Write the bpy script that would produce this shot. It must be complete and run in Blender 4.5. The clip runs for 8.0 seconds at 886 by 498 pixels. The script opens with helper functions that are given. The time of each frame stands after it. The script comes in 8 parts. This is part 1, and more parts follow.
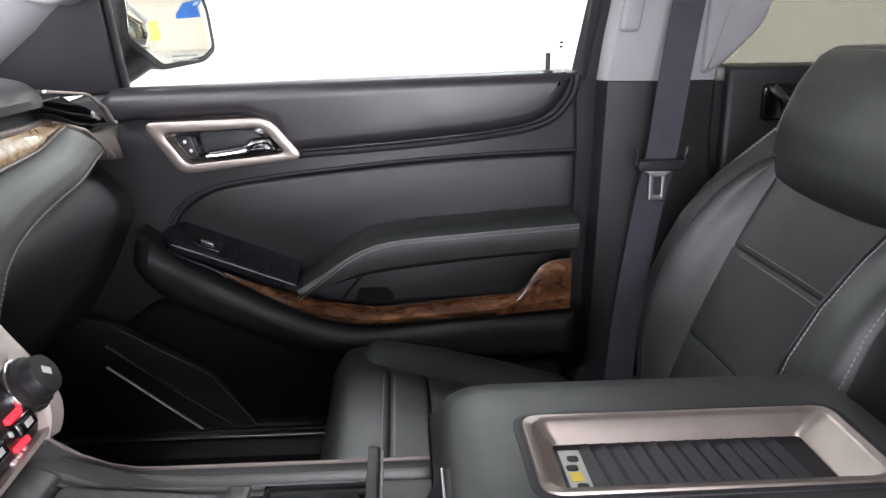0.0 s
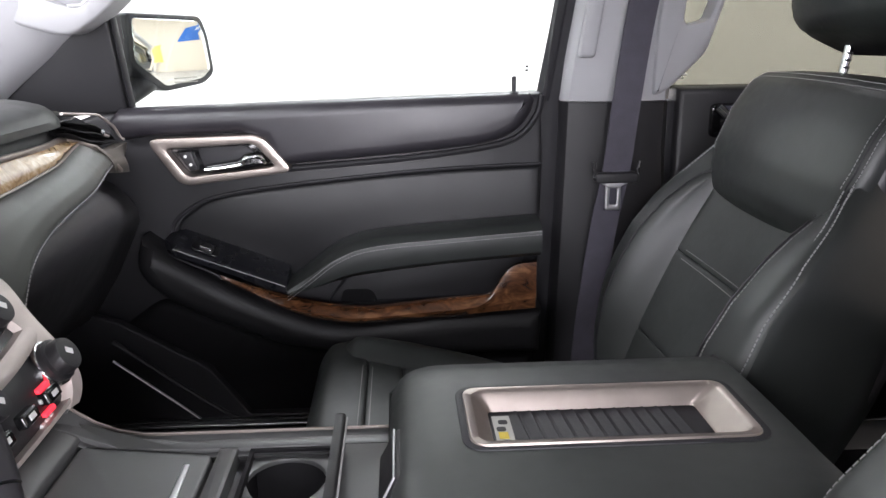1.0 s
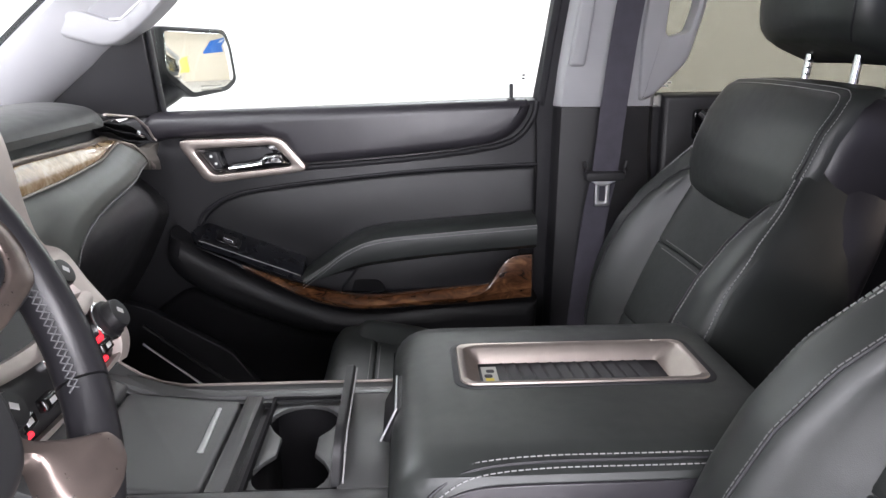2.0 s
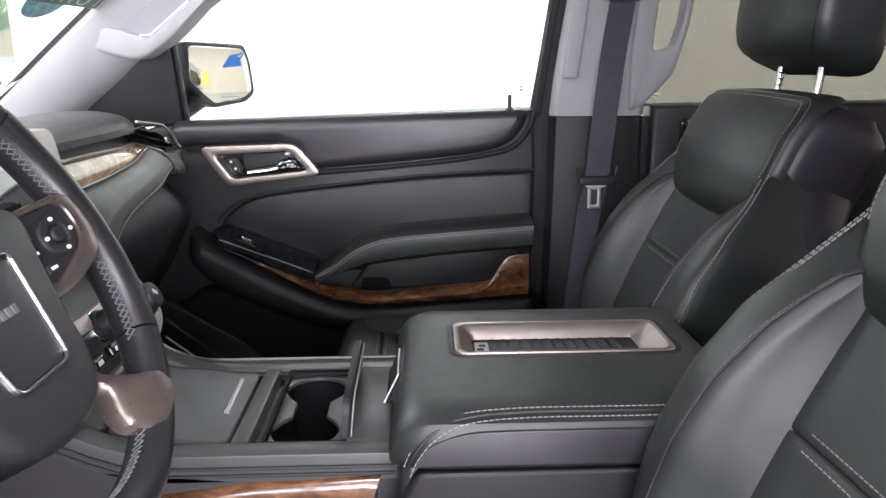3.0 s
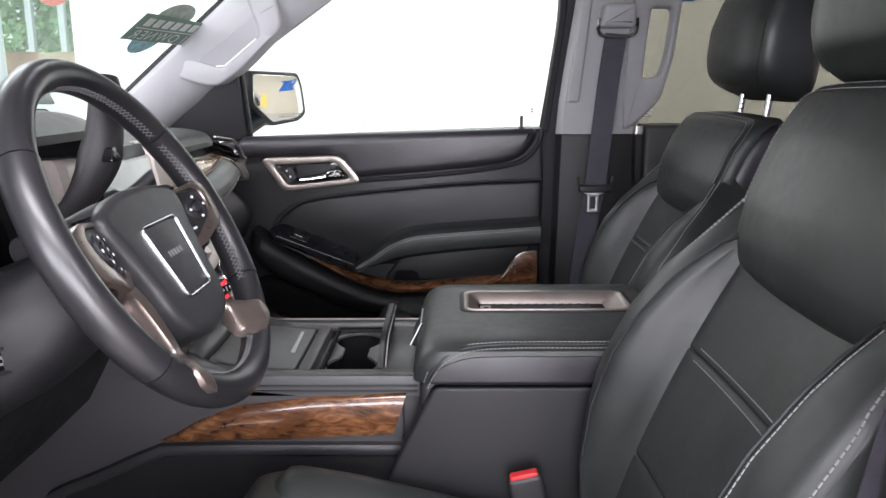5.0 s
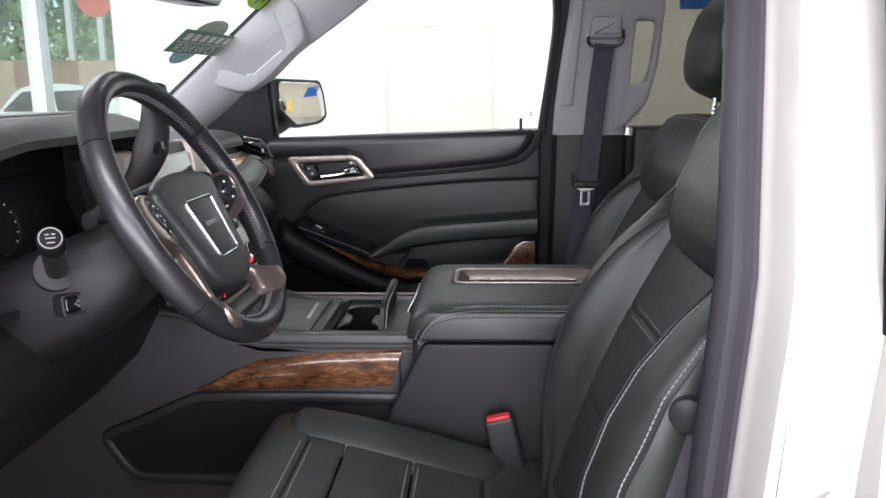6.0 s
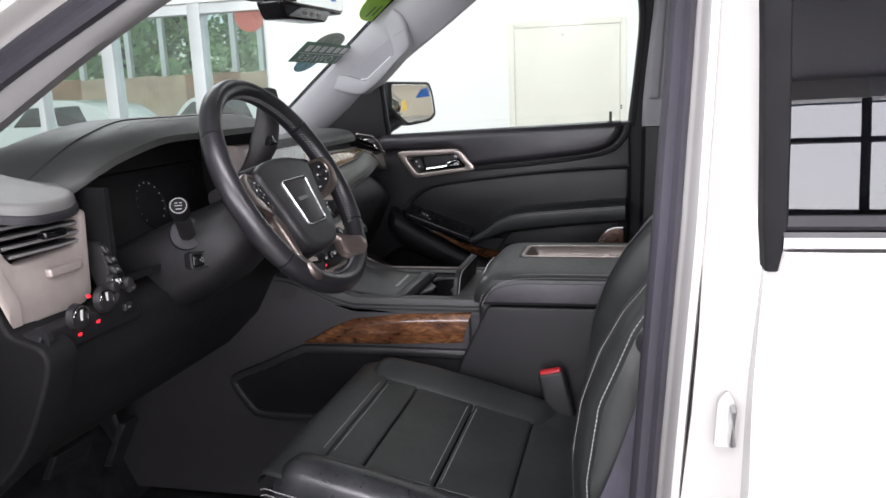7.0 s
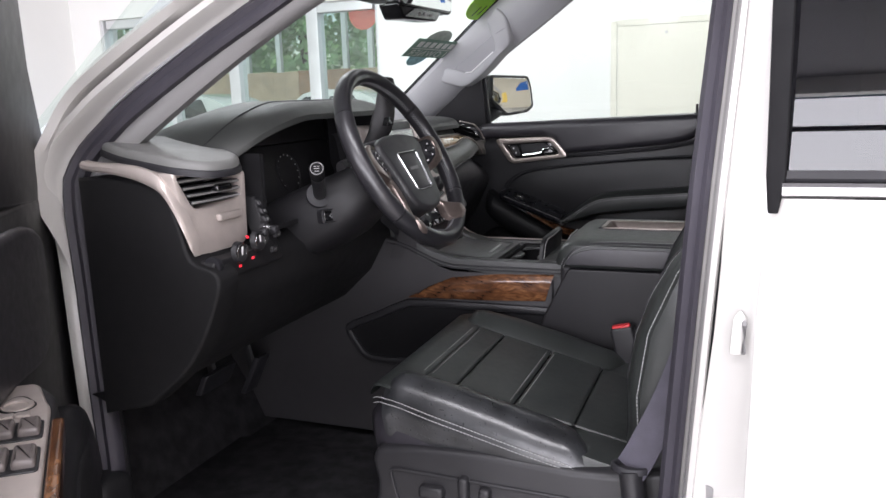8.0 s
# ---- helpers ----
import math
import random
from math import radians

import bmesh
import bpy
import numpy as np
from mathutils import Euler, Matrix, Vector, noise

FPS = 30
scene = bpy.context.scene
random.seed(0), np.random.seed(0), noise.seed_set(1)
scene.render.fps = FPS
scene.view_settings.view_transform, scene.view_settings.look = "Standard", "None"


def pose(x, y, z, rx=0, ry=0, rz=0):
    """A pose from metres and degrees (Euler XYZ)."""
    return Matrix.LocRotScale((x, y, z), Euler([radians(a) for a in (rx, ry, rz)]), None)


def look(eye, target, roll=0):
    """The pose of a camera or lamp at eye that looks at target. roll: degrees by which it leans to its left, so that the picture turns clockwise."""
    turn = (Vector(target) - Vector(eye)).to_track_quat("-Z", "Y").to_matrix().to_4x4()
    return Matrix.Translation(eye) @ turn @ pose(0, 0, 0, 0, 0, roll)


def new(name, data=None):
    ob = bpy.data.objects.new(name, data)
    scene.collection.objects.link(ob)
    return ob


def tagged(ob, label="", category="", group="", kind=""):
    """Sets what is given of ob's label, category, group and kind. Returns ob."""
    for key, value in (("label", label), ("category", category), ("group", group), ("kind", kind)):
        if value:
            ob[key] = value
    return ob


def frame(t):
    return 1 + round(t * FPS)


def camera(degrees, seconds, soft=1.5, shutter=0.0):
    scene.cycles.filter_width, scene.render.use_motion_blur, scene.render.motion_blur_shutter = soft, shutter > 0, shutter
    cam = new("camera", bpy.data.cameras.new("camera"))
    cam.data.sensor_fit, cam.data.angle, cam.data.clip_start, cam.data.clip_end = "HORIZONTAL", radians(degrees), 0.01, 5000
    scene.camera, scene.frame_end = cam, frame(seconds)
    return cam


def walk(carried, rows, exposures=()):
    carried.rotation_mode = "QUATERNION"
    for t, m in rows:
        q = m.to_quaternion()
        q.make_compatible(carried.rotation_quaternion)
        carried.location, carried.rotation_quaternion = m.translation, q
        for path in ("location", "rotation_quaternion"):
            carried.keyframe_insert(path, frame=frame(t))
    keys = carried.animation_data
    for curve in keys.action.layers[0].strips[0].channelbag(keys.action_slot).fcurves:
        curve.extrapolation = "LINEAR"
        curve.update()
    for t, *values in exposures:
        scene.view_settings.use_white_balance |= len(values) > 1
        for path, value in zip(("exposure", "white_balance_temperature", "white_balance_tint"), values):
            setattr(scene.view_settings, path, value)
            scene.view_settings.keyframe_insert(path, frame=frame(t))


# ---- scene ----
cam = camera(59.5, 8.0)
PATH = [
    (0, (0.065, -0.51, 1.365), (0.173, 1.405, 0.799), -0.5),
    (0.5, (0.089, -0.568, 1.37), (0.2, 1.35, 0.816), -0.5),
    (1, (0.103, -0.642, 1.394), (0.21, 1.28, 0.851), -0.5),
    (1.5, (0.107, -0.717, 1.389), (0.201, 1.21, 0.865), -0.5),
    (3, (0.121, -0.896, 1.379), (0.177, 1.048, 0.913), -0.5),
    (3.5, (0.127, -0.97, 1.392), (0.169, 0.978, 0.94), -0.5),
    (4, (0.138, -1.034, 1.391), (0.156, 0.917, 0.951), -0.5),
    (4.5, (0.139, -1.104, 1.393), (0.128, 0.849, 0.965), -0.5),
    (6, (0.212, -1.409, 1.391), (0.108, 0.548, 0.99), -0.6),
    (6.5, (0.295, -1.487, 1.391), (0.062, 0.46, 0.996), -1.3),
    (7, (0.377, -1.597, 1.381), (-0.093, 0.308, 0.991), -2.4),
    (7.5, (0.429, -1.72, 1.367), (-0.208, 0.136, 0.98), -2.5),
    (8, (0.461, -1.831, 1.361), (-0.253, -0.003, 0.975), -1.9),
]
walk(cam, [(t, look(eye, target, roll)) for t, eye, target, roll in PATH],
     exposures=[(0, 1.09), (1.5, 1.04), (3.0, 0.84), (4.5, 0.71), (6.0, 0.23), (7.0, -0.10), (8.0, -0.14)])

# ---- world and lamps ----
world = bpy.data.worlds.new("sky")
scene.world = world
world.use_nodes = True
wn = world.node_tree.nodes
sky = wn.new("ShaderNodeTexSky")
sky.sky_type = "NISHITA"
sky.sun_disc = False
sky.sun_elevation = radians(48)
sky.sun_rotation = radians(16)
wn["Background"].inputs["Strength"].default_value = 0.15
world.node_tree.links.new(sky.outputs["Color"], wn["Background"].inputs["Color"])

sun = new("sun", bpy.data.lights.new("sun", "SUN"))
sun.data.energy = 5.0
sun.data.angle = radians(0.5)
sun.data.color = (1.0, 0.95, 0.88)
sun.matrix_world = look((8, -20, 36), (0, 8, 0))

GROUND = -0.10
CEIL = 3.7
LAMPS = [(-3.0, 2.6), (0.6, 2.6), (4.2, 2.6), (-3.0, -2.4), (0.6, -2.6), (4.2, -2.4)]
for lx, ly in LAMPS:
    lamp = new("ceiling_lamp", bpy.data.lights.new("ceiling_lamp", "AREA"))
    lamp.data.shape = "RECTANGLE"
    lamp.data.size, lamp.data.size_y = 2.4, 0.9
    lamp.data.energy = 85 if ly > 0 else 130
    lamp.data.color = (0.962, 0.935, 1.0)
    lamp.matrix_world = pose(lx, ly, CEIL - 0.13)

# daylight entering by the glazed front of the showroom
SOUTH = -7.0
front = new("window_daylight", bpy.data.lights.new("window_daylight", "AREA"))
front.data.shape = "RECTANGLE"
front.data.size, front.data.size_y = 11.0, 3.1
front.data.energy = 1450
front.data.color = (0.958, 0.928, 1.0)
front.matrix_world = pose(0.5, SOUTH - 0.24, 1.83, 90, 0, 0)


# ---- materials ----
def mat(name, color, rough=0.5, metal=0.0, grain=0.0, grain_scale=400.0, vary=0.15, vary_scale=6.0, coat=0.0,
        rough_vary=0.08, spec=0.5, cells=False, trans=0.0, ior=1.45, sheen=0.0):
    m = bpy.data.materials.new(name)
    m.use_nodes = True
    nt = m.node_tree
    b = nt.nodes["Principled BSDF"]
    b.inputs["Roughness"].default_value = rough
    b.inputs["Metallic"].default_value = metal
    b.inputs["Coat Weight"].default_value = coat
    b.inputs["Coat Roughness"].default_value = 0.06
    b.inputs["Specular IOR Level"].default_value = spec
    b.inputs["Transmission Weight"].default_value = trans
    b.inputs["IOR"].default_value = ior
    b.inputs["Sheen Weight"].default_value = sheen
    tc = nt.nodes.new("ShaderNodeTexCoord")
    n1 = nt.nodes.new("ShaderNodeTexNoise")
    n1.inputs["Scale"].default_value = vary_scale
    n1.inputs["Detail"].default_value = 5
    nt.links.new(tc.outputs["Object"], n1.inputs["Vector"])
    ramp = nt.nodes.new("ShaderNodeValToRGB")
    c = Vector(color)
    lo, hi = c * (1 - vary), c * (1 + vary)
    ramp.color_ramp.elements[0].position, ramp.color_ramp.elements[1].position = 0.3, 0.7
    ramp.color_ramp.elements[0].color = (*lo, 1)
    ramp.color_ramp.elements[1].color = (*[min(1, v) for v in hi], 1)
    nt.links.new(n1.outputs["Fac"], ramp.inputs["Fac"])
    nt.links.new(ramp.outputs["Color"], b.inputs["Base Color"])
    if rough_vary:
        mr = nt.nodes.new("ShaderNodeMapRange")
        mr.inputs["To Min"].default_value = max(0.02, rough - rough_vary)
        mr.inputs["To Max"].default_value = min(1, rough + rough_vary)
        n3 = nt.nodes.new("ShaderNodeTexNoise")
        n3.inputs["Scale"].default_value = vary_scale * 7
        nt.links.new(tc.outputs["Object"], n3.inputs["Vector"])
        nt.links.new(n3.outputs["Fac"], mr.inputs["Value"])
        nt.links.new(mr.outputs["Result"], b.inputs["Roughness"])
    if grain:
        if cells:
            g = nt.nodes.new("ShaderNodeTexVoronoi")
            g.feature = "DISTANCE_TO_EDGE"
            out = g.outputs["Distance"]
        else:
            g = nt.nodes.new("ShaderNodeTexNoise")
            g.inputs["Detail"].default_value = 3
            out = g.outputs["Fac"]
        g.inputs["Scale"].default_value = grain_scale
        nt.links.new(tc.outputs["Object"], g.inputs["Vector"])
        bp = nt.nodes.new("ShaderNodeBump")
        bp.inputs["Strength"].default_value = grain
        bp.inputs["Distance"].default_value = 0.001
        nt.links.new(out, bp.inputs["Height"])
        nt.links.new(bp.outputs["Normal"], b.inputs["Normal"])
    return m


def glow(name, color, strength):
    m = bpy.data.materials.new(name)
    m.use_nodes = True
    b = m.node_tree.nodes["Principled BSDF"]
    b.inputs["Base Color"].default_value = (*color, 1)
    b.inputs["Emission Color"].default_value = (*color, 1)
    b.inputs["Emission Strength"].default_value = strength
    return m


def clear_glass(name, tint, gloss=0.035, rough=0.0):
    """A thin pane: see-through, with a small mirror share on each face."""
    m = bpy.data.materials.new(name)
    m.use_nodes = True
    nt = m.node_tree
    nt.nodes.clear()
    out = nt.nodes.new("ShaderNodeOutputMaterial")
    mix = nt.nodes.new("ShaderNodeMixShader")
    tr = nt.nodes.new("ShaderNodeBsdfTransparent")
    gl = nt.nodes.new("ShaderNodeBsdfGlossy")
    tr.inputs["Color"].default_value = (*tint, 1)
    gl.inputs["Roughness"].default_value = rough
    mix.inputs["Fac"].default_value = gloss
    nt.links.new(tr.outputs["BSDF"], mix.inputs[1])
    nt.links.new(gl.outputs["BSDF"], mix.inputs[2])
    nt.links.new(mix.outputs["Shader"], out.inputs["Surface"])
    return m


def burl(name, dark, mid, light):
    m = mat(name, mid, 0.25, coat=1.0, rough_vary=0)
    nt = m.node_tree
    b = nt.nodes["Principled BSDF"]
    tc = nt.nodes["Texture Coordinate"]
    warp = nt.nodes.new("ShaderNodeTexNoise")
    warp.inputs["Scale"].default_value = 14
    warp.inputs["Detail"].default_value = 6
    warp.inputs["Distortion"].default_value = 2.2
    fig = nt.nodes.new("ShaderNodeTexNoise")
    fig.inputs["Scale"].default_value = 38
    fig.inputs["Detail"].default_value = 8
    fig.inputs["Distortion"].default_value = 3.0
    add = nt.nodes.new("ShaderNodeMath")
    add.operation = "ADD"
    half = nt.nodes.new("ShaderNodeMath")
    half.operation = "MULTIPLY"
    half.inputs[1].default_value = 0.5
    ramp = nt.nodes.new("ShaderNodeValToRGB")
    e = ramp.color_ramp.elements
    e[0].position, e[0].color = 0.34, (*dark, 1)
    e[1].position, e[1].color = 0.66, (*light, 1)
    k = e.new(0.5)
    k.color = (*mid, 1)
    grow = nt.nodes.new("ShaderNodeMapping")
    grow.inputs["Scale"].default_value = (0.5, 1.0, 1.25)
    grow.inputs["Rotation"].default_value = (0, 0.12, 0)
    nt.links.new(tc.outputs["Object"], grow.inputs["Vector"])
    nt.links.new(grow.outputs["Vector"], warp.inputs["Vector"])
    nt.links.new(grow.outputs["Vector"], fig.inputs["Vector"])
    nt.links.new(warp.outputs["Fac"], add.inputs[0])
    nt.links.new(fig.outputs["Fac"], add.inputs[1])
    nt.links.new(add.outputs["Value"], half.inputs[0])
    nt.links.new(half.outputs["Value"], ramp.inputs["Fac"])
    nt.links.new(ramp.outputs["Color"], b.inputs["Base Color"])
    return m


LEATHER = mat("black_leather", (0.0240, 0.0270, 0.0258), 0.40, spec=0.6, grain=0.13, grain_scale=800, cells=True, vary=0.2, vary_scale=9)
LEATHER_WORN = mat("creased_black_leather", (0.0235, 0.0245, 0.0265), 0.31, spec=0.8, grain=0.55, grain_scale=55, vary=0.45, vary_scale=26, rough_vary=0.10)
# side-facing copy of LEATHER with the purple cast of its light in the colour
LEATHER_SIDE = mat("side_lit_black_leather", (0.0262, 0.0243, 0.0292), 0.38, spec=0.7, grain=0.13, grain_scale=800, cells=True, vary=0.2, vary_scale=9)
PERF = mat("perforated_leather", (0.0250, 0.0282, 0.0270), 0.42, grain=0.22, grain_scale=420, cells=True, vary=0.2, vary_scale=12)
DASH = mat("soft_black_plastic", (0.0245, 0.0242, 0.0262), 0.43, grain=0.12, grain_scale=900, cells=True, vary=0.15, vary_scale=5)
PLASTIC = mat("hard_black_plastic", (0.0205, 0.0200, 0.0220), 0.40, grain=0.2, grain_scale=900, vary=0.15)
GLOSS = mat("gloss_black", (0.006, 0.006, 0.007), 0.12, coat=0.6, vary=0.1, rough_vary=0.03)
RUBBER = mat("black_rubber", (0.016, 0.0155, 0.0185), 0.55, vary=0.2, grain=0.15)
SEAL = mat("grey_black_rubber", (0.040, 0.037, 0.047), 0.5, vary=0.15, grain=0.15)
# deeper than hard plastic: shade below the dash is put into this black
KNEE = mat("shade_black_plastic", (0.0085, 0.0083, 0.009), 0.6, spec=0.3, grain=0.25, grain_scale=900, vary=0.15)
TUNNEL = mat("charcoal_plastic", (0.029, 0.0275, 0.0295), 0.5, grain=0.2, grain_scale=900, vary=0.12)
# lighter than DASH: windshield light on the pad is put into the colour
TOPPAD = mat("lit_dash_top_leather", (0.040, 0.042, 0.040), 0.42, spec=0.6, grain=0.15, grain_scale=800, cells=True, vary=0.15, vary_scale=5)
# darkened on the bin side for the driver seat's shade
BINSIDE = mat("matte_charcoal_plastic", (0.0135, 0.013, 0.0145), 0.5, spec=0.4, grain=0.2, grain_scale=900, vary=0.15)
PANELB = mat("satin_black_panel", (0.013, 0.0135, 0.017), 0.28, vary=0.1, rough_vary=0.04)
CARPET = mat("black_carpet", (0.020, 0.0195, 0.021), 0.95, grain=1.0, grain_scale=420, vary=0.35, vary_scale=30, spec=0.1)
GREY = mat("light_grey_trim", (0.38, 0.38, 0.395), 0.55, grain=0.2, grain_scale=800, vary=0.05)
GREYD = mat("shaded_grey_trim", (0.29, 0.29, 0.305), 0.6, grain=0.2, grain_scale=800, vary=0.05)
HEAD = mat("grey_headliner", (0.42, 0.42, 0.42), 0.9, grain=0.4, grain_scale=900, vary=0.08)
SATIN = mat("satin_champagne_metal", (0.345, 0.30, 0.275), 0.33, metal=0.8, vary=0.08, vary_scale=40, rough_vary=0.06)
SPOKE = mat("brown_satin_metal", (0.235, 0.190, 0.172), 0.30, metal=0.8, vary=0.08, vary_scale=40, rough_vary=0.06)
CHROME = mat("chrome", (0.62, 0.62, 0.63), 0.16, metal=1.0, vary=0.05, rough_vary=0.04)
PEARL = mat("pearl_white_paint", (0.50, 0.488, 0.468), 0.25, coat=1.0, vary=0.02, rough_vary=0.03)
BURL = burl("burl_wood_veneer", (0.028, 0.011, 0.0055), (0.100, 0.041, 0.018), (0.235, 0.108, 0.047))
# paler than BURL: the bright reflection on the dash wood is in these tones
BURL_DASH = burl("dash_veneer_reflection", (0.20, 0.115, 0.05), (0.42, 0.28, 0.14), (0.66, 0.53, 0.35))
WEB = mat("seat_belt_webbing", (0.062, 0.058, 0.075), 0.75, grain=0.6, grain_scale=650, vary=0.1, vary_scale=40)
PAD = mat("grey_speaker_pad", (0.155, 0.155, 0.150), 0.48, grain=0.3, grain_scale=900, vary=0.12)
# also stands in for shade on the driver's pillar trim edge
TRIMGREY = mat("mid_grey_trim", (0.24, 0.235, 0.235), 0.55, grain=0.2, grain_scale=800, vary=0.06)
DIM = mat("dim_print", (0.13, 0.13, 0.13), 0.6, vary=0.05)
MATTE = mat("matte_black_plastic", (0.0105, 0.0103, 0.0115), 0.52, grain=0.25, grain_scale=900, vary=0.15)
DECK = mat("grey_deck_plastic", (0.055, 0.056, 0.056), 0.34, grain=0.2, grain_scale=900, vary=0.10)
# below the tone of LEATHER, to hold shade in the concave door insert
DARKL = mat("shaded_door_leather", (0.0135, 0.0135, 0.0150), 0.38, grain=0.35, grain_scale=520, cells=True, vary=0.2, vary_scale=9)
FLATB = mat("flat_black", (0.007, 0.0068, 0.0078), 0.8, spec=0.25, vary=0.15)
RIML = mat("polished_rim_leather", (0.0175, 0.0170, 0.0195), 0.33, spec=0.8, grain=0.06, grain_scale=900, cells=True, vary=0.12, vary_scale=9, rough_vary=0.02)
SATINP = mat("satin_champagne_panel", (0.47, 0.415, 0.385), 0.36, metal=0.35, vary=0.06, vary_scale=40, rough_vary=0.05)
STITCH = mat("grey_thread", (0.29, 0.29, 0.29), 0.8, vary=0.1)
SCREEN = mat("screen_glass", (0.06, 0.064, 0.072), 0.06, vary=0.05, rough_vary=0.0, spec=1.0, coat=1.0)
MIRROR = mat("mirror_glass", (0.93, 0.93, 0.93), 0.0, metal=1.0, vary=0.0, rough_vary=0)
PANE = clear_glass("window_glass", (0.94, 0.985, 0.965), 0.09)
TINT = clear_glass("tinted_glass", (0.22, 0.22, 0.25), 0.055)
RED = glow("red_backlight", (0.9, 0.03, 0.05), 0.9)
ICON = mat("white_print", (0.75, 0.75, 0.75), 0.5, vary=0.02)
REDP = mat("red_plastic", (0.55, 0.03, 0.035), 0.35, vary=0.1)
STEEL = mat("brushed_steel", (0.55, 0.55, 0.56), 0.36, metal=1.0, vary=0.06, vary_scale=60, rough_vary=0.02)
THREAD = mat("dark_grey_thread", (0.12, 0.12, 0.125), 0.8, vary=0.1)
TAUPE = mat("grey_dash_leather", (0.088, 0.094, 0.086), 0.38, grain=0.3, grain_scale=520, cells=True, vary=0.12, vary_scale=9)
ENDTRIM = mat("satin_taupe_plastic", (0.115, 0.105, 0.092), 0.36, metal=0.2, grain=0.1, grain_scale=700, vary=0.08)
SWITCHG = mat("dark_champagne_plastic", (0.15, 0.13, 0.125), 0.32, vary=0.08)
CEILG = mat("grey_ceiling_paint", (0.30, 0.30, 0.31), 0.8, vary=0.05, vary_scale=1.0)
WALL = mat("white_wall_paint", (0.86, 0.86, 0.84), 0.8, grain=0.15, grain_scale=120, vary=0.02, vary_scale=1.5)
BEIGE = mat("beige_door_paint", (0.78, 0.755, 0.67), 0.55, vary=0.03, vary_scale=3)
TILE = mat("floor_tile", (0.46, 0.44, 0.42), 0.25, vary=0.08, vary_scale=2)
BRONZE = mat("dark_bronze_frame", (0.030, 0.028, 0.027), 0.45, metal=0.3, vary=0.1)
ALU = mat("aluminium_frame", (0.70, 0.71, 0.72), 0.4, metal=0.4, vary=0.05)
# green and badge prints lifted for the daylight behind their films
GREEN = mat("backlit_green_print", (0.21, 0.33, 0.26), 0.6, vary=0.1)
BADGE = mat("backlit_grey_blue_print", (0.52, 0.56, 0.50), 0.6, vary=0.25, vary_scale=60)
AQUA = mat("aqua_print", (0.36, 0.64, 0.70), 0.6, vary=0.35, vary_scale=70)
PRINT = mat("pale_print", (0.85, 0.88, 0.85), 0.6, vary=0.05)
LIME = mat("lime_print", (0.42, 0.78, 0.02), 0.6, vary=0.05)
BLUE = mat("blue_print", (0.02, 0.12, 0.42), 0.6, vary=0.05)
ORANGE = mat("yellow_print", (0.80, 0.55, 0.14), 0.6, vary=0.05)
REDSIGN = mat("red_print", (0.50, 0.10, 0.07), 0.6, vary=0.05)
FENCE = mat("weathered_fence_wood", (0.36, 0.27, 0.19), 0.8, vary=0.25, vary_scale=2)
FENCEB = mat("brown_fence_wood", (0.24, 0.135, 0.075), 0.8, vary=0.25, vary_scale=2)
ASPHALT = mat("asphalt", (0.06, 0.06, 0.062), 0.9, grain=0.4, grain_scale=60, vary=0.2, vary_scale=1)
LEAF = mat("leaf_green", (0.22, 0.39, 0.22), 0.6, vary=0.5, vary_scale=0.9)
nt = LEAF.node_tree
lit = nt.nodes.new("ShaderNodeBsdfTranslucent")
lit.inputs["Color"].default_value = (0.46, 0.66, 0.32, 1)
mix = nt.nodes.new("ShaderNodeMixShader")
mix.inputs[0].default_value = 0.60
nt.links.new(nt.nodes["Principled BSDF"].outputs[0], mix.inputs[1])
nt.links.new(lit.outputs[0], mix.inputs[2])
nt.links.new(mix.outputs[0], nt.nodes["Material Output"].inputs["Surface"])
BARK = mat("bark", (0.09, 0.065, 0.045), 0.9, vary=0.3, vary_scale=5)
CREAM = mat("cream_wall_paint", (0.60, 0.53, 0.43), 0.8, vary=0.03, vary_scale=1.0)
CARW = mat("white_car_paint", (0.75, 0.76, 0.78), 0.25, coat=0.8, vary=0.03)


# ---- mesh helpers ----
def link(name, me, material, parent=None, label="", angle=40):
    me.polygons.foreach_set("use_smooth", [True] * len(me.polygons))
    me.set_sharp_from_angle(angle=radians(angle))
    if material:
        me.materials.append(material)
    ob = new(name, me)
    if parent:
        ob.parent = parent
        if not parent.get("local") and not parent.parent:
            ob.matrix_parent_inverse = parent.matrix_basis.inverted()
    if label:
        ob["label"] = label
    return ob


def part(name, bm, material, parent=None, label="", angle=40):
    bmesh.ops.recalc_face_normals(bm, faces=bm.faces)
    me = bpy.data.meshes.new(name)
    bm.to_mesh(me)
    bm.free()
    return link(name, me, material, parent, label, angle)


def thing(name, label, category, at=(0, 0, 0), group="", kind="", m=None, local=False):
    ob = new(name)
    ob.empty_display_size = 0.05
    ob.matrix_basis = m if m is not None else Matrix.Translation(at)
    if local:
        ob["local"] = 1
    return tagged(ob, label, category, group, kind)


def xz(y, s=1):
    """u along x, v up, w towards -y (s=1) or +y (s=-1)."""
    return lambda u, v, w: Vector((u, y - s * w, v))


def xy(z):
    return lambda u, v, w: Vector((u, v, z + w))


def catmull(pts, n=6, closed=False):
    pts = [Vector(p) for p in pts]
    m = len(pts)
    out = []
    for i in range(m if closed else m - 1):
        if closed:
            a, b, c, d = pts[i - 1], pts[i], pts[(i + 1) % m], pts[(i + 2) % m]
        else:
            a, b, c, d = pts[max(i - 1, 0)], pts[i], pts[i + 1], pts[min(i + 2, m - 1)]
        for k in range(n):
            t = k / n
            out.append(0.5 * ((2 * b) + (c - a) * t + (2 * a - 5 * b + 4 * c - d) * t * t + (3 * b - a - 3 * c + d) * t ** 3))
    if not closed:
        out.append(pts[-1])
    return out


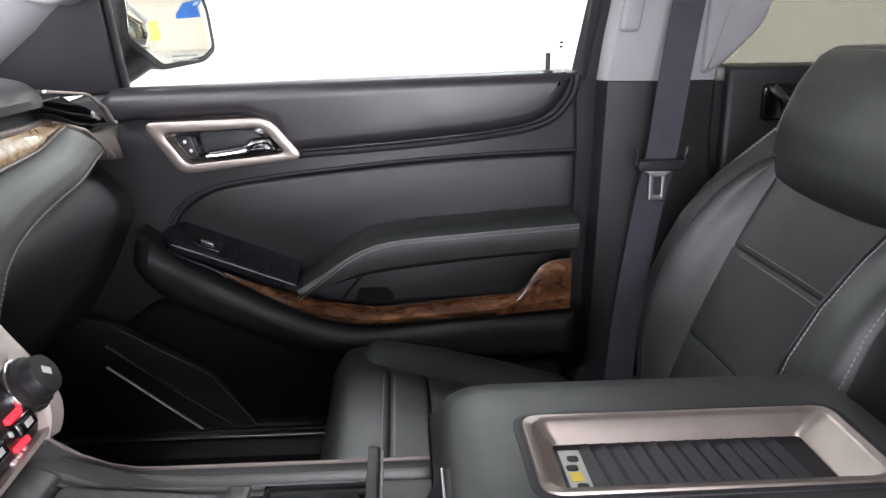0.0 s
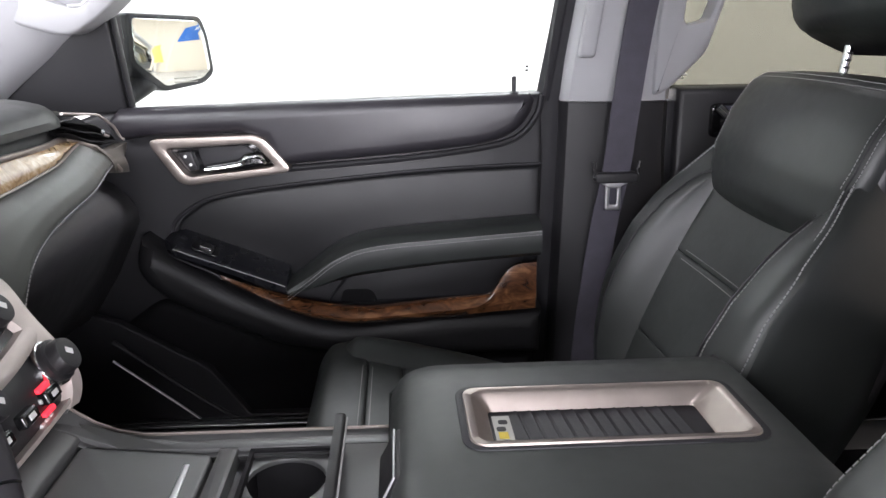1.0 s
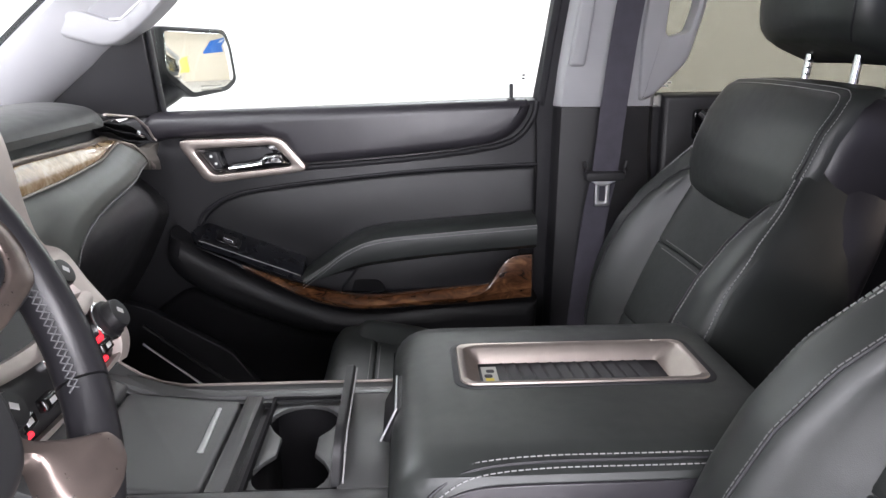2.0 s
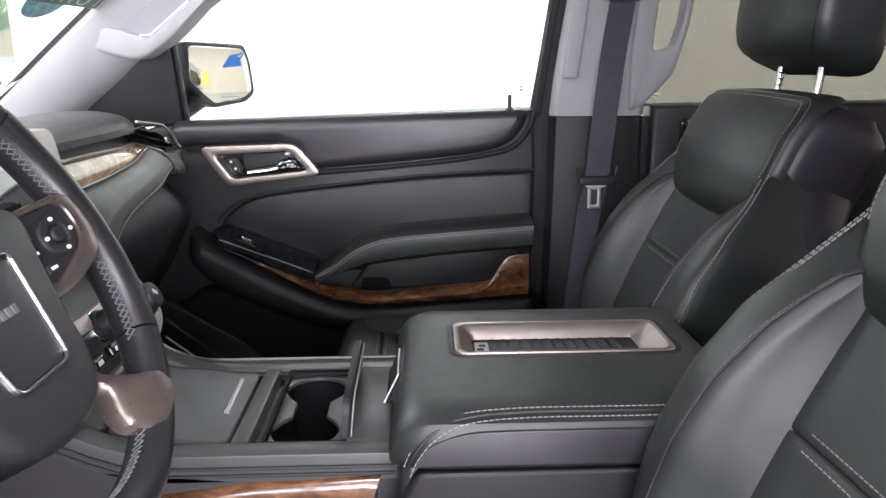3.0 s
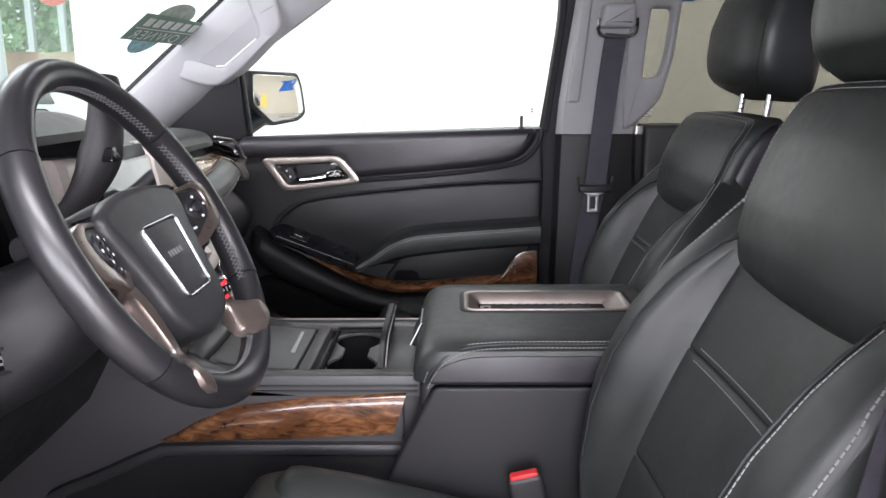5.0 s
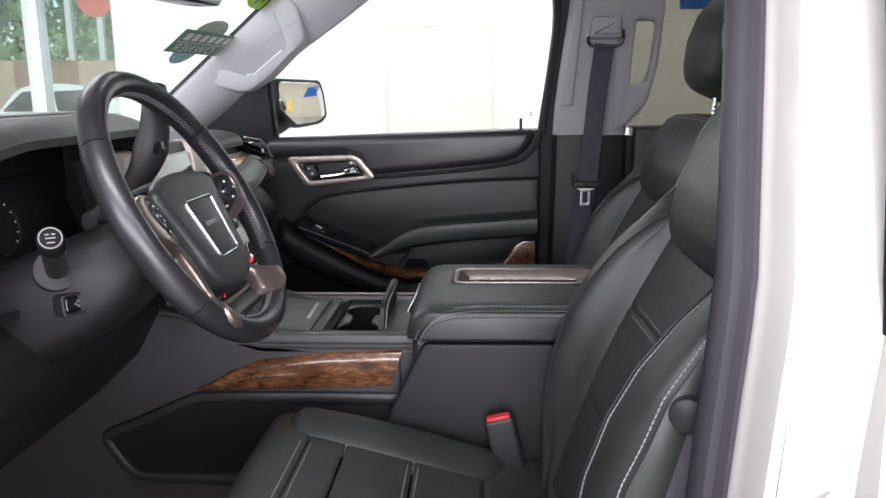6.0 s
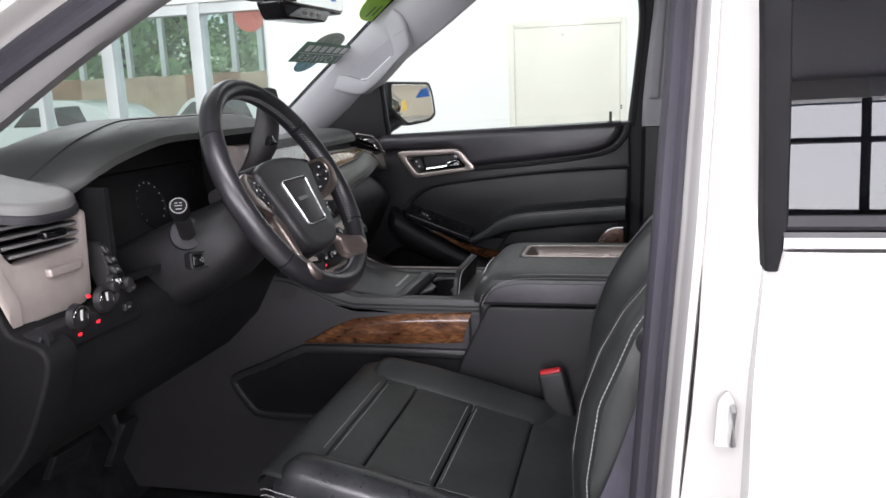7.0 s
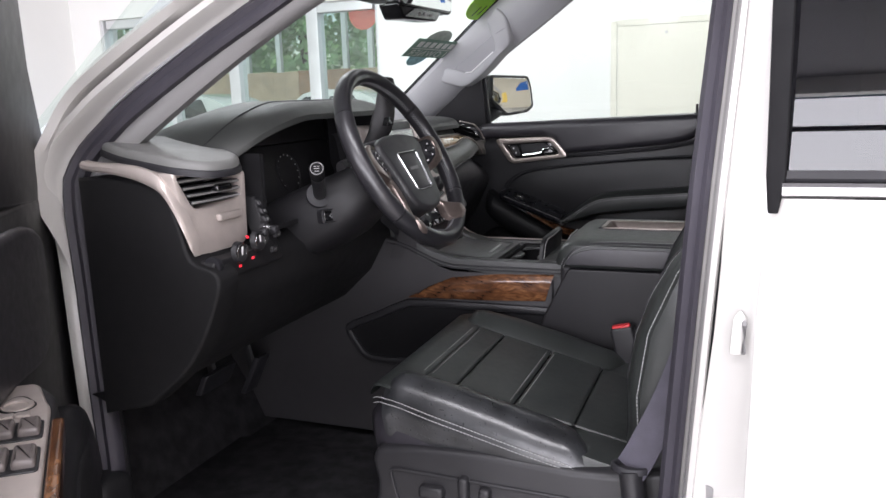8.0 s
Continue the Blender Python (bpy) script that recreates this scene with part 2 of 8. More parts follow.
def rounded(pts, r, n=4):
    """A closed outline with its corners rounded off by about r."""
    pts = [Vector(p) for p in pts]
    out = []
    for i, p in enumerate(pts):
        a, b = pts[i - 1] - p, pts[(i + 1) % len(pts)] - p
        k = min(r, a.length * 0.45, b.length * 0.45)
        a, b = p + a.normalized() * k, p + b.normalized() * k
        for j in range(n + 1):
            t = j / n
            out.append(a * (1 - t) ** 2 + p * 2 * t * (1 - t) + b * t * t)
    return out


def rect(u0, u1, v0, v1, r=0.0, n=4):
    pts = [(u0, v0), (u1, v0), (u1, v1), (u0, v1)]
    return rounded(pts, r, n) if r else [Vector(p) for p in pts]


def oval(cu, cv, ru, rv, n=24):
    return [Vector((cu + ru * math.cos(2 * math.pi * i / n), cv + rv * math.sin(2 * math.pi * i / n))) for i in range(n)]


def inset(pts, d):
    n = len(pts)
    area = sum(pts[i - 1].x * pts[i].y - pts[i].x * pts[i - 1].y for i in range(n))
    s = 1 if area > 0 else -1
    out = []
    for i in range(n):
        a, b = (pts[i] - pts[i - 1]), (pts[(i + 1) % n] - pts[i])
        if a.length < 1e-9 or b.length < 1e-9:
            out.append(pts[i].copy())
            continue
        a.normalize()
        b.normalize()
        na, nb = Vector((-a.y, a.x)) * s, Vector((-b.y, b.x)) * s
        k = na + nb
        k = k / max(k.length_squared / 2, 0.6)
        out.append(pts[i] + k * d)
    return out


def slab(bm, outline, w0, w1, place, rnd=0.004, steps=3, bottom=True):
    """A plate with the given outline from w0 up to w1, its upper edge rounded."""
    pts = [Vector((p[0], p[1])) for p in outline]
    rings = [[bm.verts.new(place(p.x, p.y, w0)) for p in pts]]
    for k in range(steps + 1):
        a = math.pi / 2 * k / steps
        off, up = rnd * (1 - math.cos(a)), w1 - rnd + rnd * math.sin(a)
        rings.append([bm.verts.new(place(p.x, p.y, up)) for p in inset(pts, off)])
    n = len(pts)
    for r0, r1 in zip(rings, rings[1:]):
        for i in range(n):
            bm.faces.new((r0[i], r0[(i + 1) % n], r1[(i + 1) % n], r1[i]))
    bm.faces.new(rings[-1])
    if bottom:
        bm.faces.new(rings[0][::-1])
    return bm


def frame_ring(bm, outer, inner, w0, w1, place, rnd=0.003):
    """A flat ring between two outlines of equal point count, with rounded upper edges."""
    outer, inner = [Vector((p[0], p[1])) for p in outer], [Vector((p[0], p[1])) for p in inner]
    n = len(outer)
    loops = [(outer, w0), (outer, w1 - rnd), (inset(outer, rnd * 0.3), w1 - rnd * 0.3), (inset(outer, rnd), w1),
             (inset(inner, -rnd), w1), (inset(inner, -rnd * 0.3), w1 - rnd * 0.3), (inner, w1 - rnd), (inner, w0)]
    rings = [[bm.verts.new(place(p.x, p.y, w)) for p in loop] for loop, w in loops]
    for a, b in zip(rings, rings[1:] + rings[:1]):
        for i in range(n):
            bm.faces.new((a[i], a[(i + 1) % n], b[(i + 1) % n], b[i]))
    return bm


def box(bm, x0, x1, y0, y1, z0, z1, bev=0.0, segs=2):
    r = bmesh.ops.create_cube(bm, size=1, matrix=Matrix.LocRotScale(((x0 + x1) / 2, (y0 + y1) / 2, (z0 + z1) / 2), None, (x1 - x0, y1 - y0, z1 - z0)))
    if bev:
        es = list({e for v in r["verts"] for e in v.link_edges})
        bmesh.ops.bevel(bm, geom=es, offset=bev, segments=segs, affect="EDGES", profile=0.6)
    return bm


def loft(bm, rings, closed_ring=True, cap=True, closed_path=False):
    vs = [[bm.verts.new(Vector(p)) for p in ring] for ring in rings]
    n = len(vs[0])
    pairs = list(zip(vs, vs[1:])) + ([(vs[-1], vs[0])] if closed_path else [])
    for a, b in pairs:
        for i in range(n if closed_ring else n - 1):
            j = (i + 1) % n
            bm.faces.new((a[i], a[j], b[j], b[i]))
    if cap and closed_ring and not closed_path:
        bm.faces.new(vs[0][::-1])
        bm.faces.new(vs[-1])
    return bm


def sweep(bm, path, ru, rv=None, sides=8, up=(0, 0, 1), closed=False, taper=None, cap=True):
    """A round or flat bar along a path: ru across, rv along up."""
    rv = rv or ru
    path = [Vector(p) for p in path]
    rings = []
    m = len(path)
    for i, p in enumerate(path):
        a = path[i - 1] if closed or i else p
        b = path[(i + 1) % m] if closed or i < m - 1 else p
        t = (b - a).normalized()
        s = t.cross(Vector(up))
        s = s.normalized() if s.length > 1e-6 else Vector((1, 0, 0))
        q = s.cross(t).normalized()
        k = taper(i / (m - 1)) if taper else 1
        rings.append([p + s * (ru * k * math.cos(2 * math.pi * j / sides)) + q * (rv * k * math.sin(2 * math.pi * j / sides)) for j in range(sides)])
    return loft(bm, rings, True, cap, closed)


def disc(bm, c, axis, r, h, n=24, bev=0.0, r2=None):
    """A round plug of height h from c along axis, with an eased rim."""
    axis = Vector(axis).normalized()
    s = axis.orthogonal().normalized()
    q = axis.cross(s)
    c = Vector(c)
    r2 = r if r2 is None else r2
    rings = []
    for rad, up in ((r, 0), (r2, h - bev), (r2 - bev * 0.3, h - bev * 0.3), (r2 - bev, h)) if bev else ((r, 0), (r2, h)):
        rings.append([c + axis * up + (s * math.cos(2 * math.pi * i / n) + q * math.sin(2 * math.pi * i / n)) * rad for i in range(n)])
    return loft(bm, rings)


def stitches(path, place_offset=(0, 0, 0), length=0.0042, gap=0.0018, r=0.0005):
    """A row of thread stitches along a path."""
    pts = [Vector(p) + Vector(place_offset) for p in path]
    bm = bmesh.new()
    seg, s0 = [], 0.0
    for a, b in zip(pts, pts[1:]):
        seg.append((s0, s0 + (b - a).length, a, b))
        s0 += (b - a).length

    def at(s):
        for lo, hi, a, b in seg:
            if s <= hi:
                return a.lerp(b, (s - lo) / max(hi - lo, 1e-9))
        return seg[-1][3]
    s = 0.0
    while s + length < s0:
        a, b = at(s), at(s + length)
        t = (b - a).normalized()
        x = t.orthogonal().normalized()
        y = t.cross(x)
        loft(bm, [[p + (x * c + y * d) * r for c, d in ((1, 0), (0, 1), (-1, 0), (0, -1))] for p in (a, b)])
        s += length + gap
    return bm


def panel(bm, left, right, v0, v1, place, thick, rnd, nu=16, nv=20, power=2.0, base=0.0):
    """An upholstered panel: u from left(v) to right(v), v from v0 to v1, puffed to thick and rolled down to base at its edges."""
    def spaced(k, n):
        t = k / n
        return 0.5 - 0.5 * math.cos(math.pi * t) if n > 3 else t
    grid = []
    for j in range(nv + 1):
        v = v0 + (v1 - v0) * spaced(j, nv)
        a, b = left(v), right(v)
        row = []
        for i in range(nu + 1):
            u = a + (b - a) * spaced(i, nu)
            d = min(u - a, b - u, v - v0, v1 - v)
            k = max(0.0, 1 - d / rnd)
            w = base + (thick - base) * max(0.0, 1 - k ** power) ** (1 / power)
            row.append(bm.verts.new(place(u, v, w)))
        grid.append(row)
    for a, b in zip(grid, grid[1:]):
        for i in range(nu):
            bm.faces.new((a[i], a[i + 1], b[i + 1], b[i]))
    return bm


def smooth(a, b, x):
    t = max(0.0, min(1.0, (x - a) / (b - a)))
    return t * t * (3 - 2 * t)


def lerp(a, b, t):
    return a + (b - a) * t


def interp(x, xs, ys):
    return float(np.interp(x, xs, ys))


def sheet_solid(bm, fn, us, vs, thick):
    """A shell: fn(u, v) gives a place and thick a vector to its other face."""
    t = Vector(thick)
    top = [[bm.verts.new(fn(u, v)) for u in us] for v in vs]
    bot = [[bm.verts.new(fn(u, v) + t) for u in us] for v in vs]
    nu, nv = len(us), len(vs)
    for j in range(nv - 1):
        for i in range(nu - 1):
            bm.faces.new((top[j][i], top[j][i + 1], top[j + 1][i + 1], top[j + 1][i]))
            bm.faces.new((bot[j][i], bot[j + 1][i], bot[j + 1][i + 1], bot[j][i + 1]))
    for j in range(nv - 1):
        for i in (0, nu - 1):
            bm.faces.new((top[j][i], top[j + 1][i], bot[j + 1][i], bot[j][i]))
    for i in range(nu - 1):
        for j in (0, nv - 1):
            bm.faces.new((top[j][i], top[j][i + 1], bot[j][i + 1], bot[j][i]))
    return bm


def linspace(a, b, n):
    return [a + (b - a) * i / (n - 1) for i in range(n)]


def solid(name, boxes, material, parent=None, label="", bev=0.0):
    bm = bmesh.new()
    for b in boxes:
        box(bm, *b, bev=bev)
    return part(name, bm, material, parent, label)


# ---- showroom ----
def structure(name, boxes, material, label, category, bev=0.0):
    return tagged(solid(name, boxes, material, bev=bev), label, category, kind="structure")


WY = 5.0
structure("floor", [(-7.2, 8.2, -7.3, 5.4, GROUND - 0.1, GROUND)], TILE, "polished grey showroom floor tiles", "floor")
structure("ceiling", [(-7.2, 8.2, -7.3, 5.4, CEIL, CEIL + 0.1)] + [(x, x + 0.16, -7.0, 5.0, CEIL - 0.28, CEIL - 0.001) for x in (-4.9, -1.3, 2.3, 6.0)], CEILG, "grey showroom ceiling with beams", "ceiling")
WX0, WX1 = -6.13, -2.79
HEAD_Z = 2.29
structure("wall_north", [(WX1, 8.2, WY, WY + 0.25, GROUND, CEIL), (-7.2, WX0, WY, WY + 0.25, GROUND, CEIL), (WX0, WX1, WY, WY + 0.25, HEAD_Z, CEIL)],
          WALL, "white painted showroom wall with a glazed bay", "wall")
structure("wall_south", [(-7.2, -5.0, SOUTH - 0.2, SOUTH, GROUND, CEIL), (6.0, 8.2, SOUTH - 0.2, SOUTH, GROUND, CEIL), (-5.0, 6.0, SOUTH - 0.2, SOUTH, 3.40, CEIL), (-5.0, 6.0, SOUTH - 0.2, SOUTH, GROUND, 0.25)],
          WALL, "white wall with a long glazed shop front", "wall")
shop = thing("window_2", "long glazed shop front with slim frames", "window", (0.5, SOUTH, 0.25), kind="structure")
for k in range(7):
    x = -5.0 + 11.0 * k / 6
    solid("window_frame", [(x - 0.05, x + 0.05, SOUTH - 0.16, SOUTH - 0.04, 0.25, 3.40)], BRONZE, shop, bev=0.004)
for z0, z1 in ((0.95, 1.03), (1.58, 1.78), (2.75, 2.83)):
    solid("window_rail", [(-4.95, 5.95, SOUTH - 0.14, SOUTH - 0.06, z0, z1)], BRONZE, shop, bev=0.004)
structure("wall_west", [(-6.75, -6.53, SOUTH, WY, GROUND, CEIL)], WALL, "white painted side wall", "wall")
structure("wall_east", [(8.0, 8.2, SOUTH, WY, GROUND, CEIL)], CREAM, "cream painted showroom wall", "wall")

win = thing("window_1", "tall aluminium-framed showroom windows, closed", "window", ((WX0 + WX1) / 2, WY, GROUND), kind="structure")
MULL = [WX0, -5.26, -4.45, -3.507, WX1]
for i, mx in enumerate(MULL):
    w = 0.062 if i in (2, 3) else 0.032
    solid("window_frame", [(mx - w, mx + w, WY + 0.02, WY + 0.16, GROUND, HEAD_Z)], ALU, win, bev=0.004)
for zz in (GROUND + 0.05, HEAD_Z - 0.05):
    for a, b in zip(MULL, MULL[1:]):
        solid("window_frame", [(a + 0.063, b - 0.063, WY + 0.03, WY + 0.15, zz - 0.045, zz + 0.045)], ALU, win, bev=0.004)
for a, b in zip(MULL, MULL[1:]):
    ob = solid("pane", [(a + 0.05, b - 0.05, WY + 0.085, WY + 0.093, GROUND + 0.1, HEAD_Z - 0.09)], PANE, win)
    ob.visible_shadow = False

dr = thing("door_1", "closed beige painted flush door with a peephole", "door", (-0.14, WY, GROUND), kind="structure")
bm = bmesh.new()
slab(bm, rect(-0.565, 0.285, GROUND, 1.885), 0.0, 0.010, xz(WY), 0.003)
part("door_leaf", bm, BEIGE, dr)
for a in ((-0.62, -0.57, GROUND, 1.93), (0.29, 0.34, GROUND, 1.93), (-0.57, 0.29, 1.89, 1.94)):
    solid("door_frame", [(a[0], a[1], WY - 0.016, WY - 0.001, a[2], a[3])], BEIGE, dr, bev=0.004)
bm = bmesh.new()
disc(bm, (-0.17, WY - 0.009, 1.822), (0, -1, 0), 0.012, 0.008, 16, 0.002)
part("peephole", bm, STEEL, dr)
bm = bmesh.new()
disc(bm, (0.22, WY - 0.009, 0.92), (0, -1, 0), 0.028, 0.05, 16, 0.006)
part("door_knob", bm, STEEL, dr)

for lx, ly in LAMPS:
    cl = thing("ceiling_light", "long white ceiling light panel", "ceiling light", (lx, ly, CEIL), group="ceiling lights")
    bm = bmesh.new()
    frame_ring(bm, rect(lx - 1.27, lx + 1.27, ly - 0.52, ly + 0.52), rect(lx - 1.2, lx + 1.2, ly - 0.45, ly + 0.45), 0, 0.12, lambda u, v, w: Vector((u, v, CEIL - w)), 0.004)
    part("housing", bm, ALU, cl)
    solid("diffuser", [(lx - 1.2, lx + 1.2, ly - 0.45, ly + 0.45, CEIL - 0.06, CEIL - 0.05)], WALL, cl)

# Blue banner and orange sign on the east wall, seen only in the mirror.
bn = thing("banner", "blue hanging banner on the far wall", "banner", (7.95, 3.9, 2.2))
ew = lambda u, v, w: Vector((7.98 - w, u, v))
bm = bmesh.new()
slab(bm, rect(3.0, 4.8, 1.62, 2.75), 0, 0.02, ew, 0.003)
part("cloth", bm, BLUE, bn)
for v0 in (2.35, 2.5):
    solid("print_bar", [(7.955, 7.9595, 4.15, 4.6, v0, v0 + 0.08)], ICON, bn, bev=0.001)
solid("rail", [(7.94, 7.98, 3.15, 4.85, 2.75, 2.79)], STEEL, bn, bev=0.004)
bn = thing("floor_sign", "yellow sign board standing against the far wall", "sign", (7.9, 1.35, GROUND))
bm = bmesh.new()
slab(bm, rect(1.05, 1.65, 0.55, 1.65, 0.03), 0, 0.03, ew, 0.004)
part("board", bm, ORANGE, bn)
solid("foot", [(7.6, 7.95, 1.10, 1.60, GROUND, GROUND + 0.03), (7.92, 7.95, 1.33, 1.37, GROUND + 0.03, 0.6)], STEEL, bn)

bn = thing("wall_banner", "dark blue banner high on the showroom wall", "banner", (1.86, WY, 2.2))
bm = bmesh.new()
slab(bm, rect(1.75, 1.98, 1.995, 2.5), 0, 0.015, xz(WY), 0.003)
part("cloth", bm, BLUE, bn)

# Red round sign hung in the window.
rs = thing("window_sign", "red round paper sign hung in the window", "sign", (-3.05, WY, 2.1))
bm = bmesh.new()
slab(bm, oval(-3.0, 2.17, 0.155, 0.155), 0, 0.006, xz(WY + 0.13), 0.002)
part("sign_face", bm, REDSIGN, rs)

# ---- outside the windows ----
tagged(solid("ground", [(-400, 400, -400, 400, GROUND - 0.35, GROUND - 0.15)], ASPHALT), "grey asphalt car park outside the windows", "ground", kind="structure")
fe = thing("fence", "weathered brown wooden plank fence", "fence", (-14, 22, GROUND - 0.15))
for i in range(70):
    x = -34 + i * 0.5
    solid("plank", [(x, x + 0.492, 22, 22.05, GROUND - 0.15, 2.38 + 0.02 * math.sin(i * 2.1))], FENCEB if i // 4 % 3 == 1 else FENCE, fe)
solid("rail", [(-34, 1, 22.05, 22.13, 1.5, 1.62)], FENCE, fe)
for px in (-20.5, -18.3, -16.4, -15.07, -12.42, -11.45, -9.2):
    po = thing("post", "tall white painted post behind the fence", "post", (px, 22.6, GROUND - 0.15), group="posts behind the fence")
    solid("shaft", [(px - 0.09, px + 0.09, 22.5, 22.68, GROUND - 0.15, 6.5)], ALU, po, bev=0.01)


def tree(x, y, h, seed):
    rnd = random.Random(seed)
    t = thing("tree", "tall leafy green tree behind the fence", "tree", (x, y, GROUND - 0.15), group="trees behind the fence")
    bm = bmesh.new()
    top = Vector((x + rnd.uniform(-0.3, 0.3), y, h * 0.6))
    sweep(bm, [(x, y, GROUND - 0.15), (x + 0.1, y, h * 0.3), top], 0.22, taper=lambda k: 1 - 0.6 * k, sides=8)
    for k in range(7):
        a = rnd.uniform(0, 6.28)
        b = Vector((x, y, h * rnd.uniform(0.25, 0.55)))
        sweep(bm, [b, b + Vector((math.cos(a) * 0.8, math.sin(a) * 0.8, 0.7)), b + Vector((math.cos(a) * 1.7, math.sin(a) * 1.7, 1.6))], 0.07, sides=6, taper=lambda k: 1 - 0.7 * k)
    part("trunk", bm, BARK, t)
    verts, faces = [], []
    for k in range(60):
        a, r, z = rnd.uniform(0, 6.28), 2.3 * math.sqrt(rnd.random()), h * rnd.uniform(0.16, 1.0)
        r *= 1.15 - 0.6 * abs(z / h - 0.55)
        c = Vector((x + r * math.cos(a), y + r * math.sin(a), z))
        cr = rnd.uniform(0.5, 0.95)
        for q in range(64):
            d = Vector((rnd.gauss(0, 1), rnd.gauss(0, 1), rnd.gauss(0, 0.8))).normalized() * cr * rnd.uniform(0.5, 1)
            p = c + d
            s = rnd.uniform(0.10, 0.23)
            e = Vector((rnd.uniform(-1, 1), rnd.uniform(-1, 1), rnd.uniform(-1, 1))).normalized()
            g = e.orthogonal().normalized()
            i0 = len(verts)
            verts += [p + e * s, p + g * s * 0.6, p - e * s, p - g * s * 0.6]
            faces.append((i0, i0 + 1, i0 + 2, i0 + 3))
    me = bpy.data.meshes.new("crown")
    me.from_pydata([tuple(v) for v in verts], [], faces)
    ob = link("crown", me, LEAF, t)
    ob["kind"] = "stuff"
    return t


for i in range(15):
    tree(-31 + i * 2.3 + (i % 3) * 0.4, 25.5 + (i * 7 % 5) * 1.1, 9.5 + (i * 5 % 4) * 1.2, i)


def parked_car(x, y, paint, label):
    t = thing("parked_car", label, "car", (x, y, GROUND - 0.15), group="cars parked outside")
    z0 = GROUND - 0.15
    bm = bmesh.new()
    prof = catmull([(-2.2, 0.35), (-2.25, 0.75), (-1.6, 0.98), (-0.9, 1.05), (-0.3, 1.48), (0.6, 1.55), (1.4, 1.42), (2.0, 1.08), (2.25, 0.95), (2.25, 0.4), (1.8, 0.25), (-1.8, 0.25)], 4, True)
    for sgn in (1,):
        slab(bm, prof, -0.85, 0.85, lambda u, v, w: Vector((x + u, y + w, z0 + v * 1.2)), 0.18)
    part("body", bm, paint, t)
    for a, b, c, d in ((-0.75, -0.28, 0.35, 0.35), (0.45, 0.4, 1.25, 1.05)):
        bm = bmesh.new()
        slab(bm, rounded([(a, 1.08), (c, 1.08), (d, 1.44), (b, 1.42)], 0.05), 0, 0.01, lambda u, v, w: Vector((x + u, y - 0.852 - w + 0.02 * (v - 1.05), z0 + v * 1.2)), 0.003)
        part("window", bm, GLOSS, t)
    for wx in (-1.4, 1.45):
        bm = bmesh.new()
        disc(bm, (x + wx, y - 0.7, z0 + 0.33), (0, -1, 0), 0.33, 0.17, 24, 0.03)
        part("wheel", bm, RUBBER, t)
    return t


parked_car(-19.3, 17.5, CARW, "white car parked outside the windows")
parked_car(-14.2, 17.0, CARW, "white car parked outside the windows")
parked_car(-9.2, 15.6, CARW, "white car parked near the windows")
parked_car(-12.6, 14.4, CARW, "white car parked close outside the windows")
parked_car(-5.0, 16.8, PLASTIC, "dark car parked outside the windows")

# ---- car shell ----
CY = -0.03
FLOOR = 0.50
shell = thing("car_body", "pearl white body of a large sport utility vehicle", "car body", (0.3, CY, GROUND))


def side_y(z, base):
    """Lean of the body side: upright to the belt, then inward to the roof."""
    return base + (0.0 if z < 1.24 else (z - 1.24) * 0.34) * (1 if base < 0 else -1)


# floor pan, roof, headliner
bm = bmesh.new()
box(bm, -1.1, 2.4, CY - 0.86, CY + 0.86, FLOOR - 0.06, FLOOR, 0.01)
part("floor_pan", bm, CARPET, shell, "black carpeted floor")
bm = bmesh.new()
sheet_solid(bm, lambda u, v: Vector((u, v, 1.83 - 0.06 * ((v - CY) / 0.7) ** 2 - 0.05 * max(0, 0.2 - u) ** 2 * 4)), linspace(-0.22, 2.4, 14), linspace(CY - 0.72, CY + 0.72, 13), (0, 0, 0.03))
part("roof", bm, PEARL, shell)
bm = bmesh.new()
sheet_solid(bm, lambda u, v: Vector((u, v, 1.79 - 0.05 * ((v - CY) / 0.7) ** 2 - 0.05 * max(0, 0.2 - u) ** 2 * 4)), linspace(-0.20, 2.38, 14), linspace(CY - 0.70, CY + 0.70, 13), (0, 0, 0.02))
part("headliner", bm, HEAD, shell, "light grey cloth headliner")
# rear of the cabin
bm = bmesh.new()
box(bm, 2.4, 2.45, CY - 0.86, CY + 0.86, FLOOR, 1.25, 0.01)
part("tailgate", bm, PLASTIC, shell)
bm = bmesh.new()
box(bm, -1.12, -1.06, CY - 0.86, CY + 0.86, FLOOR - 0.05, 1.16, 0.01)
part("firewall", bm, CARPET, shell)
bm = bmesh.new()
box(bm, -1.95, -1.06, CY - 0.85, CY + 0.85, 0.6, 1.15, 0.09, 4)
part("hood", bm, PEARL, shell)
bm = bmesh.new()
box(bm, 1.55, 1.85, CY - 0.7, CY + 0.7, FLOOR, 1.12, 0.05, 3)
part("rear_bench", bm, LEATHER_SIDE, shell, "black leather rear bench")

# side walls of the foot wells and door shut faces on the far side
bm = bmesh.new()
box(bm, -1.1, -0.55, 0.805, 0.85, FLOOR, 1.22, 0.008)
part("kick_panel", bm, PLASTIC, shell, "black kick panel")
bm = bmesh.new()
box(bm, -1.1, -0.715, -0.80, -0.765, FLOOR, 1.16, 0.008)
part("kick_panel", bm, PLASTIC, shell, "black kick panel")
bm = bmesh.new()
sweep(bm, [(x, side_y(z, 0.862), z) for x, z in ((0.386, 0.5), (0.388, 0.9), (0.396, 1.27), (0.414, 1.42), (0.432, 1.60), (0.43, 1.74))], 0.03, 0.02, up=(0, 1, 0))
part("far_door_seal", bm, RUBBER, shell, "black rubber door seal")
bm = bmesh.new()
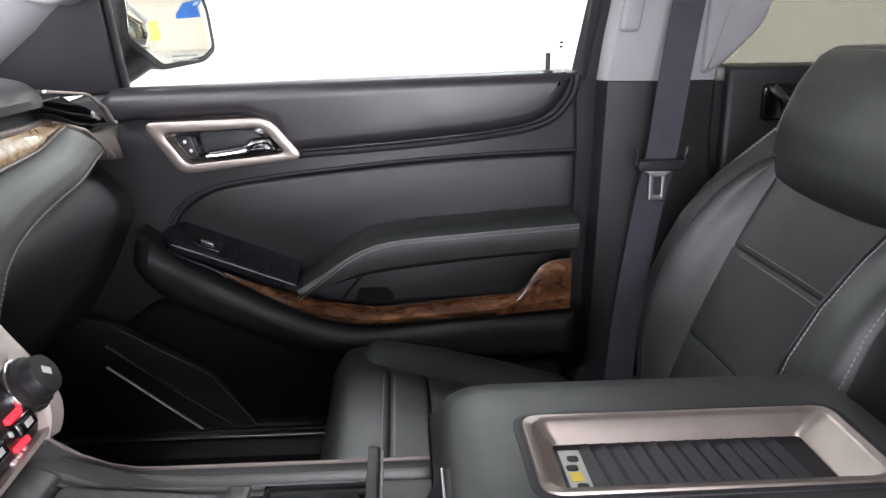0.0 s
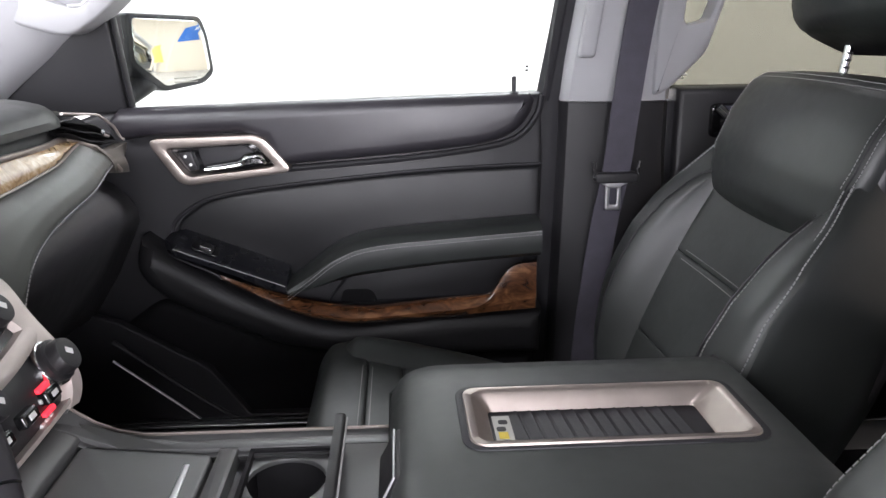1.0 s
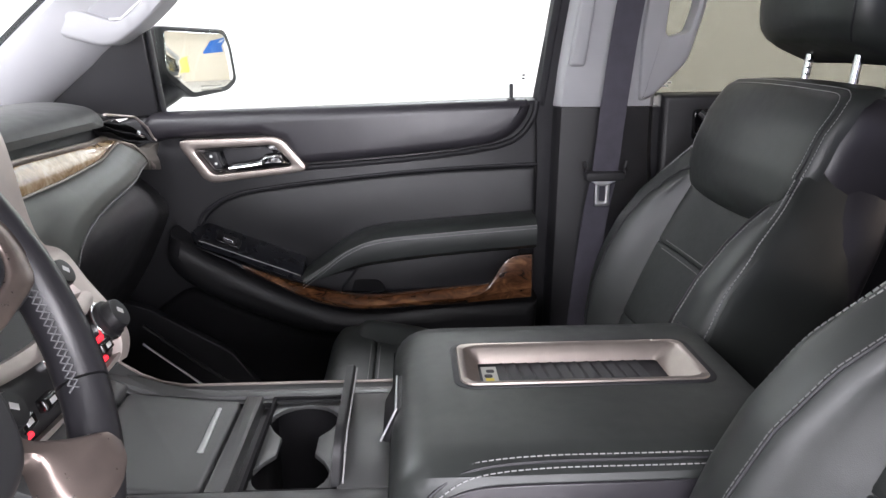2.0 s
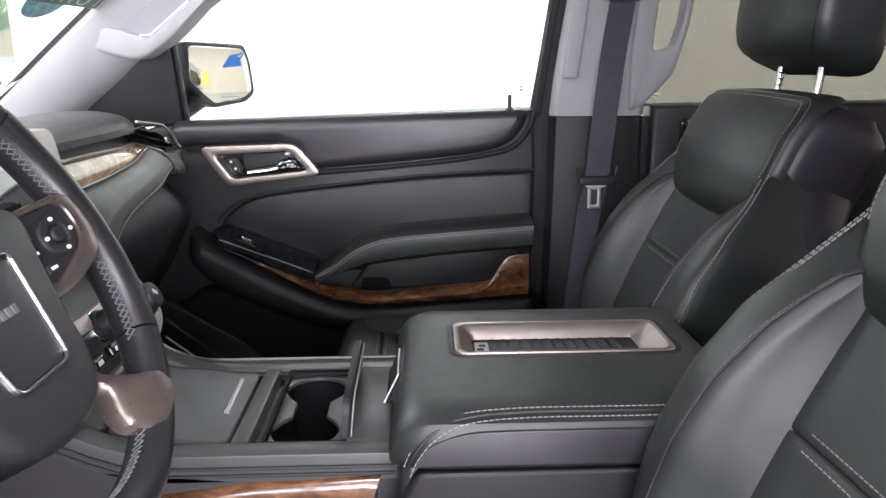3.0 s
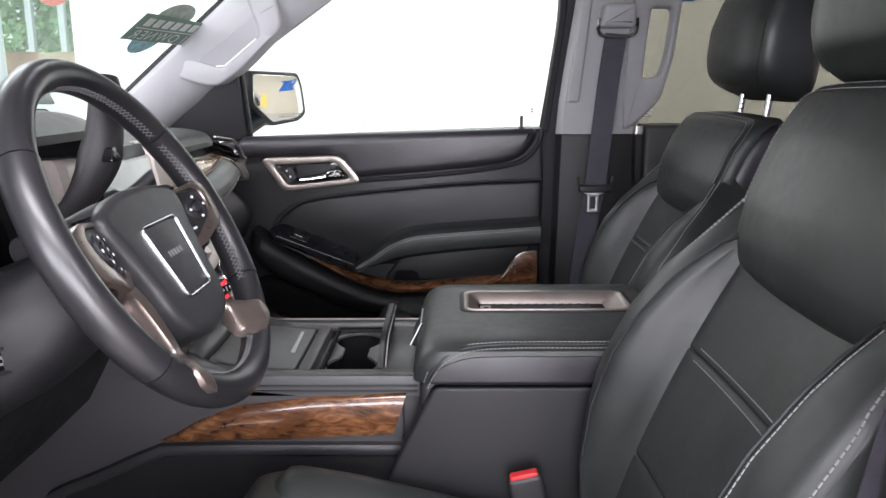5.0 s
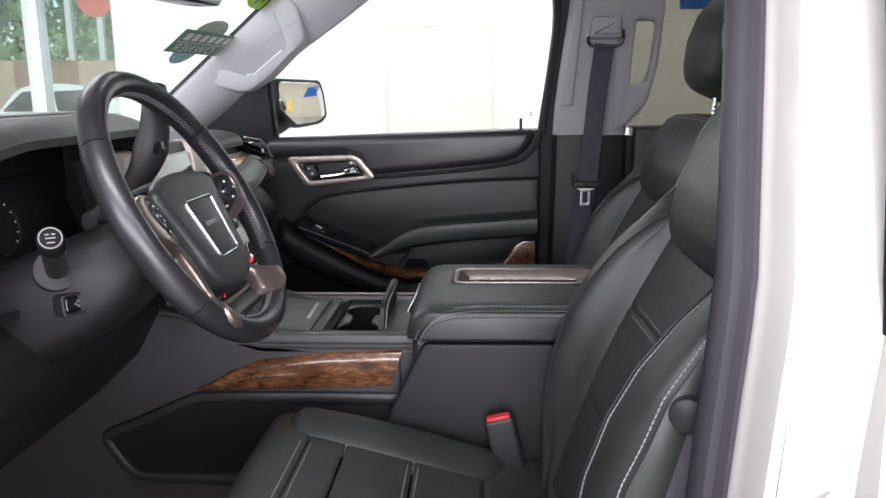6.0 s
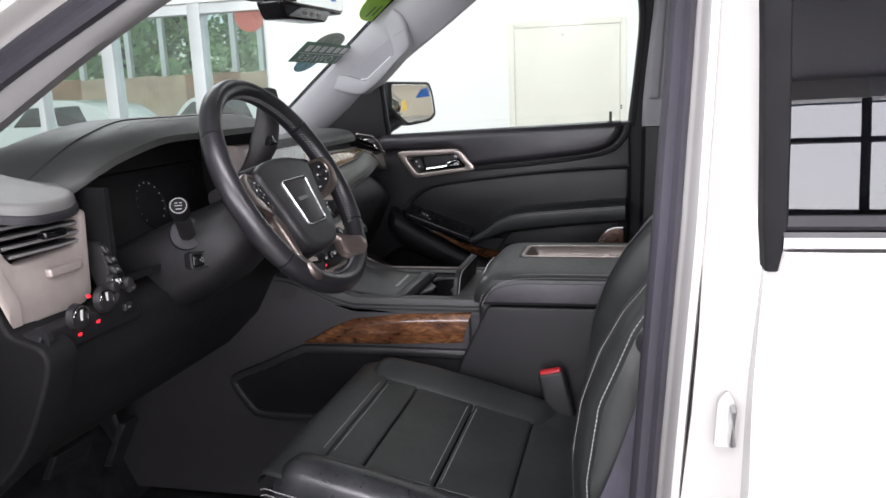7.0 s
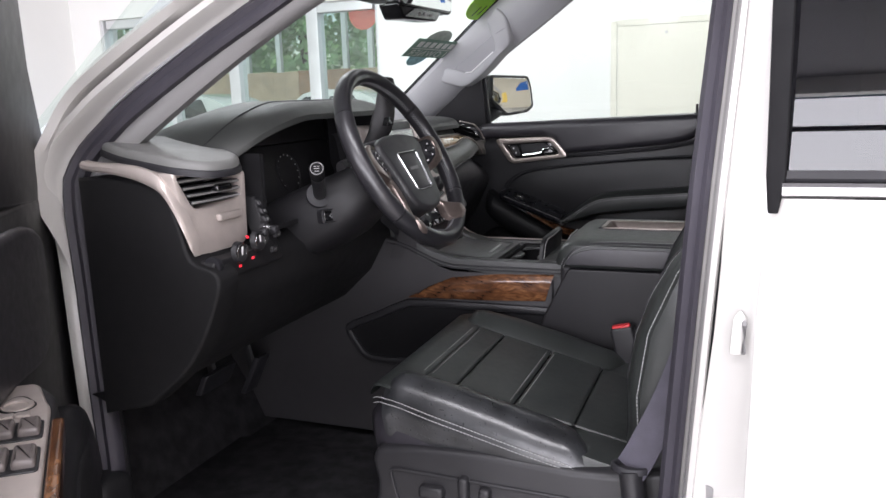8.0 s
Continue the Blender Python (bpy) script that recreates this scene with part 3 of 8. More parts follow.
sweep(bm, [(0.625, side_y(z, 0.868), z) for z in (0.5, 0.9, 1.26)], 0.03, 0.02, up=(0, 1, 0))
part("far_door_seal", bm, RUBBER, shell)

# windshield
WS0, WS1 = Vector((-0.905, 0, 1.19)), Vector((-0.185, 0, 1.755))


def ws(y, s):
    p = WS0.lerp(WS1, s)
    return Vector((p.x + 0.10 * (1 - ((y - CY) / 0.75) ** 2) * -0.6, y, p.z))


bm = bmesh.new()
sheet_solid(bm, lambda u, v: ws(u, v), linspace(CY - 0.76, CY + 0.76, 17), linspace(0, 1, 9), (0.004, 0, -0.005))
ob = part("windshield", bm, PANE, shell, "clear windshield")
ob.visible_shadow = False
bm = bmesh.new()
for a, b in ((0.0, 0.03), (0.965, 1.0)):
    bm = bmesh.new()
    sheet_solid(bm, lambda u, v: ws(u, v) + Vector((0.009, 0, -0.011)), linspace(CY - 0.74, CY + 0.74, 17), linspace(a, b, 2), (0.002, 0, -0.0025))
    part("windshield_band", bm, GLOSS, shell)

# windshield pillars
PL = [(-0.90, 0.765, 1.185), (-0.80, 0.760, 1.262), (-0.695, 0.735, 1.345), (-0.58, 0.715, 1.437), (-0.478, 0.705, 1.520), (-0.33, 0.680, 1.636), (-0.20, 0.665, 1.72), (-0.02, 0.655, 1.80)]
PR = [(-0.74, 0.815, 1.185), (-0.66, 0.812, 1.235), (-0.582, 0.805, 1.293), (-0.512, 0.795, 1.345), (-0.445, 0.785, 1.393), (-0.30, 0.745, 1.490), (-0.16, 0.715, 1.580), (0.0, 0.69, 1.690)]


def pillar_a(sgn):
    fix = (lambda p: p) if sgn > 0 else (lambda p: Vector((p.x - 0.055, -p.y + 0.035, p.z)))
    bm = bmesh.new()
    rings = []
    for a, b in zip(catmull(PL, 3), catmull(PR, 3)):
        rings.append([fix(q) for q in (a + Vector((0, 0.02, 0)), a, a.lerp(b, 0.12) + Vector((0, -0.018, 0)), a.lerp(b, 0.4) + Vector((0, -0.034, 0)), a.lerp(b, 0.75) + Vector((0, -0.028, 0)), b + Vector((0, -0.006, 0)), b + Vector((0, 0.02, 0)))])
    loft(bm, rings)
    return part("pillar_trim", bm, GREY, shell, "light grey windshield pillar trim")


pillar_a(1)
pillar_a(-1)
for sgn in (1, -1):
    bm = bmesh.new()
    sweep(bm, [Vector((p.x - 0.002 - (0 if sgn > 0 else 0.055), p.y if sgn > 0 else -p.y + 0.035, p.z + 0.005)) for p in catmull(PL, 3)], 0.0055)
    part("windshield_seal", bm, GLOSS, shell)


# ---- passenger door ----
door = thing("passenger_door", "black front passenger door with burl wood trim, closed", "car door", (0.0, 0.86, 0.5))
YB = 0.835


bm = bmesh.new()
base_out = catmull([(-0.56, 0.56), (-0.56, 1.0), (-0.50, 1.235)], 5) + [Vector(p) for p in ((-0.45, 1.252), (0.0, 1.268), (0.372, 1.280))] + catmull([(0.378, 1.14), (0.372, 0.9), (0.36, 0.56)], 4)
slab(bm, base_out, -0.06, 0.012, xz(YB), 0.01)
part("door_trim", bm, DASH, door, "black moulded door trim")
# upper pad
bm = bmesh.new()
up = [Vector(p) for p in ((-0.425, 1.236), (-0.40, 1.262), (0.345, 1.284))] + catmull([(0.356, 1.270), (0.345, 1.24), (0.312, 1.207), (0.25, 1.188), (0.10, 1.172), (-0.10, 1.157)], 5) + [Vector((-0.125, 1.158)), Vector((-0.145, 1.204)), Vector((-0.19, 1.218)), Vector((-0.36, 1.212)), Vector((-0.40, 1.205))]
slab(bm, up, 0.0, 0.050, xz(YB), 0.022, 5)
part("upper_pad", bm, LEATHER_SIDE, door, "padded black leather upper door panel")
line = [Vector((p[0], YB - 0.0485, p[1])) for p in catmull([(0.338, 1.268), (0.327, 1.243), (0.30, 1.222), (0.25, 1.206), (0.10, 1.190), (-0.09, 1.176)], 8)]
part("stitching", stitches(line, r=0.0005), STITCH, door)
bm = bmesh.new()
sweep(bm, [Vector((p[0], YB - 0.018, p[1])) for p in catmull([(0.372, 1.276), (0.362, 1.238), (0.325, 1.198), (0.25, 1.178), (0.10, 1.161), (-0.11, 1.146)], 6)], 0.006, 0.006)
part("pad_piping", bm, RUBBER, door)
# mid panel, the shade of its hollow put into the leather colour
bm = bmesh.new()
mid = catmull([(0.372, 1.143), (0.187, 1.136), (-0.007, 1.121), (-0.227, 1.094), (-0.30, 1.062), (-0.325, 1.03)], 5) + catmull([(-0.30, 0.985), (-0.10, 0.92), (0.372, 0.95)], 4)
slab(bm, mid, 0.0, 0.020, xz(YB), 0.008, 3)
part("mid_panel", bm, DARKL, door, "black leather middle panel, darkened for shade in its hollow")
bm = bmesh.new()
sweep(bm, [Vector((p[0], YB - 0.017, p[1])) for p in catmull([(0.374, 1.147), (0.187, 1.140), (-0.007, 1.125), (-0.227, 1.099), (-0.305, 1.066), (-0.332, 1.03), (-0.325, 0.985)], 6)], 0.0035)
part("crease", bm, RUBBER, door)
# lower map pocket, bulging inward
bm = bmesh.new()
low = catmull([(-0.375, 1.03), (-0.385, 0.965), (-0.33, 0.905), (-0.22, 0.85), (-0.10, 0.805), (0.10, 0.785), (0.37, 0.782)], 5) + catmull([(0.374, 0.87), (0.18, 0.868), (0.0, 0.852), (-0.116, 0.884), (-0.229, 0.94), (-0.335, 1.0)], 5)
slab(bm, low, 0.0, 0.088, xz(YB), 0.03, 5)
part("map_pocket", bm, MATTE, door, "black plastic map pocket")
bm = bmesh.new()
slab(bm, rounded([(-0.36, 0.90), (-0.10, 0.795), (0.365, 0.775), (0.35, 0.57), (-0.50, 0.57), (-0.50, 0.80)], 0.03), 0.0, 0.04, xz(YB), 0.02, 4)
part("lower_panel", bm, FLATB, door, "dark lower door panel")
# recess behind the pull; a raised black plate paints the dark of its slot
bm = bmesh.new()
slab(bm, rounded([(-0.05, 0.875), (0.28, 0.885), (0.345, 0.955), (0.345, 1.0), (0.02, 0.965)], 0.02), 0.0, 0.024, xz(YB), 0.006)
part("pull_recess", bm, PLASTIC, door)
bm = bmesh.new()
slab(bm, rounded([(-0.020, 0.880), (0.054, 0.880), (0.046, 0.900), (0.034, 0.906), (-0.012, 0.906)], 0.007), 0.024, 0.027, xz(YB), 0.001)
part("slot_dark_plate", bm, FLATB, door, "black plate painting the dark of the slot in the pull recess")
# wood strip: an upper facet, a soft ridge and a lower facet, flaring up at its end
wood_t = catmull([(-0.231, 0.964), (-0.137, 0.922), (-0.072, 0.904), (-0.028, 0.895), (0.027, 0.889), (0.083, 0.892), (0.151, 0.899), (0.245, 0.906), (0.272, 0.914), (0.291, 0.944), (0.308, 0.963), (0.328, 0.971), (0.356, 0.973)], 4)
wood_b = catmull([(-0.230, 0.957), (-0.138, 0.904), (-0.084, 0.879), (-0.029, 0.866), (0.015, 0.861), (0.082, 0.864), (0.140, 0.867), (0.195, 0.869), (0.235, 0.873), (0.263, 0.876), (0.292, 0.878), (0.322, 0.880), (0.356, 0.882)], 4)
bm = bmesh.new()
rings = []
for i, (t, b) in enumerate(zip(wood_t, wood_b)):
    e = smooth(0, 5, i) * (1 - 0.75 * smooth(0.24, 0.30, t.x))
    k = lambda f, y: Vector((lerp(b.x, t.x, f), YB - lerp(0.094, y, e), lerp(b.y, t.y, f)))
    rings.append([k(1.0, 0.075), k(1.0, 0.090), k(0.92, 0.095), k(0.62, 0.103), k(0.52, 0.1065), k(0.44, 0.106), k(0.10, 0.097), k(0.0, 0.092), k(0.0, 0.075)])
loft(bm, rings)
part("wood_trim", bm, BURL, door, "glossy burl wood trim strip")
# arm rest
bm = bmesh.new()
rings = []
arm_top = [(-0.112, 0.937), (-0.07, 0.968), (-0.018, 1.006), (0.045, 1.028), (0.184, 1.040), (0.362, 1.052)]
arm_bot = [(-0.100, 0.925), (-0.046, 0.938), (0.0, 0.950), (0.056, 0.958), (0.184, 0.972), (0.362, 0.985)]
for (tx, tz), (bx, bz) in zip(catmull(arm_top, 4), catmull(arm_bot, 4)):
    ring = []
    for k in range(14):
        a = 2 * math.pi * k / 14
        c, s = math.cos(a), math.sin(a)
        cs, ss = abs(c) ** 0.6 * (1 if c > 0 else -1), abs(s) ** 0.6 * (1 if s > 0 else -1)
        mx, mz = (tx + bx) / 2, (tz + bz) / 2
        ring.append(Vector((mx + (tx - bx) / 2 * ss, YB - 0.055 - 0.062 * cs, mz + (tz - bz) / 2 * ss)))
    rings.append(ring)
loft(bm, rings)
part("armrest", bm, LEATHER, door, "padded black leather armrest")
for dz in (-0.012, -0.019):
    line = [Vector((p[0] + 0.004, YB - 0.117, p[1] + dz)) for p in catmull(arm_top, 8)]
    part("stitching", stitches(line, r=0.0005), STITCH, door)
# switch panel: a sloping satin shelf, the highlight of its front lip a grey bead
bm = bmesh.new()
rings = []
for i, x in enumerate(linspace(-0.335, -0.112, 24)):
    z = 1.019 - 0.388 * (x + 0.318)
    e = smooth(-0.336, -0.306, x)
    rings.append([Vector((x, YB - 0.005, z - 0.03)), Vector((x, YB - 0.005, z + lerp(0.0, 0.022, e))), Vector((x, YB - 0.030, z + lerp(0.0, 0.019, e))), Vector((x, YB - lerp(0.05, 0.075, e), z + lerp(0.0, 0.007, e))), Vector((x, YB - lerp(0.06, 0.092, e), z + 0.001)), Vector((x, YB - lerp(0.062, 0.097, e), z - 0.003)), Vector((x, YB - lerp(0.060, 0.094, e), z - 0.014)), Vector((x, YB - 0.05, z - 0.03))])
loft(bm, rings)
part("switch_panel", bm, PANELB, door, "satin black window switch panel")
swp = lambda u, v, w: Vector((u, YB - 0.070 + v, 1.019 - 0.388 * (u + 0.318) + 0.008 - 0.17 * (0.0 - v) + w))
bm = bmesh.new()
slab(bm, rect(-0.284, -0.236, -0.012, 0.024, 0.008), -0.004, 0.003, swp, 0.002)
s = part("switch_well", bm, GLOSS, door)
bm = bmesh.new()
slab(bm, rect(-0.270, -0.246, -0.008, 0.014, 0.004), 0.002, 0.010, swp, 0.004)
part("window_switch", bm, PLASTIC, s)
bm = bmesh.new()
slab(bm, rect(-0.268, -0.248, -0.010, -0.004, 0.002), 0.008, 0.0115, swp, 0.0015)
part("switch_lip", bm, CHROME, s)
# grey bead painted for the dim highlight along the lip
bm = bmesh.new()
sweep(bm, [Vector((x, YB - 0.0975, 1.019 - 0.388 * (x + 0.318) - 0.001)) for x in linspace(-0.312, -0.114, 8)], 0.0012)
part("lip_highlight", bm, TRIMGREY, door)
bm = bmesh.new()
sweep(bm, catmull([(-0.326, YB - 0.070, 1.000), (-0.300, YB - 0.090, 0.992), (-0.245, YB - 0.094, 0.968), (-0.228, YB - 0.095, 0.955)], 4), 0.0018)
part("pocket_bead", bm, PLASTIC, door)
# handle bezel
out = rounded([(-0.354, 1.209), (-0.297, 1.122), (-0.090, 1.146), (-0.146, 1.215)], 0.022, 6)
inn = rounded([(-0.321, 1.191), (-0.284, 1.139), (-0.122, 1.156), (-0.160, 1.199)], 0.013, 6)
bm = bmesh.new()
frame_ring(bm, out, inn, 0.02, 0.054, xz(YB), 0.0028)
part("handle_bezel", bm, SATIN, door, "satin champagne metal bezel")
bm = bmesh.new()
slab(bm, inn, 0.018, 0.030, xz(YB), 0.002)
part("handle_cup", bm, GLOSS, door)
bm = bmesh.new()
slab(bm, rounded([(-0.268, 1.190), (-0.175, 1.193), (-0.150, 1.165), (-0.180, 1.152), (-0.255, 1.148)], 0.012), 0.03, 0.033, xz(YB), 0.001)
part("handle_recess", bm, RUBBER, door)
bm = bmesh.new()
slab(bm, rounded([(-0.252, 1.160), (-0.188, 1.170), (-0.178, 1.180), (-0.146, 1.182), (-0.134, 1.160), (-0.175, 1.152), (-0.248, 1.148)], 0.005), 0.033, 0.053, xz(YB), 0.005)
part("handle_blade", bm, GLOSS, door, "black inside door handle blade")
bm = bmesh.new()
hp = catmull([(-0.250, 1.153), (-0.215, 1.157), (-0.184, 1.163), (-0.178, 1.172), (-0.152, 1.176), (-0.141, 1.163)], 5)
sweep(bm, [Vector((p[0], YB - 0.058 - 0.006 * math.sin(i * 0.12), p[1])) for i, p in enumerate(hp)], 0.0030, 0.0032)
part("door_handle", bm, CHROME, door, "chrome inside door handle")
bm = bmesh.new()
slab(bm, rounded([(-0.305, 1.184), (-0.278, 1.186), (-0.266, 1.150), (-0.283, 1.148)], 0.005), 0.03, 0.038, xz(YB), 0.003)
s = part("lock_switch", bm, PLASTIC, door)
for zz, xx in ((1.175, -0.289), (1.160, -0.280)):
    bm = bmesh.new()
    slab(bm, oval(xx, zz, 0.003, 0.003, 10), 0.038, 0.0388, xz(YB), 0.0003)
    part("mark", bm, ICON, s)
# lock pin
bm = bmesh.new()
disc(bm, (0.317, YB - 0.03, 1.272), (0, 0, 1), 0.010, 0.012, 16, 0.003)
disc(bm, (0.317, YB - 0.03, 1.282), (0, 0, 1), 0.0042, 0.030, 12, 0.002)
part("lock_pin", bm, PLASTIC, door)
# window frame of the door: sail, upright at the rear, header
bm = bmesh.new()
slab(bm, [(-0.66, 1.235), (-0.392, 1.255), (-0.389, 1.455), (-0.43, 1.43)], -0.02, 0.018, lambda u, v, w: Vector((u, side_y(v, YB + 0.01) - w, v)), 0.006)
part("sail_panel", bm, DASH, door, "black triangular sail panel")
bm = bmesh.new()
sweep(bm, [(-0.386, side_y(z, YB + 0.01), z) for z in linspace(1.25, 1.50, 6)], 0.005, 0.012, up=(0, 1, 0))
part("glass_channel", bm, RUBBER, door)
bm = bmesh.new()
rear = [(0.388, 1.27), (0.398, 1.40), (0.412, 1.56), (0.40, 1.66), (0.36, 1.70), (0.1, 1.70), (-0.10, 1.665), (-0.30, 1.54), (-0.44, 1.42)]
sweep(bm, [(p[0], side_y(p[1], YB + 0.03), p[1]) for p in catmull(rear, 6)], 0.016, 0.022, up=(0, 1, 0))
part("window_frame", bm, RUBBER, door, "black window frame")
bm = bmesh.new()
gl = [(-0.40, 1.25), (0.39, 1.27), (0.41, 1.56), (0.38, 1.69), (0.1, 1.70), (-0.10, 1.665), (-0.38, 1.47)]
slab(bm, gl, 0, 0.004, lambda u, v, w: Vector((u, side_y(v, YB + 0.05) - w, v)), 0.001)
ob = part("window_glass", bm, PANE, door, "clear side window")
ob.visible_shadow = False
bm = bmesh.new()
slab(bm, [(-0.60, 0.55), (0.40, 0.55), (0.42, 1.25), (-0.62, 1.23)], 0, 0.01, lambda u, v, w: Vector((u, 0.915 + w + 0.02 * math.sin((v - 0.55) * 4.4), v)), 0.003)
part("outer_skin", bm, PEARL, door)
# small window label
bm = bmesh.new()
for i in range(2):
    slab(bm, rect(0.345, 0.345 + 0.006, 1.318 + i * 0.007, 1.322 + i * 0.007), 0.0, 0.0006, lambda u, v, w: Vector((u, side_y(v, YB + 0.05) - 0.006 - w, v)), 0.0002)
part("window_label", bm, PLASTIC, door)

# ---- sill and kick plate on the far side ----
st = thing("sill_plate", "black door sill trim with a bright metal edge", "sill plate", (0.0, 0.8, 0.55))
bm = bmesh.new()
loft(bm, [[Vector((x, 0.80 - a, FLOOR + 0.02 + b)) for a, b in ((0, 0.14), (0.06, 0.15), (0.10, 0.12), (0.12, 0.0), (0, 0))] for x in (-0.75, -0.4, 0.0, 0.5)])
part("sill_trim", bm, PLASTIC, st)
bm = bmesh.new()
slab(bm, rounded([(-0.62, 0.72), (0.35, 0.72), (0.35, 0.737), (-0.62, 0.737)], 0.004), 0, 0.004, xy(FLOOR + 0.165), 0.002)
part("metal_strip", bm, STEEL, st, "brushed metal strip")

# ---- passenger B pillar ----
bp = thing("pillar_trim", "two-tone pillar trim, light grey above and black below", "pillar trim", (0.5, 0.8, 0.5))


def pil_y(z):
    return side_y(z, 0.815)


def pillar_b(name, z0, z1, material, xa, xb, lab):
    bm = bmesh.new()
    rings = []
    for z in linspace(z0, z1, 8):
        a, b = xa(z), xb(z)
        y = pil_y(z)
        rings.append([Vector((a, y + 0.06, z)), Vector((a, y + 0.012, z)), Vector((a + 0.012, y - 0.004, z)), Vector((a + 0.05, y - 0.012, z)), Vector((b - 0.05, y - 0.012, z)), Vector((b - 0.012, y - 0.004, z)), Vector((b, y + 0.012, z)), Vector((b, y + 0.06, z))])
    loft(bm, rings)
    return part(name, bm, material, bp, lab)


pillar_b("lower_trim", 0.52, 1.263, PLASTIC, lambda z: lerp(0.395, 0.408, smooth(0.6, 1.26, z)), lambda z: lerp(0.66, 0.612, smooth(0.6, 1.26, z)), "black lower pillar trim")
upper = pillar_b("upper_trim", 1.265, 1.80, GREY, lambda z: lerp(0.408, 0.445, smooth(1.26, 1.75, z)), lambda z: lerp(0.612, 0.605, smooth(1.26, 1.75, z)), "light grey upper pillar trim")
bm = bmesh.new()
slab(bm, rounded([(0.425, 1.345), (0.455, 1.345), (0.475, 1.72), (0.452, 1.72)], 0.008), 0, 0.016, lambda u, v, w: Vector((u, pil_y(v) - 0.008 - w, v)), 0.006)
part("raised_rib", bm, GREY, bp)
# grab handle on the pillar
gh = thing("pillar_grab_handle", "light grey plastic grab handle on the pillar", "grab handle", (0.62, 0.75, 1.45))
out = rounded([(0.565, 1.665), (0.660, 1.665), (0.677, 1.625), (0.674, 1.450), (0.657, 1.352), (0.602, 1.288), (0.572, 1.271), (0.560, 1.40)], 0.016)
inn = rounded([(0.607, 1.563), (0.654, 1.563), (0.660, 1.548), (0.656, 1.450), (0.647, 1.408), (0.612, 1.400), (0.605, 1.408), (0.604, 1.48)], 0.008)
bm = bmesh.new()
frame_ring(bm, out, inn, 0.0, 0.040, lambda u, v, w: Vector((u, pil_y(v) - w + 0.018, v)), 0.009)
part("grip", bm, GREY, gh)

# ---- passenger seat belt ----
belt = thing("seat_belt", "dark grey seat belt webbing hanging on the pillar with its tongue", "seat belt", (0.5, 0.76, 1.1))


def ribbon(path, half, thick=0.0018, across=(1, 0, 0)):
    bm = bmesh.new()
    rings = []
    ax = Vector(across).normalized()
    pts = [Vector(p) for p in path]
    for i, p in enumerate(pts):
        d = (pts[min(i + 1, len(pts) - 1)] - pts[max(i - 1, 0)]).normalized()
        n = d.cross(ax).normalized()
        a = (ax - d * ax.dot(d)).normalized()
        ring = []
        for k in linspace(-1, 1, 13):
            ring.append(p + a * half * k + n * (thick + 0.0005 * math.cos(k * 20)))
        for k in linspace(1, -1, 13):
            ring.append(p + a * half * k - n * thick)
        rings.append(ring)
    return loft(bm, rings)


bp_path = catmull([(0.527, 0.690, 1.505), (0.518, 0.715, 1.40), (0.509, 0.735, 1.27), (0.499, 0.745, 1.14), (0.486, 0.760, 1.04), (0.47, 0.78, 0.85), (0.46, 0.79, 0.66)], 6)
part("webbing", ribbon(bp_path, 0.0255), WEB, belt)
tong = belt
tp = lambda u, v, w: Vector((0.496 + u, 0.738 - w, 1.118 + v))
bm = bmesh.new()
slab(bm, rect(-0.038, 0.042, 0.005, 0.024, 0.007), -0.008, 0.011, tp, 0.004)
for u0 in (-0.0385, 0.0425):
    sweep(bm, [tp(u0, 0.016, 0.002), tp(u0, 0.032, 0.002), tp(u0 * 1.06, 0.044, 0.002)], 0.0035)
part("cover", bm, PLASTIC, tong)
bm = bmesh.new()
frame_ring(bm, rounded([(-0.017, -0.046), (0.012, -0.046), (0.012, 0.0), (0.026, 0.005), (-0.028, 0.005), (-0.017, 0.0)], 0.004), rounded([(-0.009, -0.036), (0.004, -0.036), (0.004, -0.006), (0.004, -0.005), (-0.009, -0.005), (-0.009, -0.006)], 0.003), 0.0, 0.004, tp, 0.001)
part("tongue", bm, STEEL, tong)
anc = thing("belt_anchor", "grey shoulder belt anchor with a chrome guide loop", "belt anchor", (0.53, 0.72, 1.53))
ap = lambda u, v, w: Vector((0.527 + u, pil_y(1.53 + v) - 0.012 - w, 1.53 + v))
bm = bmesh.new()
slab(bm, rounded([(-0.042, -0.012), (0.042, -0.012), (0.036, 0.042), (-0.036, 0.042)], 0.012), 0.0, 0.045, ap, 0.012, 4)
part("cover", bm, GREY, anc)
bm = bmesh.new()
sweep(bm, [ap(u, v, 0.03) for u, v in catmull([(-0.043, 0.01), (-0.044, -0.018), (-0.03, -0.031), (0.0, -0.033), (0.03, -0.031), (0.044, -0.018), (0.043, 0.01)], 4)], 0.005)
part("guide_loop", bm, CHROME, anc)

# ---- far rear door seen past the pillar ----
rd = thing("rear_passenger_door", "black rear door panel beneath a side window, closed", "car door", (1.0, 0.85, 0.5))
bm = bmesh.new()
slab(bm, [(0.64, 0.56), (1.55, 0.56), (1.55, 1.29), (0.635, 1.286)], -0.05, 0.02, xz(YB + 0.015), 0.015)
part("door_trim", bm, PLASTIC, rd)
bm = bmesh.new()
slab(bm, rounded([(0.70, 1.19), (0.92, 1.20), (0.90, 1.255), (0.70, 1.255)], 0.012), 0.02, 0.03, xz(YB + 0.015), 0.004)
part("handle_cup", bm, GLOSS, rd)
bm = bmesh.new()
sweep(bm, [Vector((0.705, YB - 0.035, 1.252)), Vector((0.73, YB - 0.045, 1.225)), Vector((0.735, YB - 0.03, 1.19))], 0.009)
part("door_handle", bm, CHROME, rd)
bm = bmesh.new()
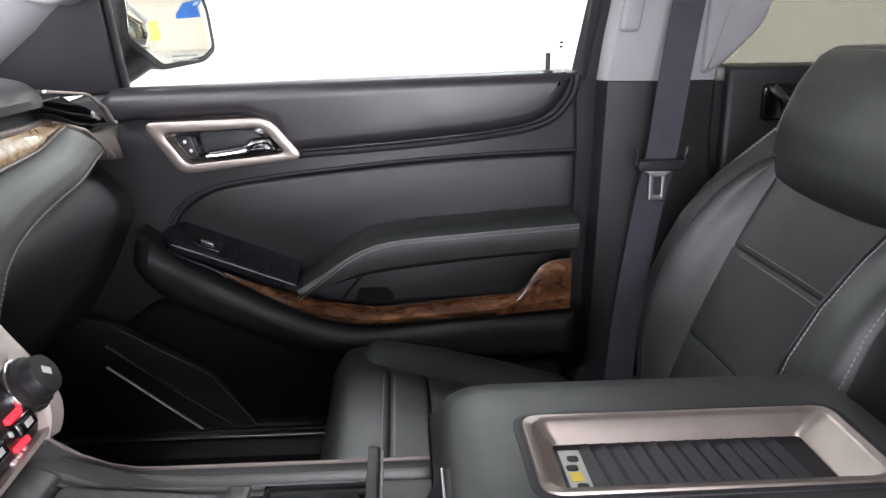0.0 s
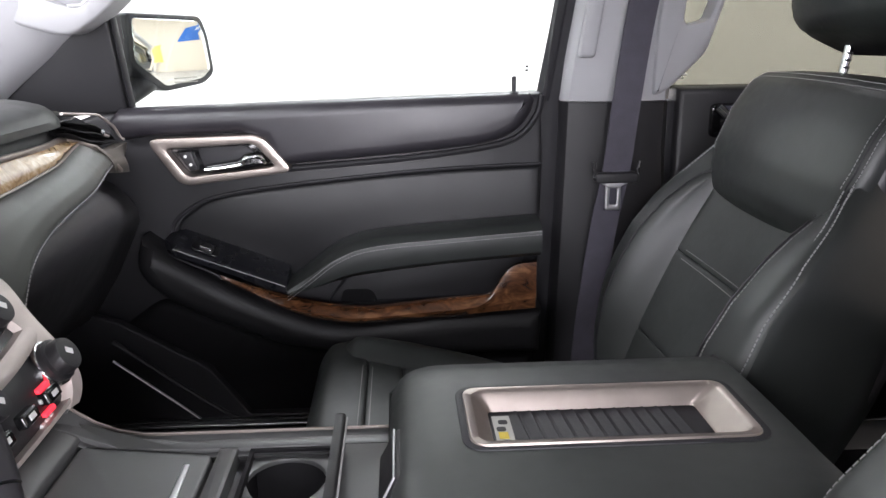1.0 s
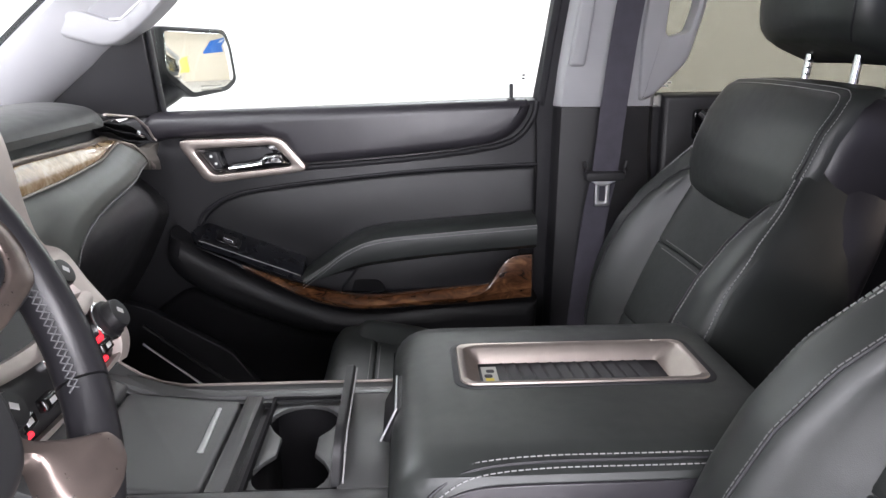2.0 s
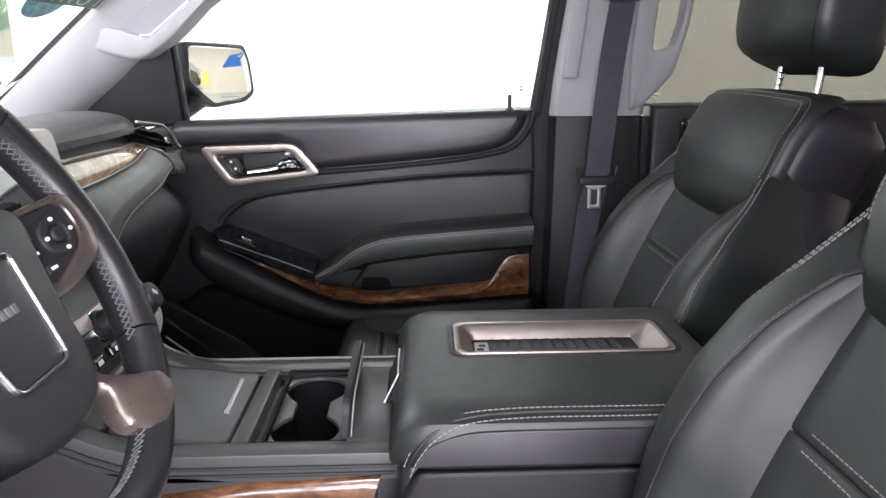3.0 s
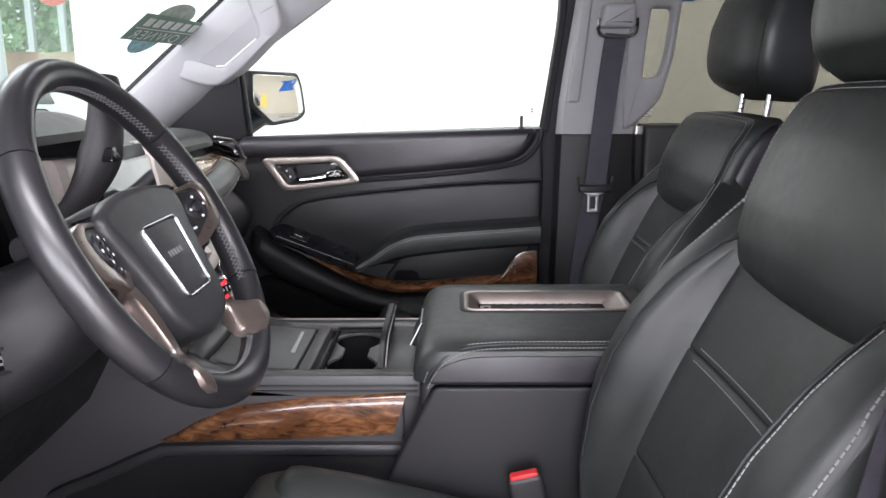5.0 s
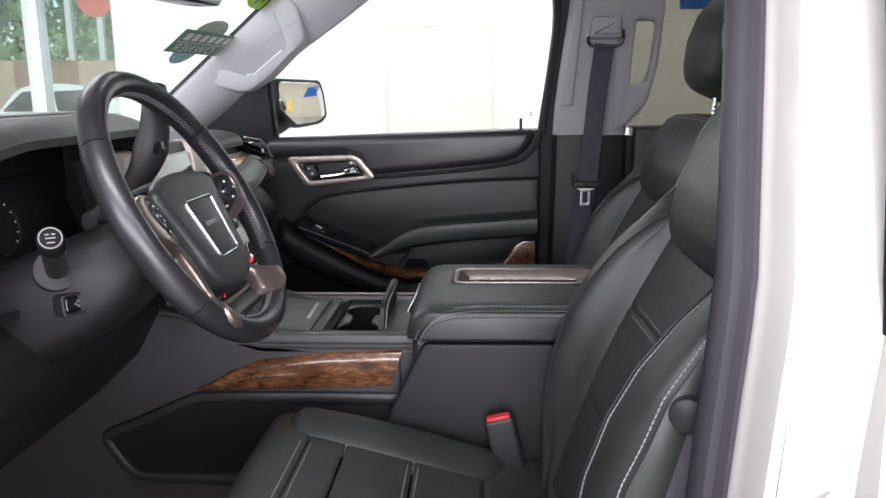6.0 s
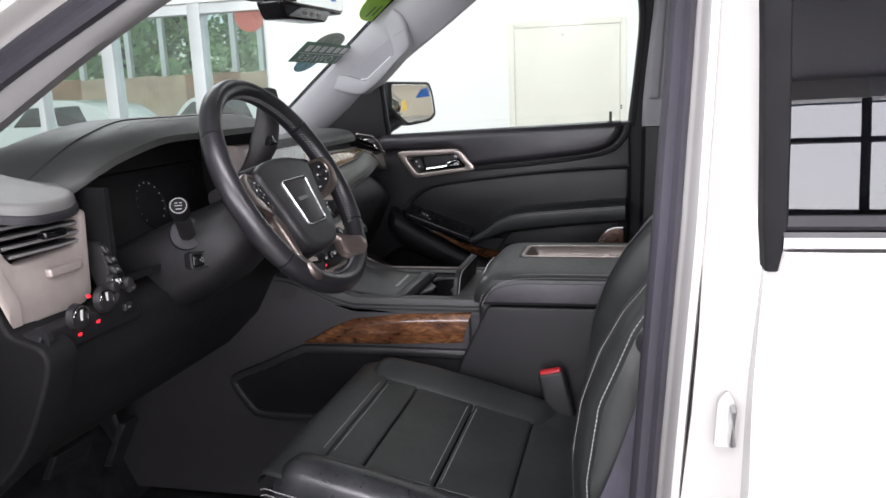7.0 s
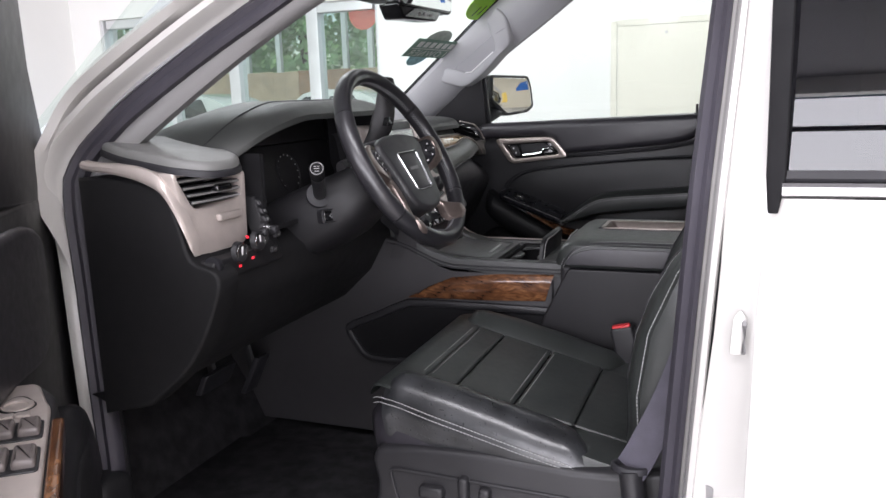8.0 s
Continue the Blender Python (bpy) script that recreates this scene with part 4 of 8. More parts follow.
slab(bm, [(0.60, 1.28), (1.56, 1.29), (1.56, 1.70), (0.63, 1.71)], 0, 0.004, lambda u, v, w: Vector((u, side_y(v, YB + 0.05) - w, v)), 0.001)
ob = part("window_glass", bm, clear_glass("rear_window_glass", (0.385, 0.385, 0.345)), rd, "lightly tinted rear side window")
bm = bmesh.new()
for i in range(5):
    slab(bm, rect(0.632, 0.632 + 0.022 + 0.006 * (i % 2), 1.300 + i * 0.007, 1.303 + i * 0.007), 0, 0.0006, lambda u, v, w: Vector((u, side_y(v, YB + 0.05) - 0.006 - w, v)), 0.0002)
part("window_label", bm, ICON, rd)

# ---- right roof rail trim and rear quarter ----
bm = bmesh.new()
for sgn in (1, -1):
    b = 0.835 if sgn > 0 else -0.865
    sweep(bm, [(x, side_y(1.72, b) , 1.745 - 0.05 * max(0, -x) * 3) for x in linspace(-0.12, 2.4, 12)], 0.035, 0.04)
part("roof_rail", bm, HEAD, shell)
bm = bmesh.new()
box(bm, 1.56, 2.4, 0.83, 0.9, 0.5, 1.72, 0.01)
box(bm, 1.56, 2.4, -0.93, -0.87, 0.5, 1.72, 0.01)
part("quarter_panel", bm, PEARL, shell)

# ---- outside mirror ----
mr = thing("side_mirror", "black outside mirror showing the bright showroom", "side mirror", (-0.36, 0.98, 1.30))
M0 = Vector((-0.335, 0.955, 1.355))
mN = Vector((0.85, -0.527, 0.0)).normalized()
mU = Vector((0.527, 0.85, 0)).normalized()
mV = mN.cross(mU) * 1.0
if mV.z < 0:
    mV = -mV
mp = lambda u, v, w: M0 + mU * u + mV * v + mN * w
mo = rounded([(-0.108, 0.076), (-0.109, -0.018), (-0.036, -0.072), (0.072, -0.062), (0.103, -0.042), (0.092, 0.034), (0.076, 0.071)], 0.014)
mg = rounded([(-0.098, 0.066), (-0.099, -0.013), (-0.031, -0.061), (0.064, -0.051), (0.090, -0.034), (0.080, 0.032), (0.066, 0.061)], 0.010)
bm = bmesh.new()
slab(bm, mo, -0.09, 0.005, mp, 0.004)
part("housing", bm, PLASTIC, mr)
bm = bmesh.new()
slab(bm, mg, 0.004, 0.0065, mp, 0.0005)
part("mirror_glass", bm, MIRROR, mr)
bm = bmesh.new()
sweep(bm, catmull([(-0.425, 0.86, 1.272), (-0.41, 0.89, 1.282), (-0.39, 0.915, 1.297), (-0.37, 0.94, 1.315)], 4), 0.028, 0.021, sides=20)
part("mirror_arm", bm, PLASTIC, mr)
bm = bmesh.new()
for i in range(2):
    slab(bm, rect(-0.01, 0.05, -0.058 + 0.008 * i + 0.001, -0.055 + 0.008 * i), 0.0076, 0.0079, mp, 0.0001)
part("warning_text", bm, mat("etched_print", (0.35, 0.33, 0.30), 0.6), mr)


# ---- handle on the windshield pillar ----
ah = thing("pillar_assist_handle", "light grey assist handle on the windshield pillar", "grab handle", (-0.40, 0.74, 1.45))
hp = lambda u, v, w: Vector((u, 0.752 - 0.30 * (v - 1.39) - w, v))
outer_e = catmull([(-0.555, 1.419), (-0.498, 1.403), (-0.437, 1.392), (-0.391, 1.414), (-0.349, 1.444), (-0.300, 1.487), (-0.264, 1.518), (-0.257, 1.548), (-0.268, 1.605), (-0.296, 1.634)], 4)
inner_e = catmull([(-0.528, 1.446), (-0.483, 1.454), (-0.428, 1.438), (-0.403, 1.438), (-0.362, 1.468), (-0.322, 1.497), (-0.312, 1.511), (-0.317, 1.540), (-0.326, 1.566), (-0.336, 1.592)], 4)
bm = bmesh.new()
rings = []
for a, b in zip(outer_e, inner_e):
    sink = 0.018 * smooth(-0.45, -0.555, a.x) + 0.012 * smooth(1.58, 1.64, a.y)
    rings.append([hp(lerp(a.x, b.x, f), lerp(a.y, b.y, f), w - sink) for f, w in ((0.0, -0.035), (0.0, 0.034), (0.05, 0.039), (0.15, 0.042), (0.85, 0.042), (0.95, 0.040), (1.0, 0.036), (1.0, -0.035))])
loft(bm, rings)
part("grip", bm, GREY, ah)
# darker grey puts the shade of the grip into the recess colour
bm = bmesh.new()
low_e = lambda k: (interp(k, [0, 0.4, 1], [-0.528, -0.408, -0.298]), interp(k, [0, 0.4, 1], [1.438, 1.426, 1.508]))
top_e = lambda k: (interp(k, [0, 0.4, 1], [-0.515, -0.450, -0.300]), interp(k, [0, 0.4, 1], [1.475, 1.527, 1.632]))
sheet_solid(bm, lambda k, f: hp(lerp(low_e(k)[0], top_e(k)[0], f), lerp(low_e(k)[1], top_e(k)[1], f), lerp(0.024, 0.010, f ** 1.5) - 0.008 * smooth(0.3, 0.0, k)), linspace(0, 1, 16), linspace(0, 1, 8), (0, 0.05, 0))
part("recess", bm, GREYD, ah, "finger recess with the shade of the grip in its grey")
# white bead painted in for window light caught by the grip
bm = bmesh.new()
sweep(bm, [hp(u, v, 0.0385) for u, v in ((-0.425, 1.4375), (-0.404, 1.4385), (-0.362, 1.4695), (-0.321, 1.4995))], 0.0022)
part("edge_highlight", bm, ICON, ah, "painted window highlight along the inner edge of the grip")
bm = bmesh.new()
sweep(bm, [hp(-0.303, 1.555, 0.0422), hp(-0.268, 1.572, 0.0422)], 0.0010, sides=5)
part("end_cover_joint", bm, GREYD, ah)

# ---- dashboard ----
dash = thing("dashboard", "black soft-touch dashboard with wood and metal trim", "dashboard", (-0.6, CY, 0.95))


def hood(y):
    """How far a place lies under the instrument hood."""
    return smooth(-0.76, -0.46, y) * smooth(0.02, -0.12, y)


def dash_top(y, s):
    """Upper pad from the windshield (s=0) to its lip (s=1)."""
    h = hood(y)
    end = smooth(0.60, 0.80, y)
    endl = smooth(-0.58, -0.78, y)
    xs = [-1.04, -0.80, -0.62, -0.50, lerp(-0.42, -0.40, h), lerp(-0.395, -0.345, h) - 0.03 * end]
    zs = [1.17, 1.25, lerp(1.285, 1.33, h), lerp(1.298, 1.362, h), lerp(1.292, 1.358, h), lerp(1.272, 1.335, h)]
    prof = catmull(list(zip(xs, zs)), 5)
    ks = linspace(0, 1, len(prof))
    x, z = interp(s, ks, [p.x for p in prof]), interp(s, ks, [p.y for p in prof])
    x -= 0.13 * smooth(0.53, 0.70, y) * s
    return Vector((x - 0.05 * endl * s, y, z - 0.05 * end * s - 0.055 * endl * min(1, s * 2)))


bm = bmesh.new()
sheet_solid(bm, dash_top, linspace(-0.805, 0.79, 60), linspace(0, 1, 26), (0.0, 0, -0.011))
part("top_pad", bm, TOPPAD, dash, "stitched soft black top pad, windshield light in its grey")
bm = bmesh.new()
sweep(bm, [dash_top(y, 0.74) + Vector((0, 0, 0.0006)) for y in linspace(-0.72, -0.06, 40)], 0.0016, 0.0010)
part("hood_seam", bm, RUBBER, dash)
line = [dash_top(y, 0.80) + Vector((0, 0, 0.001)) for y in linspace(-0.52, -0.10, 30)]
part("stitching", stitches(line, r=0.0006), STITCH, dash)
# left speaker pod on the pad
bm = bmesh.new()
pod_o = rounded([(-0.585, -0.785), (-0.50, -0.822), (-0.385, -0.828), (-0.335, -0.80), (-0.335, -0.735), (-0.365, -0.68), (-0.45, -0.635), (-0.56, -0.615), (-0.62, -0.69)], 0.03, 6)
slab(bm, pod_o, 0.008, 0.022, lambda u, v, w: Vector((u, v, 1.266 + w - 0.155 * (u + 0.46))), 0.010, 5)
ep = part("end_pod", bm, PAD, dash, "grey speaker pad at the dashboard end")
bm = bmesh.new()
slab(bm, inset(pod_o, -0.003), 0.0, 0.012, lambda u, v, w: Vector((u, v, 1.263 + w - 0.155 * (u + 0.46))), 0.006, 3)
part("pod_lip", bm, RUBBER, ep, "dark lip under the pad")

# passenger fascia
def fascia(y, rows, s):
    end = smooth(0.58, 0.80, y)
    ks = linspace(0, 1, len(rows))
    x = interp(s, ks, [r[0] for r in rows])
    z = interp(s, ks, [r[1] for r in rows])
    return Vector((x - 0.03 * end, y, z - 0.035 * end))


def fascia_part(name, rows, y0, y1, material, label="", n=24, thick=(-0.02, 0, 0)):
    bm = bmesh.new()
    sheet_solid(bm, lambda u, v: fascia(u, rows, v), linspace(y0, y1, n), linspace(0, 1, 9), thick)
    return part(name, bm, material, dash, label)


fascia_part("vent_slot", [(-0.43, 1.28), (-0.418, 1.238)], 0.115, 0.70, MATTE, "dark slot under the pad")


def wood_low(y):
    return interp(y, [0.115, 0.33, 0.46, 0.61], [1.203, 1.207, 1.215, 1.229])


def wood_face(y, s):
    """Tapering wood strip from its top edge (s=0) to its bottom edge (s=1)."""
    z = lerp(interp(y, [0.115, 0.27, 0.58, 0.61], [1.244, 1.243, 1.237, 1.232]), wood_low(y), s)
    return Vector((-0.398 + 0.018 * math.sin(s * math.pi * 0.6) - 0.020 * smooth(0.45, 0.61, y), y, z))


bm = bmesh.new()
sheet_solid(bm, wood_face, linspace(0.115, 0.608, 22), linspace(0, 1, 9), (-0.012, 0, 0))
part("wood_trim", bm, BURL_DASH, dash, "glossy wood trim paled by a painted reflection")
bm = bmesh.new()
sweep(bm, [wood_face(y, 0.0) + Vector((0.002, 0, 0.001)) for y in linspace(0.115, 0.60, 16)] + [Vector((-0.382, 0.628, 1.217)), Vector((-0.374, 0.660, 1.196)), Vector((-0.368, 0.688, 1.170))], 0.0036, 0.0046)
part("metal_line", bm, SATIN, dash, "thin satin metal line")
bm = bmesh.new()
sweep(bm, [wood_face(y, 1.0) + Vector((0.003, 0, -0.001)) for y in linspace(0.115, 0.60, 16)], 0.0018)
part("metal_line", bm, SATIN, dash)


def pad_low(y):
    """Height of the stitched lower edge of the leather panel, falling steeply towards the stack."""
    return interp(y, [0.11, 0.235, 0.262, 0.285, 0.315, 0.36, 0.42, 0.50, 0.61, 0.68], [1.00, 1.02, 1.065, 1.100, 1.122, 1.138, 1.149, 1.159, 1.171, 1.178])


def pad_face(y, v):
    """Leather panel from under the wood (v=0) to its stitched edge (v=1)."""
    q = lerp(0.11, lerp(0.612, 0.678, v), (y - 0.11) / 0.568)
    z = lerp(wood_low(min(q, 0.61)) - 0.002, pad_low(q), v)
    x = interp(v, [0.0, 0.08, 0.25, 0.5, 0.75, 0.92, 1.0], [-0.388, -0.376, -0.362, -0.350, -0.346, -0.350, -0.362])
    return Vector((x - 0.026 * smooth(0.48, 0.70, q), q, z))


bm = bmesh.new()
sheet_solid(bm, pad_face, linspace(0.11, 0.678, 44), linspace(0, 1, 18), (-0.03, 0, 0))
part("leather_panel", bm, TAUPE, dash, "dark grey-green leather dashboard panel")
for dv in (0.85, 0.95):
    line = [pad_face(y, dv) + Vector((0.0014, 0, 0)) for y in linspace(0.24, 0.672, 36)]
    part("stitching", stitches(line, r=0.0009), STITCH, dash)
bm = bmesh.new()
sweep(bm, [pad_face(y, 0.90) + Vector((0.0004, 0, 0)) for y in linspace(0.24, 0.672, 36)], 0.0018, sides=5)
part("panel_seam", bm, RUBBER, dash)
bm = bmesh.new()
sweep(bm, [(-0.400, y, 1.262 + 0.006 * smooth(0.3, 0.6, y)) for y in linspace(0.115, 0.60, 12)], 0.0016)
part("slot_line", bm, CHROME, dash, "thin bright line in the vent slot")
fascia_part("glove_box", [(-0.400, 1.165), (-0.368, 1.136), (-0.352, 1.108), (-0.356, 1.080), (-0.385, 1.03), (-0.43, 0.93), (-0.53, 0.85), (-0.75, 0.80)], 0.10, 0.80, DASH, "black glove box door", thick=(-0.02, 0, 0.01))


vt = thing("air_vent", "dashboard air vent with dark slats and a bright curved rim", "air vent", (-0.39, 0.67, 1.24))


def vent_face(k, f, w=0.0):
    """Face of the end vent from its upper rim (f=0) down to the satin line (f=1)."""
    y = lerp(interp(k, [0, 0.5, 0.8, 1], [0.535, 0.672, 0.738, 0.765]), interp(k, [0, 0.3, 0.65, 1], [0.570, 0.640, 0.700, 0.766]), f)
    z = lerp(interp(k, [0, 0.5, 0.8, 1], [1.280, 1.264, 1.238, 1.216]), interp(k, [0, 0.3, 0.65, 1], [1.240, 1.213, 1.205, 1.208]), f)
    return Vector((-0.392 + w + 0.012 * f, y, z))


bm = bmesh.new()
sheet_solid(bm, lambda k, f: vent_face(k, f, -0.034), linspace(0, 1, 12), linspace(0, 1, 5), (-0.01, 0, 0))
part("well", bm, FLATB, vt)
for f in (0.24, 0.50, 0.76):
    bm = bmesh.new()
    loft(bm, [[vent_face(k, f + a, w) for a, w in ((-0.04, -0.033), (-0.03, -0.012), (0.02, -0.010), (0.05, -0.013), (0.04, -0.033))] for k in linspace(0.02, 0.97, 10)])
    part("slat", bm, FLATB, vt)
bm = bmesh.new()
sweep(bm, [vent_face(k, 0.50, 0.001) for k in (0.50, 0.56, 0.62)], 0.0035, 0.0050)
part("thumb_tab", bm, CHROME, vt, "chrome thumb tab")
bm = bmesh.new()
sweep(bm, [vent_face(k, -0.03, 0.003) for k in linspace(0.0, 1.0, 20)] + [vent_face(1.0, 0.5, 0.003)], 0.0030, 0.0022)
part("rim", bm, SATINP, vt, "bright curved vent rim")
bm = bmesh.new()
sheet_solid(bm, lambda k, f: vent_face(lerp(0.22, 1.0, k), 1.0, 0.0).lerp(Vector((-0.372 - 0.05 * smooth(0.5, 1, k), lerp(0.676, 0.800, k), lerp(1.168, 1.150, k))), f) + Vector((0.008 * math.sin(math.pi * f), 0, 0)), linspace(0, 1, 12), linspace(0, 1, 8), (-0.02, 0, 0))
part("end_trim", bm, ENDTRIM, dash, "satin taupe trim at the dashboard end")

# driver's end vent and bezel
BX = -0.388
bez = lambda u, v, w: Vector((BX + w - 0.10 * (v - 1.2) - 0.08 * max(0, -0.72 - u), u, v))
lv = thing("driver_vent", "air vent in a satin champagne metal bezel", "air vent", (BX, -0.72, 1.2))
out = rounded([(-0.832, 1.256), (-0.824, 1.205), (-0.818, 1.124), (-0.808, 1.112), (-0.688, 1.114), (-0.671, 1.124), (-0.648, 1.242), (-0.71, 1.254)], 0.010)
inn = rounded([(-0.822, 1.246), (-0.800, 1.200), (-0.792, 1.192), (-0.782, 1.190), (-0.684, 1.196), (-0.670, 1.204), (-0.660, 1.238), (-0.70, 1.244)], 0.007)
bm = bmesh.new()
frame_ring(bm, out, inn, -0.03, 0.012, bez, 0.005)
part("bezel", bm, SATINP, lv, "satin champagne metal bezel")
bm = bmesh.new()
slab(bm, inn, -0.05, -0.03, bez, 0.002)
part("well", bm, GLOSS, lv)
for i in range(4):
    v = 1.200 + i * 0.0125
    ul = lerp(-0.795, -0.818, i / 3)
    bm = bmesh.new()
    loft(bm, [[bez(u, v + a, b) for a, b in ((0.003, -0.03), (0.0045, 0.004), (0.001, 0.007), (-0.0025, 0.004), (-0.001, -0.03))] for u in (ul, -0.72, -0.667)])
    slt = part("slat", bm, PLASTIC, lv)
    bm = bmesh.new()
    sweep(bm, [bez(u, v + 0.001, 0.0075) for u in (ul + 0.002, -0.72, -0.669)], 0.0022)
    part("slat_edge", bm, TRIMGREY, slt, "bright slat edge")
bm = bmesh.new()
slab(bm, rect(-0.74, -0.70, 1.214, 1.226, 0.004), 0.004, 0.018, bez, 0.004)
part("thumb_tab", bm, GLOSS, lv)
bm = bmesh.new()
slab(bm, rounded([(-0.748, 1.164), (-0.690, 1.164), (-0.684, 1.177), (-0.748, 1.177)], 0.004), 0.012, 0.020, bez, 0.004)
part("vent_wheel", bm, SATINP, lv, "satin vent wheel")
# metal strip running round the end to the pillar
bm = bmesh.new()
rings = []
for p in catmull([(-0.588, -0.818, 1.266), (-0.560, -0.829, 1.264), (-0.50, -0.833, 1.260), (-0.452, -0.834, 1.252), (-0.415, -0.834, 1.236), (-0.393, -0.832, 1.205), (-0.378, -0.826, 1.165), (-0.370, -0.818, 1.130)], 5):
    wd = 0.6 + 0.5 * smooth(-0.55, -0.40, p.x)
    rings.append([p + Vector((0, a, b * wd)) for a, b in ((0.014, 0.013), (-0.001, 0.012), (-0.006, 0.004), (-0.006, -0.006), (-0.002, -0.012), (0.014, -0.012))])
loft(bm, rings)
part("bezel_wing", bm, SATINP, lv)
# end cap facing the door, in the same shade-darkened black
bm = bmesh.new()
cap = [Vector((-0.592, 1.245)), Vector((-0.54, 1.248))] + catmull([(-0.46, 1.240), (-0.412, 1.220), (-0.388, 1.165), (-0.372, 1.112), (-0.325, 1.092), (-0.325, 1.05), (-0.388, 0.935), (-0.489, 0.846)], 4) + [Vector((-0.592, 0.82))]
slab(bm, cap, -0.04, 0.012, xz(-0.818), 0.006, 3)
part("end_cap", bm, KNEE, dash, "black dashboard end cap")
# knee bolster under the wheel, the shade on its downward face in the colour
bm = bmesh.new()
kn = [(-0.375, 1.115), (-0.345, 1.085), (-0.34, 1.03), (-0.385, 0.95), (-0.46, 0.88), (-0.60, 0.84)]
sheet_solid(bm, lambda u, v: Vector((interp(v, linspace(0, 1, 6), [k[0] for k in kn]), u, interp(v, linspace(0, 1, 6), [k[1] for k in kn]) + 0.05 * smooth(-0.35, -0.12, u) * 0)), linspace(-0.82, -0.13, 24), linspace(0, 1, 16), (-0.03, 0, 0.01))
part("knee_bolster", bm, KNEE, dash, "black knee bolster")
# light switches
ls = thing("light_switch_panel", "black headlamp switch panel with red-lit dials", "switch panel", (-0.34, -0.68, 1.11))
lp = lambda u, v, w: Vector((-0.338 + w + 0.12 * (v - 1.1) - 0.75 * max(0.0, v - 1.130), u, v))
bm = bmesh.new()
slab(bm, rounded([(-0.820, 1.108), (-0.812, 1.072), (-0.61, 1.072), (-0.622, 1.190), (-0.643, 1.195), (-0.664, 1.108)], 0.012), -0.03, 0.002, lp, 0.003)
part("panel", bm, MATTE, ls)
for (cy, cz, r) in ((-0.750, 1.112, 0.0190), (-0.696, 1.122, 0.0190), (-0.664, 1.142, 0.010)):
    bm = bmesh.new()
    disc(bm, lp(cy, cz, 0.0), (1, 0, 0.1), r, 0.009, 24, 0.003, r * 0.92)
    k = part("dial", bm, PLASTIC, ls)
    bm = bmesh.new()
    frame_ring(bm, oval(cy, cz, r * 0.85, r * 0.85), oval(cy, cz, r * 0.66, r * 0.66), 0.0084, 0.0102, lp, 0.0005)
    part("dial_ring", bm, CHROME, k)
    bm = bmesh.new()
    slab(bm, rect(cy - 0.002, cy + 0.002, cz - r * 0.5, cz + r * 0.55), 0.0088, 0.0100, lp, 0.0004)
    part("dial_mark", bm, ICON, k)
for (cy, cz) in ((-0.723, 1.134), (-0.708, 1.094), (-0.745, 1.087)):
    bm = bmesh.new()
    slab(bm, rect(cy - 0.0035, cy + 0.0035, cz - 0.0022, cz + 0.0022, 0.001), 0.002, 0.0032, lp, 0.0005)
    part("red_lamp", bm, RED, ls)
for i, (cy, cz) in enumerate(((-0.646, 1.154), (-0.642, 1.168), (-0.638, 1.182), (-0.636, 1.124), (-0.646, 1.098), (-0.806, 1.098))):
    bm = bmesh.new()
    slab(bm, rect(cy - 0.008, cy + 0.008, cz - 0.006, cz + 0.006, 0.003), 0.0, 0.008, lp, 0.003)
    b = part("button", bm, PLASTIC, ls)
    bm = bmesh.new()
    slab(bm, rect(cy - 0.003, cy + 0.003, cz - 0.0018, cz + 0.0018), 0.008, 0.0086, lp, 0.0002)
    part("mark", bm, DIM, b)

for cy, cz in ((-0.676, 1.134), (-0.646, 1.133)):
    bm = bmesh.new()
    disc(bm, lp(cy, cz, 0.0), (1, 0, 0.1), 0.0085, 0.014, 16, 0.004)
    part("push_knob", bm, PLASTIC, ls, "small black push knob")
bm = bmesh.new()
disc(bm, lp(-0.808, 1.100, -0.004) + Vector((0, -0.006, 0)), (0, 1, 0), 0.016, 0.010, 24, 0.002)
part("thumb_wheel", bm, RUBBER, ls)
# instrument cluster
ic = thing("instrument_cluster", "unlit black instrument cluster with a dotted gauge", "instrument cluster", (-0.47, -0.40, 1.2))
gp = lambda u, v, w: Vector((-0.475 + w - 0.25 * (v - 1.2), u, v))
bm = bmesh.new()
slab(bm, rect(-0.62, -0.14, 1.08, 1.27, 0.02), -0.02, 0.0, gp, 0.003)
slab(bm, rect(-0.50, -0.14, 1.271, 1.325, 0.0), -0.02, 0.0, gp, 0.003)
part("backing", bm, MATTE, ic)
for cy, cz, r in ((-0.354, 1.208, 0.044),):
    bm = bmesh.new()
    frame_ring(bm, oval(cy, cz, r, r, 32), oval(cy, cz, r * 0.94, r * 0.94, 32), 0.0, 0.004, gp, 0.001)
    g = part("gauge_ring", bm, MATTE, ic)
    bm = bmesh.new()
    for k in range(13):
        a = math.radians(225 - 270 * k / 12)
        c, s = math.cos(a), math.sin(a)
        q = [(cy + c * rr - s * t, cz + s * rr + c * t) for rr, t in ((r * 0.84, -0.0010), (r * 0.9, -0.0010), (r * 0.9, 0.0010), (r * 0.84, 0.0010))]
        slab(bm, q, 0.0, 0.001, gp, 0.0002)
    part("gauge_ticks", bm, ICON, g)
# cluster side walls
bm = bmesh.new()
sheet_solid(bm, lambda u, v: Vector((lerp(-0.48, -0.352, v), lerp(-0.60, -0.632, v), u)), linspace(1.06, 1.27, 6), linspace(0, 1, 6), (0, -0.01, 0))
sheet_solid(bm, lambda u, v: Vector((lerp(-0.48, -0.352, v), lerp(-0.16, -0.13, v), u)), linspace(1.06, 1.33, 6), linspace(0, 1, 6), (0, 0.01, 0))
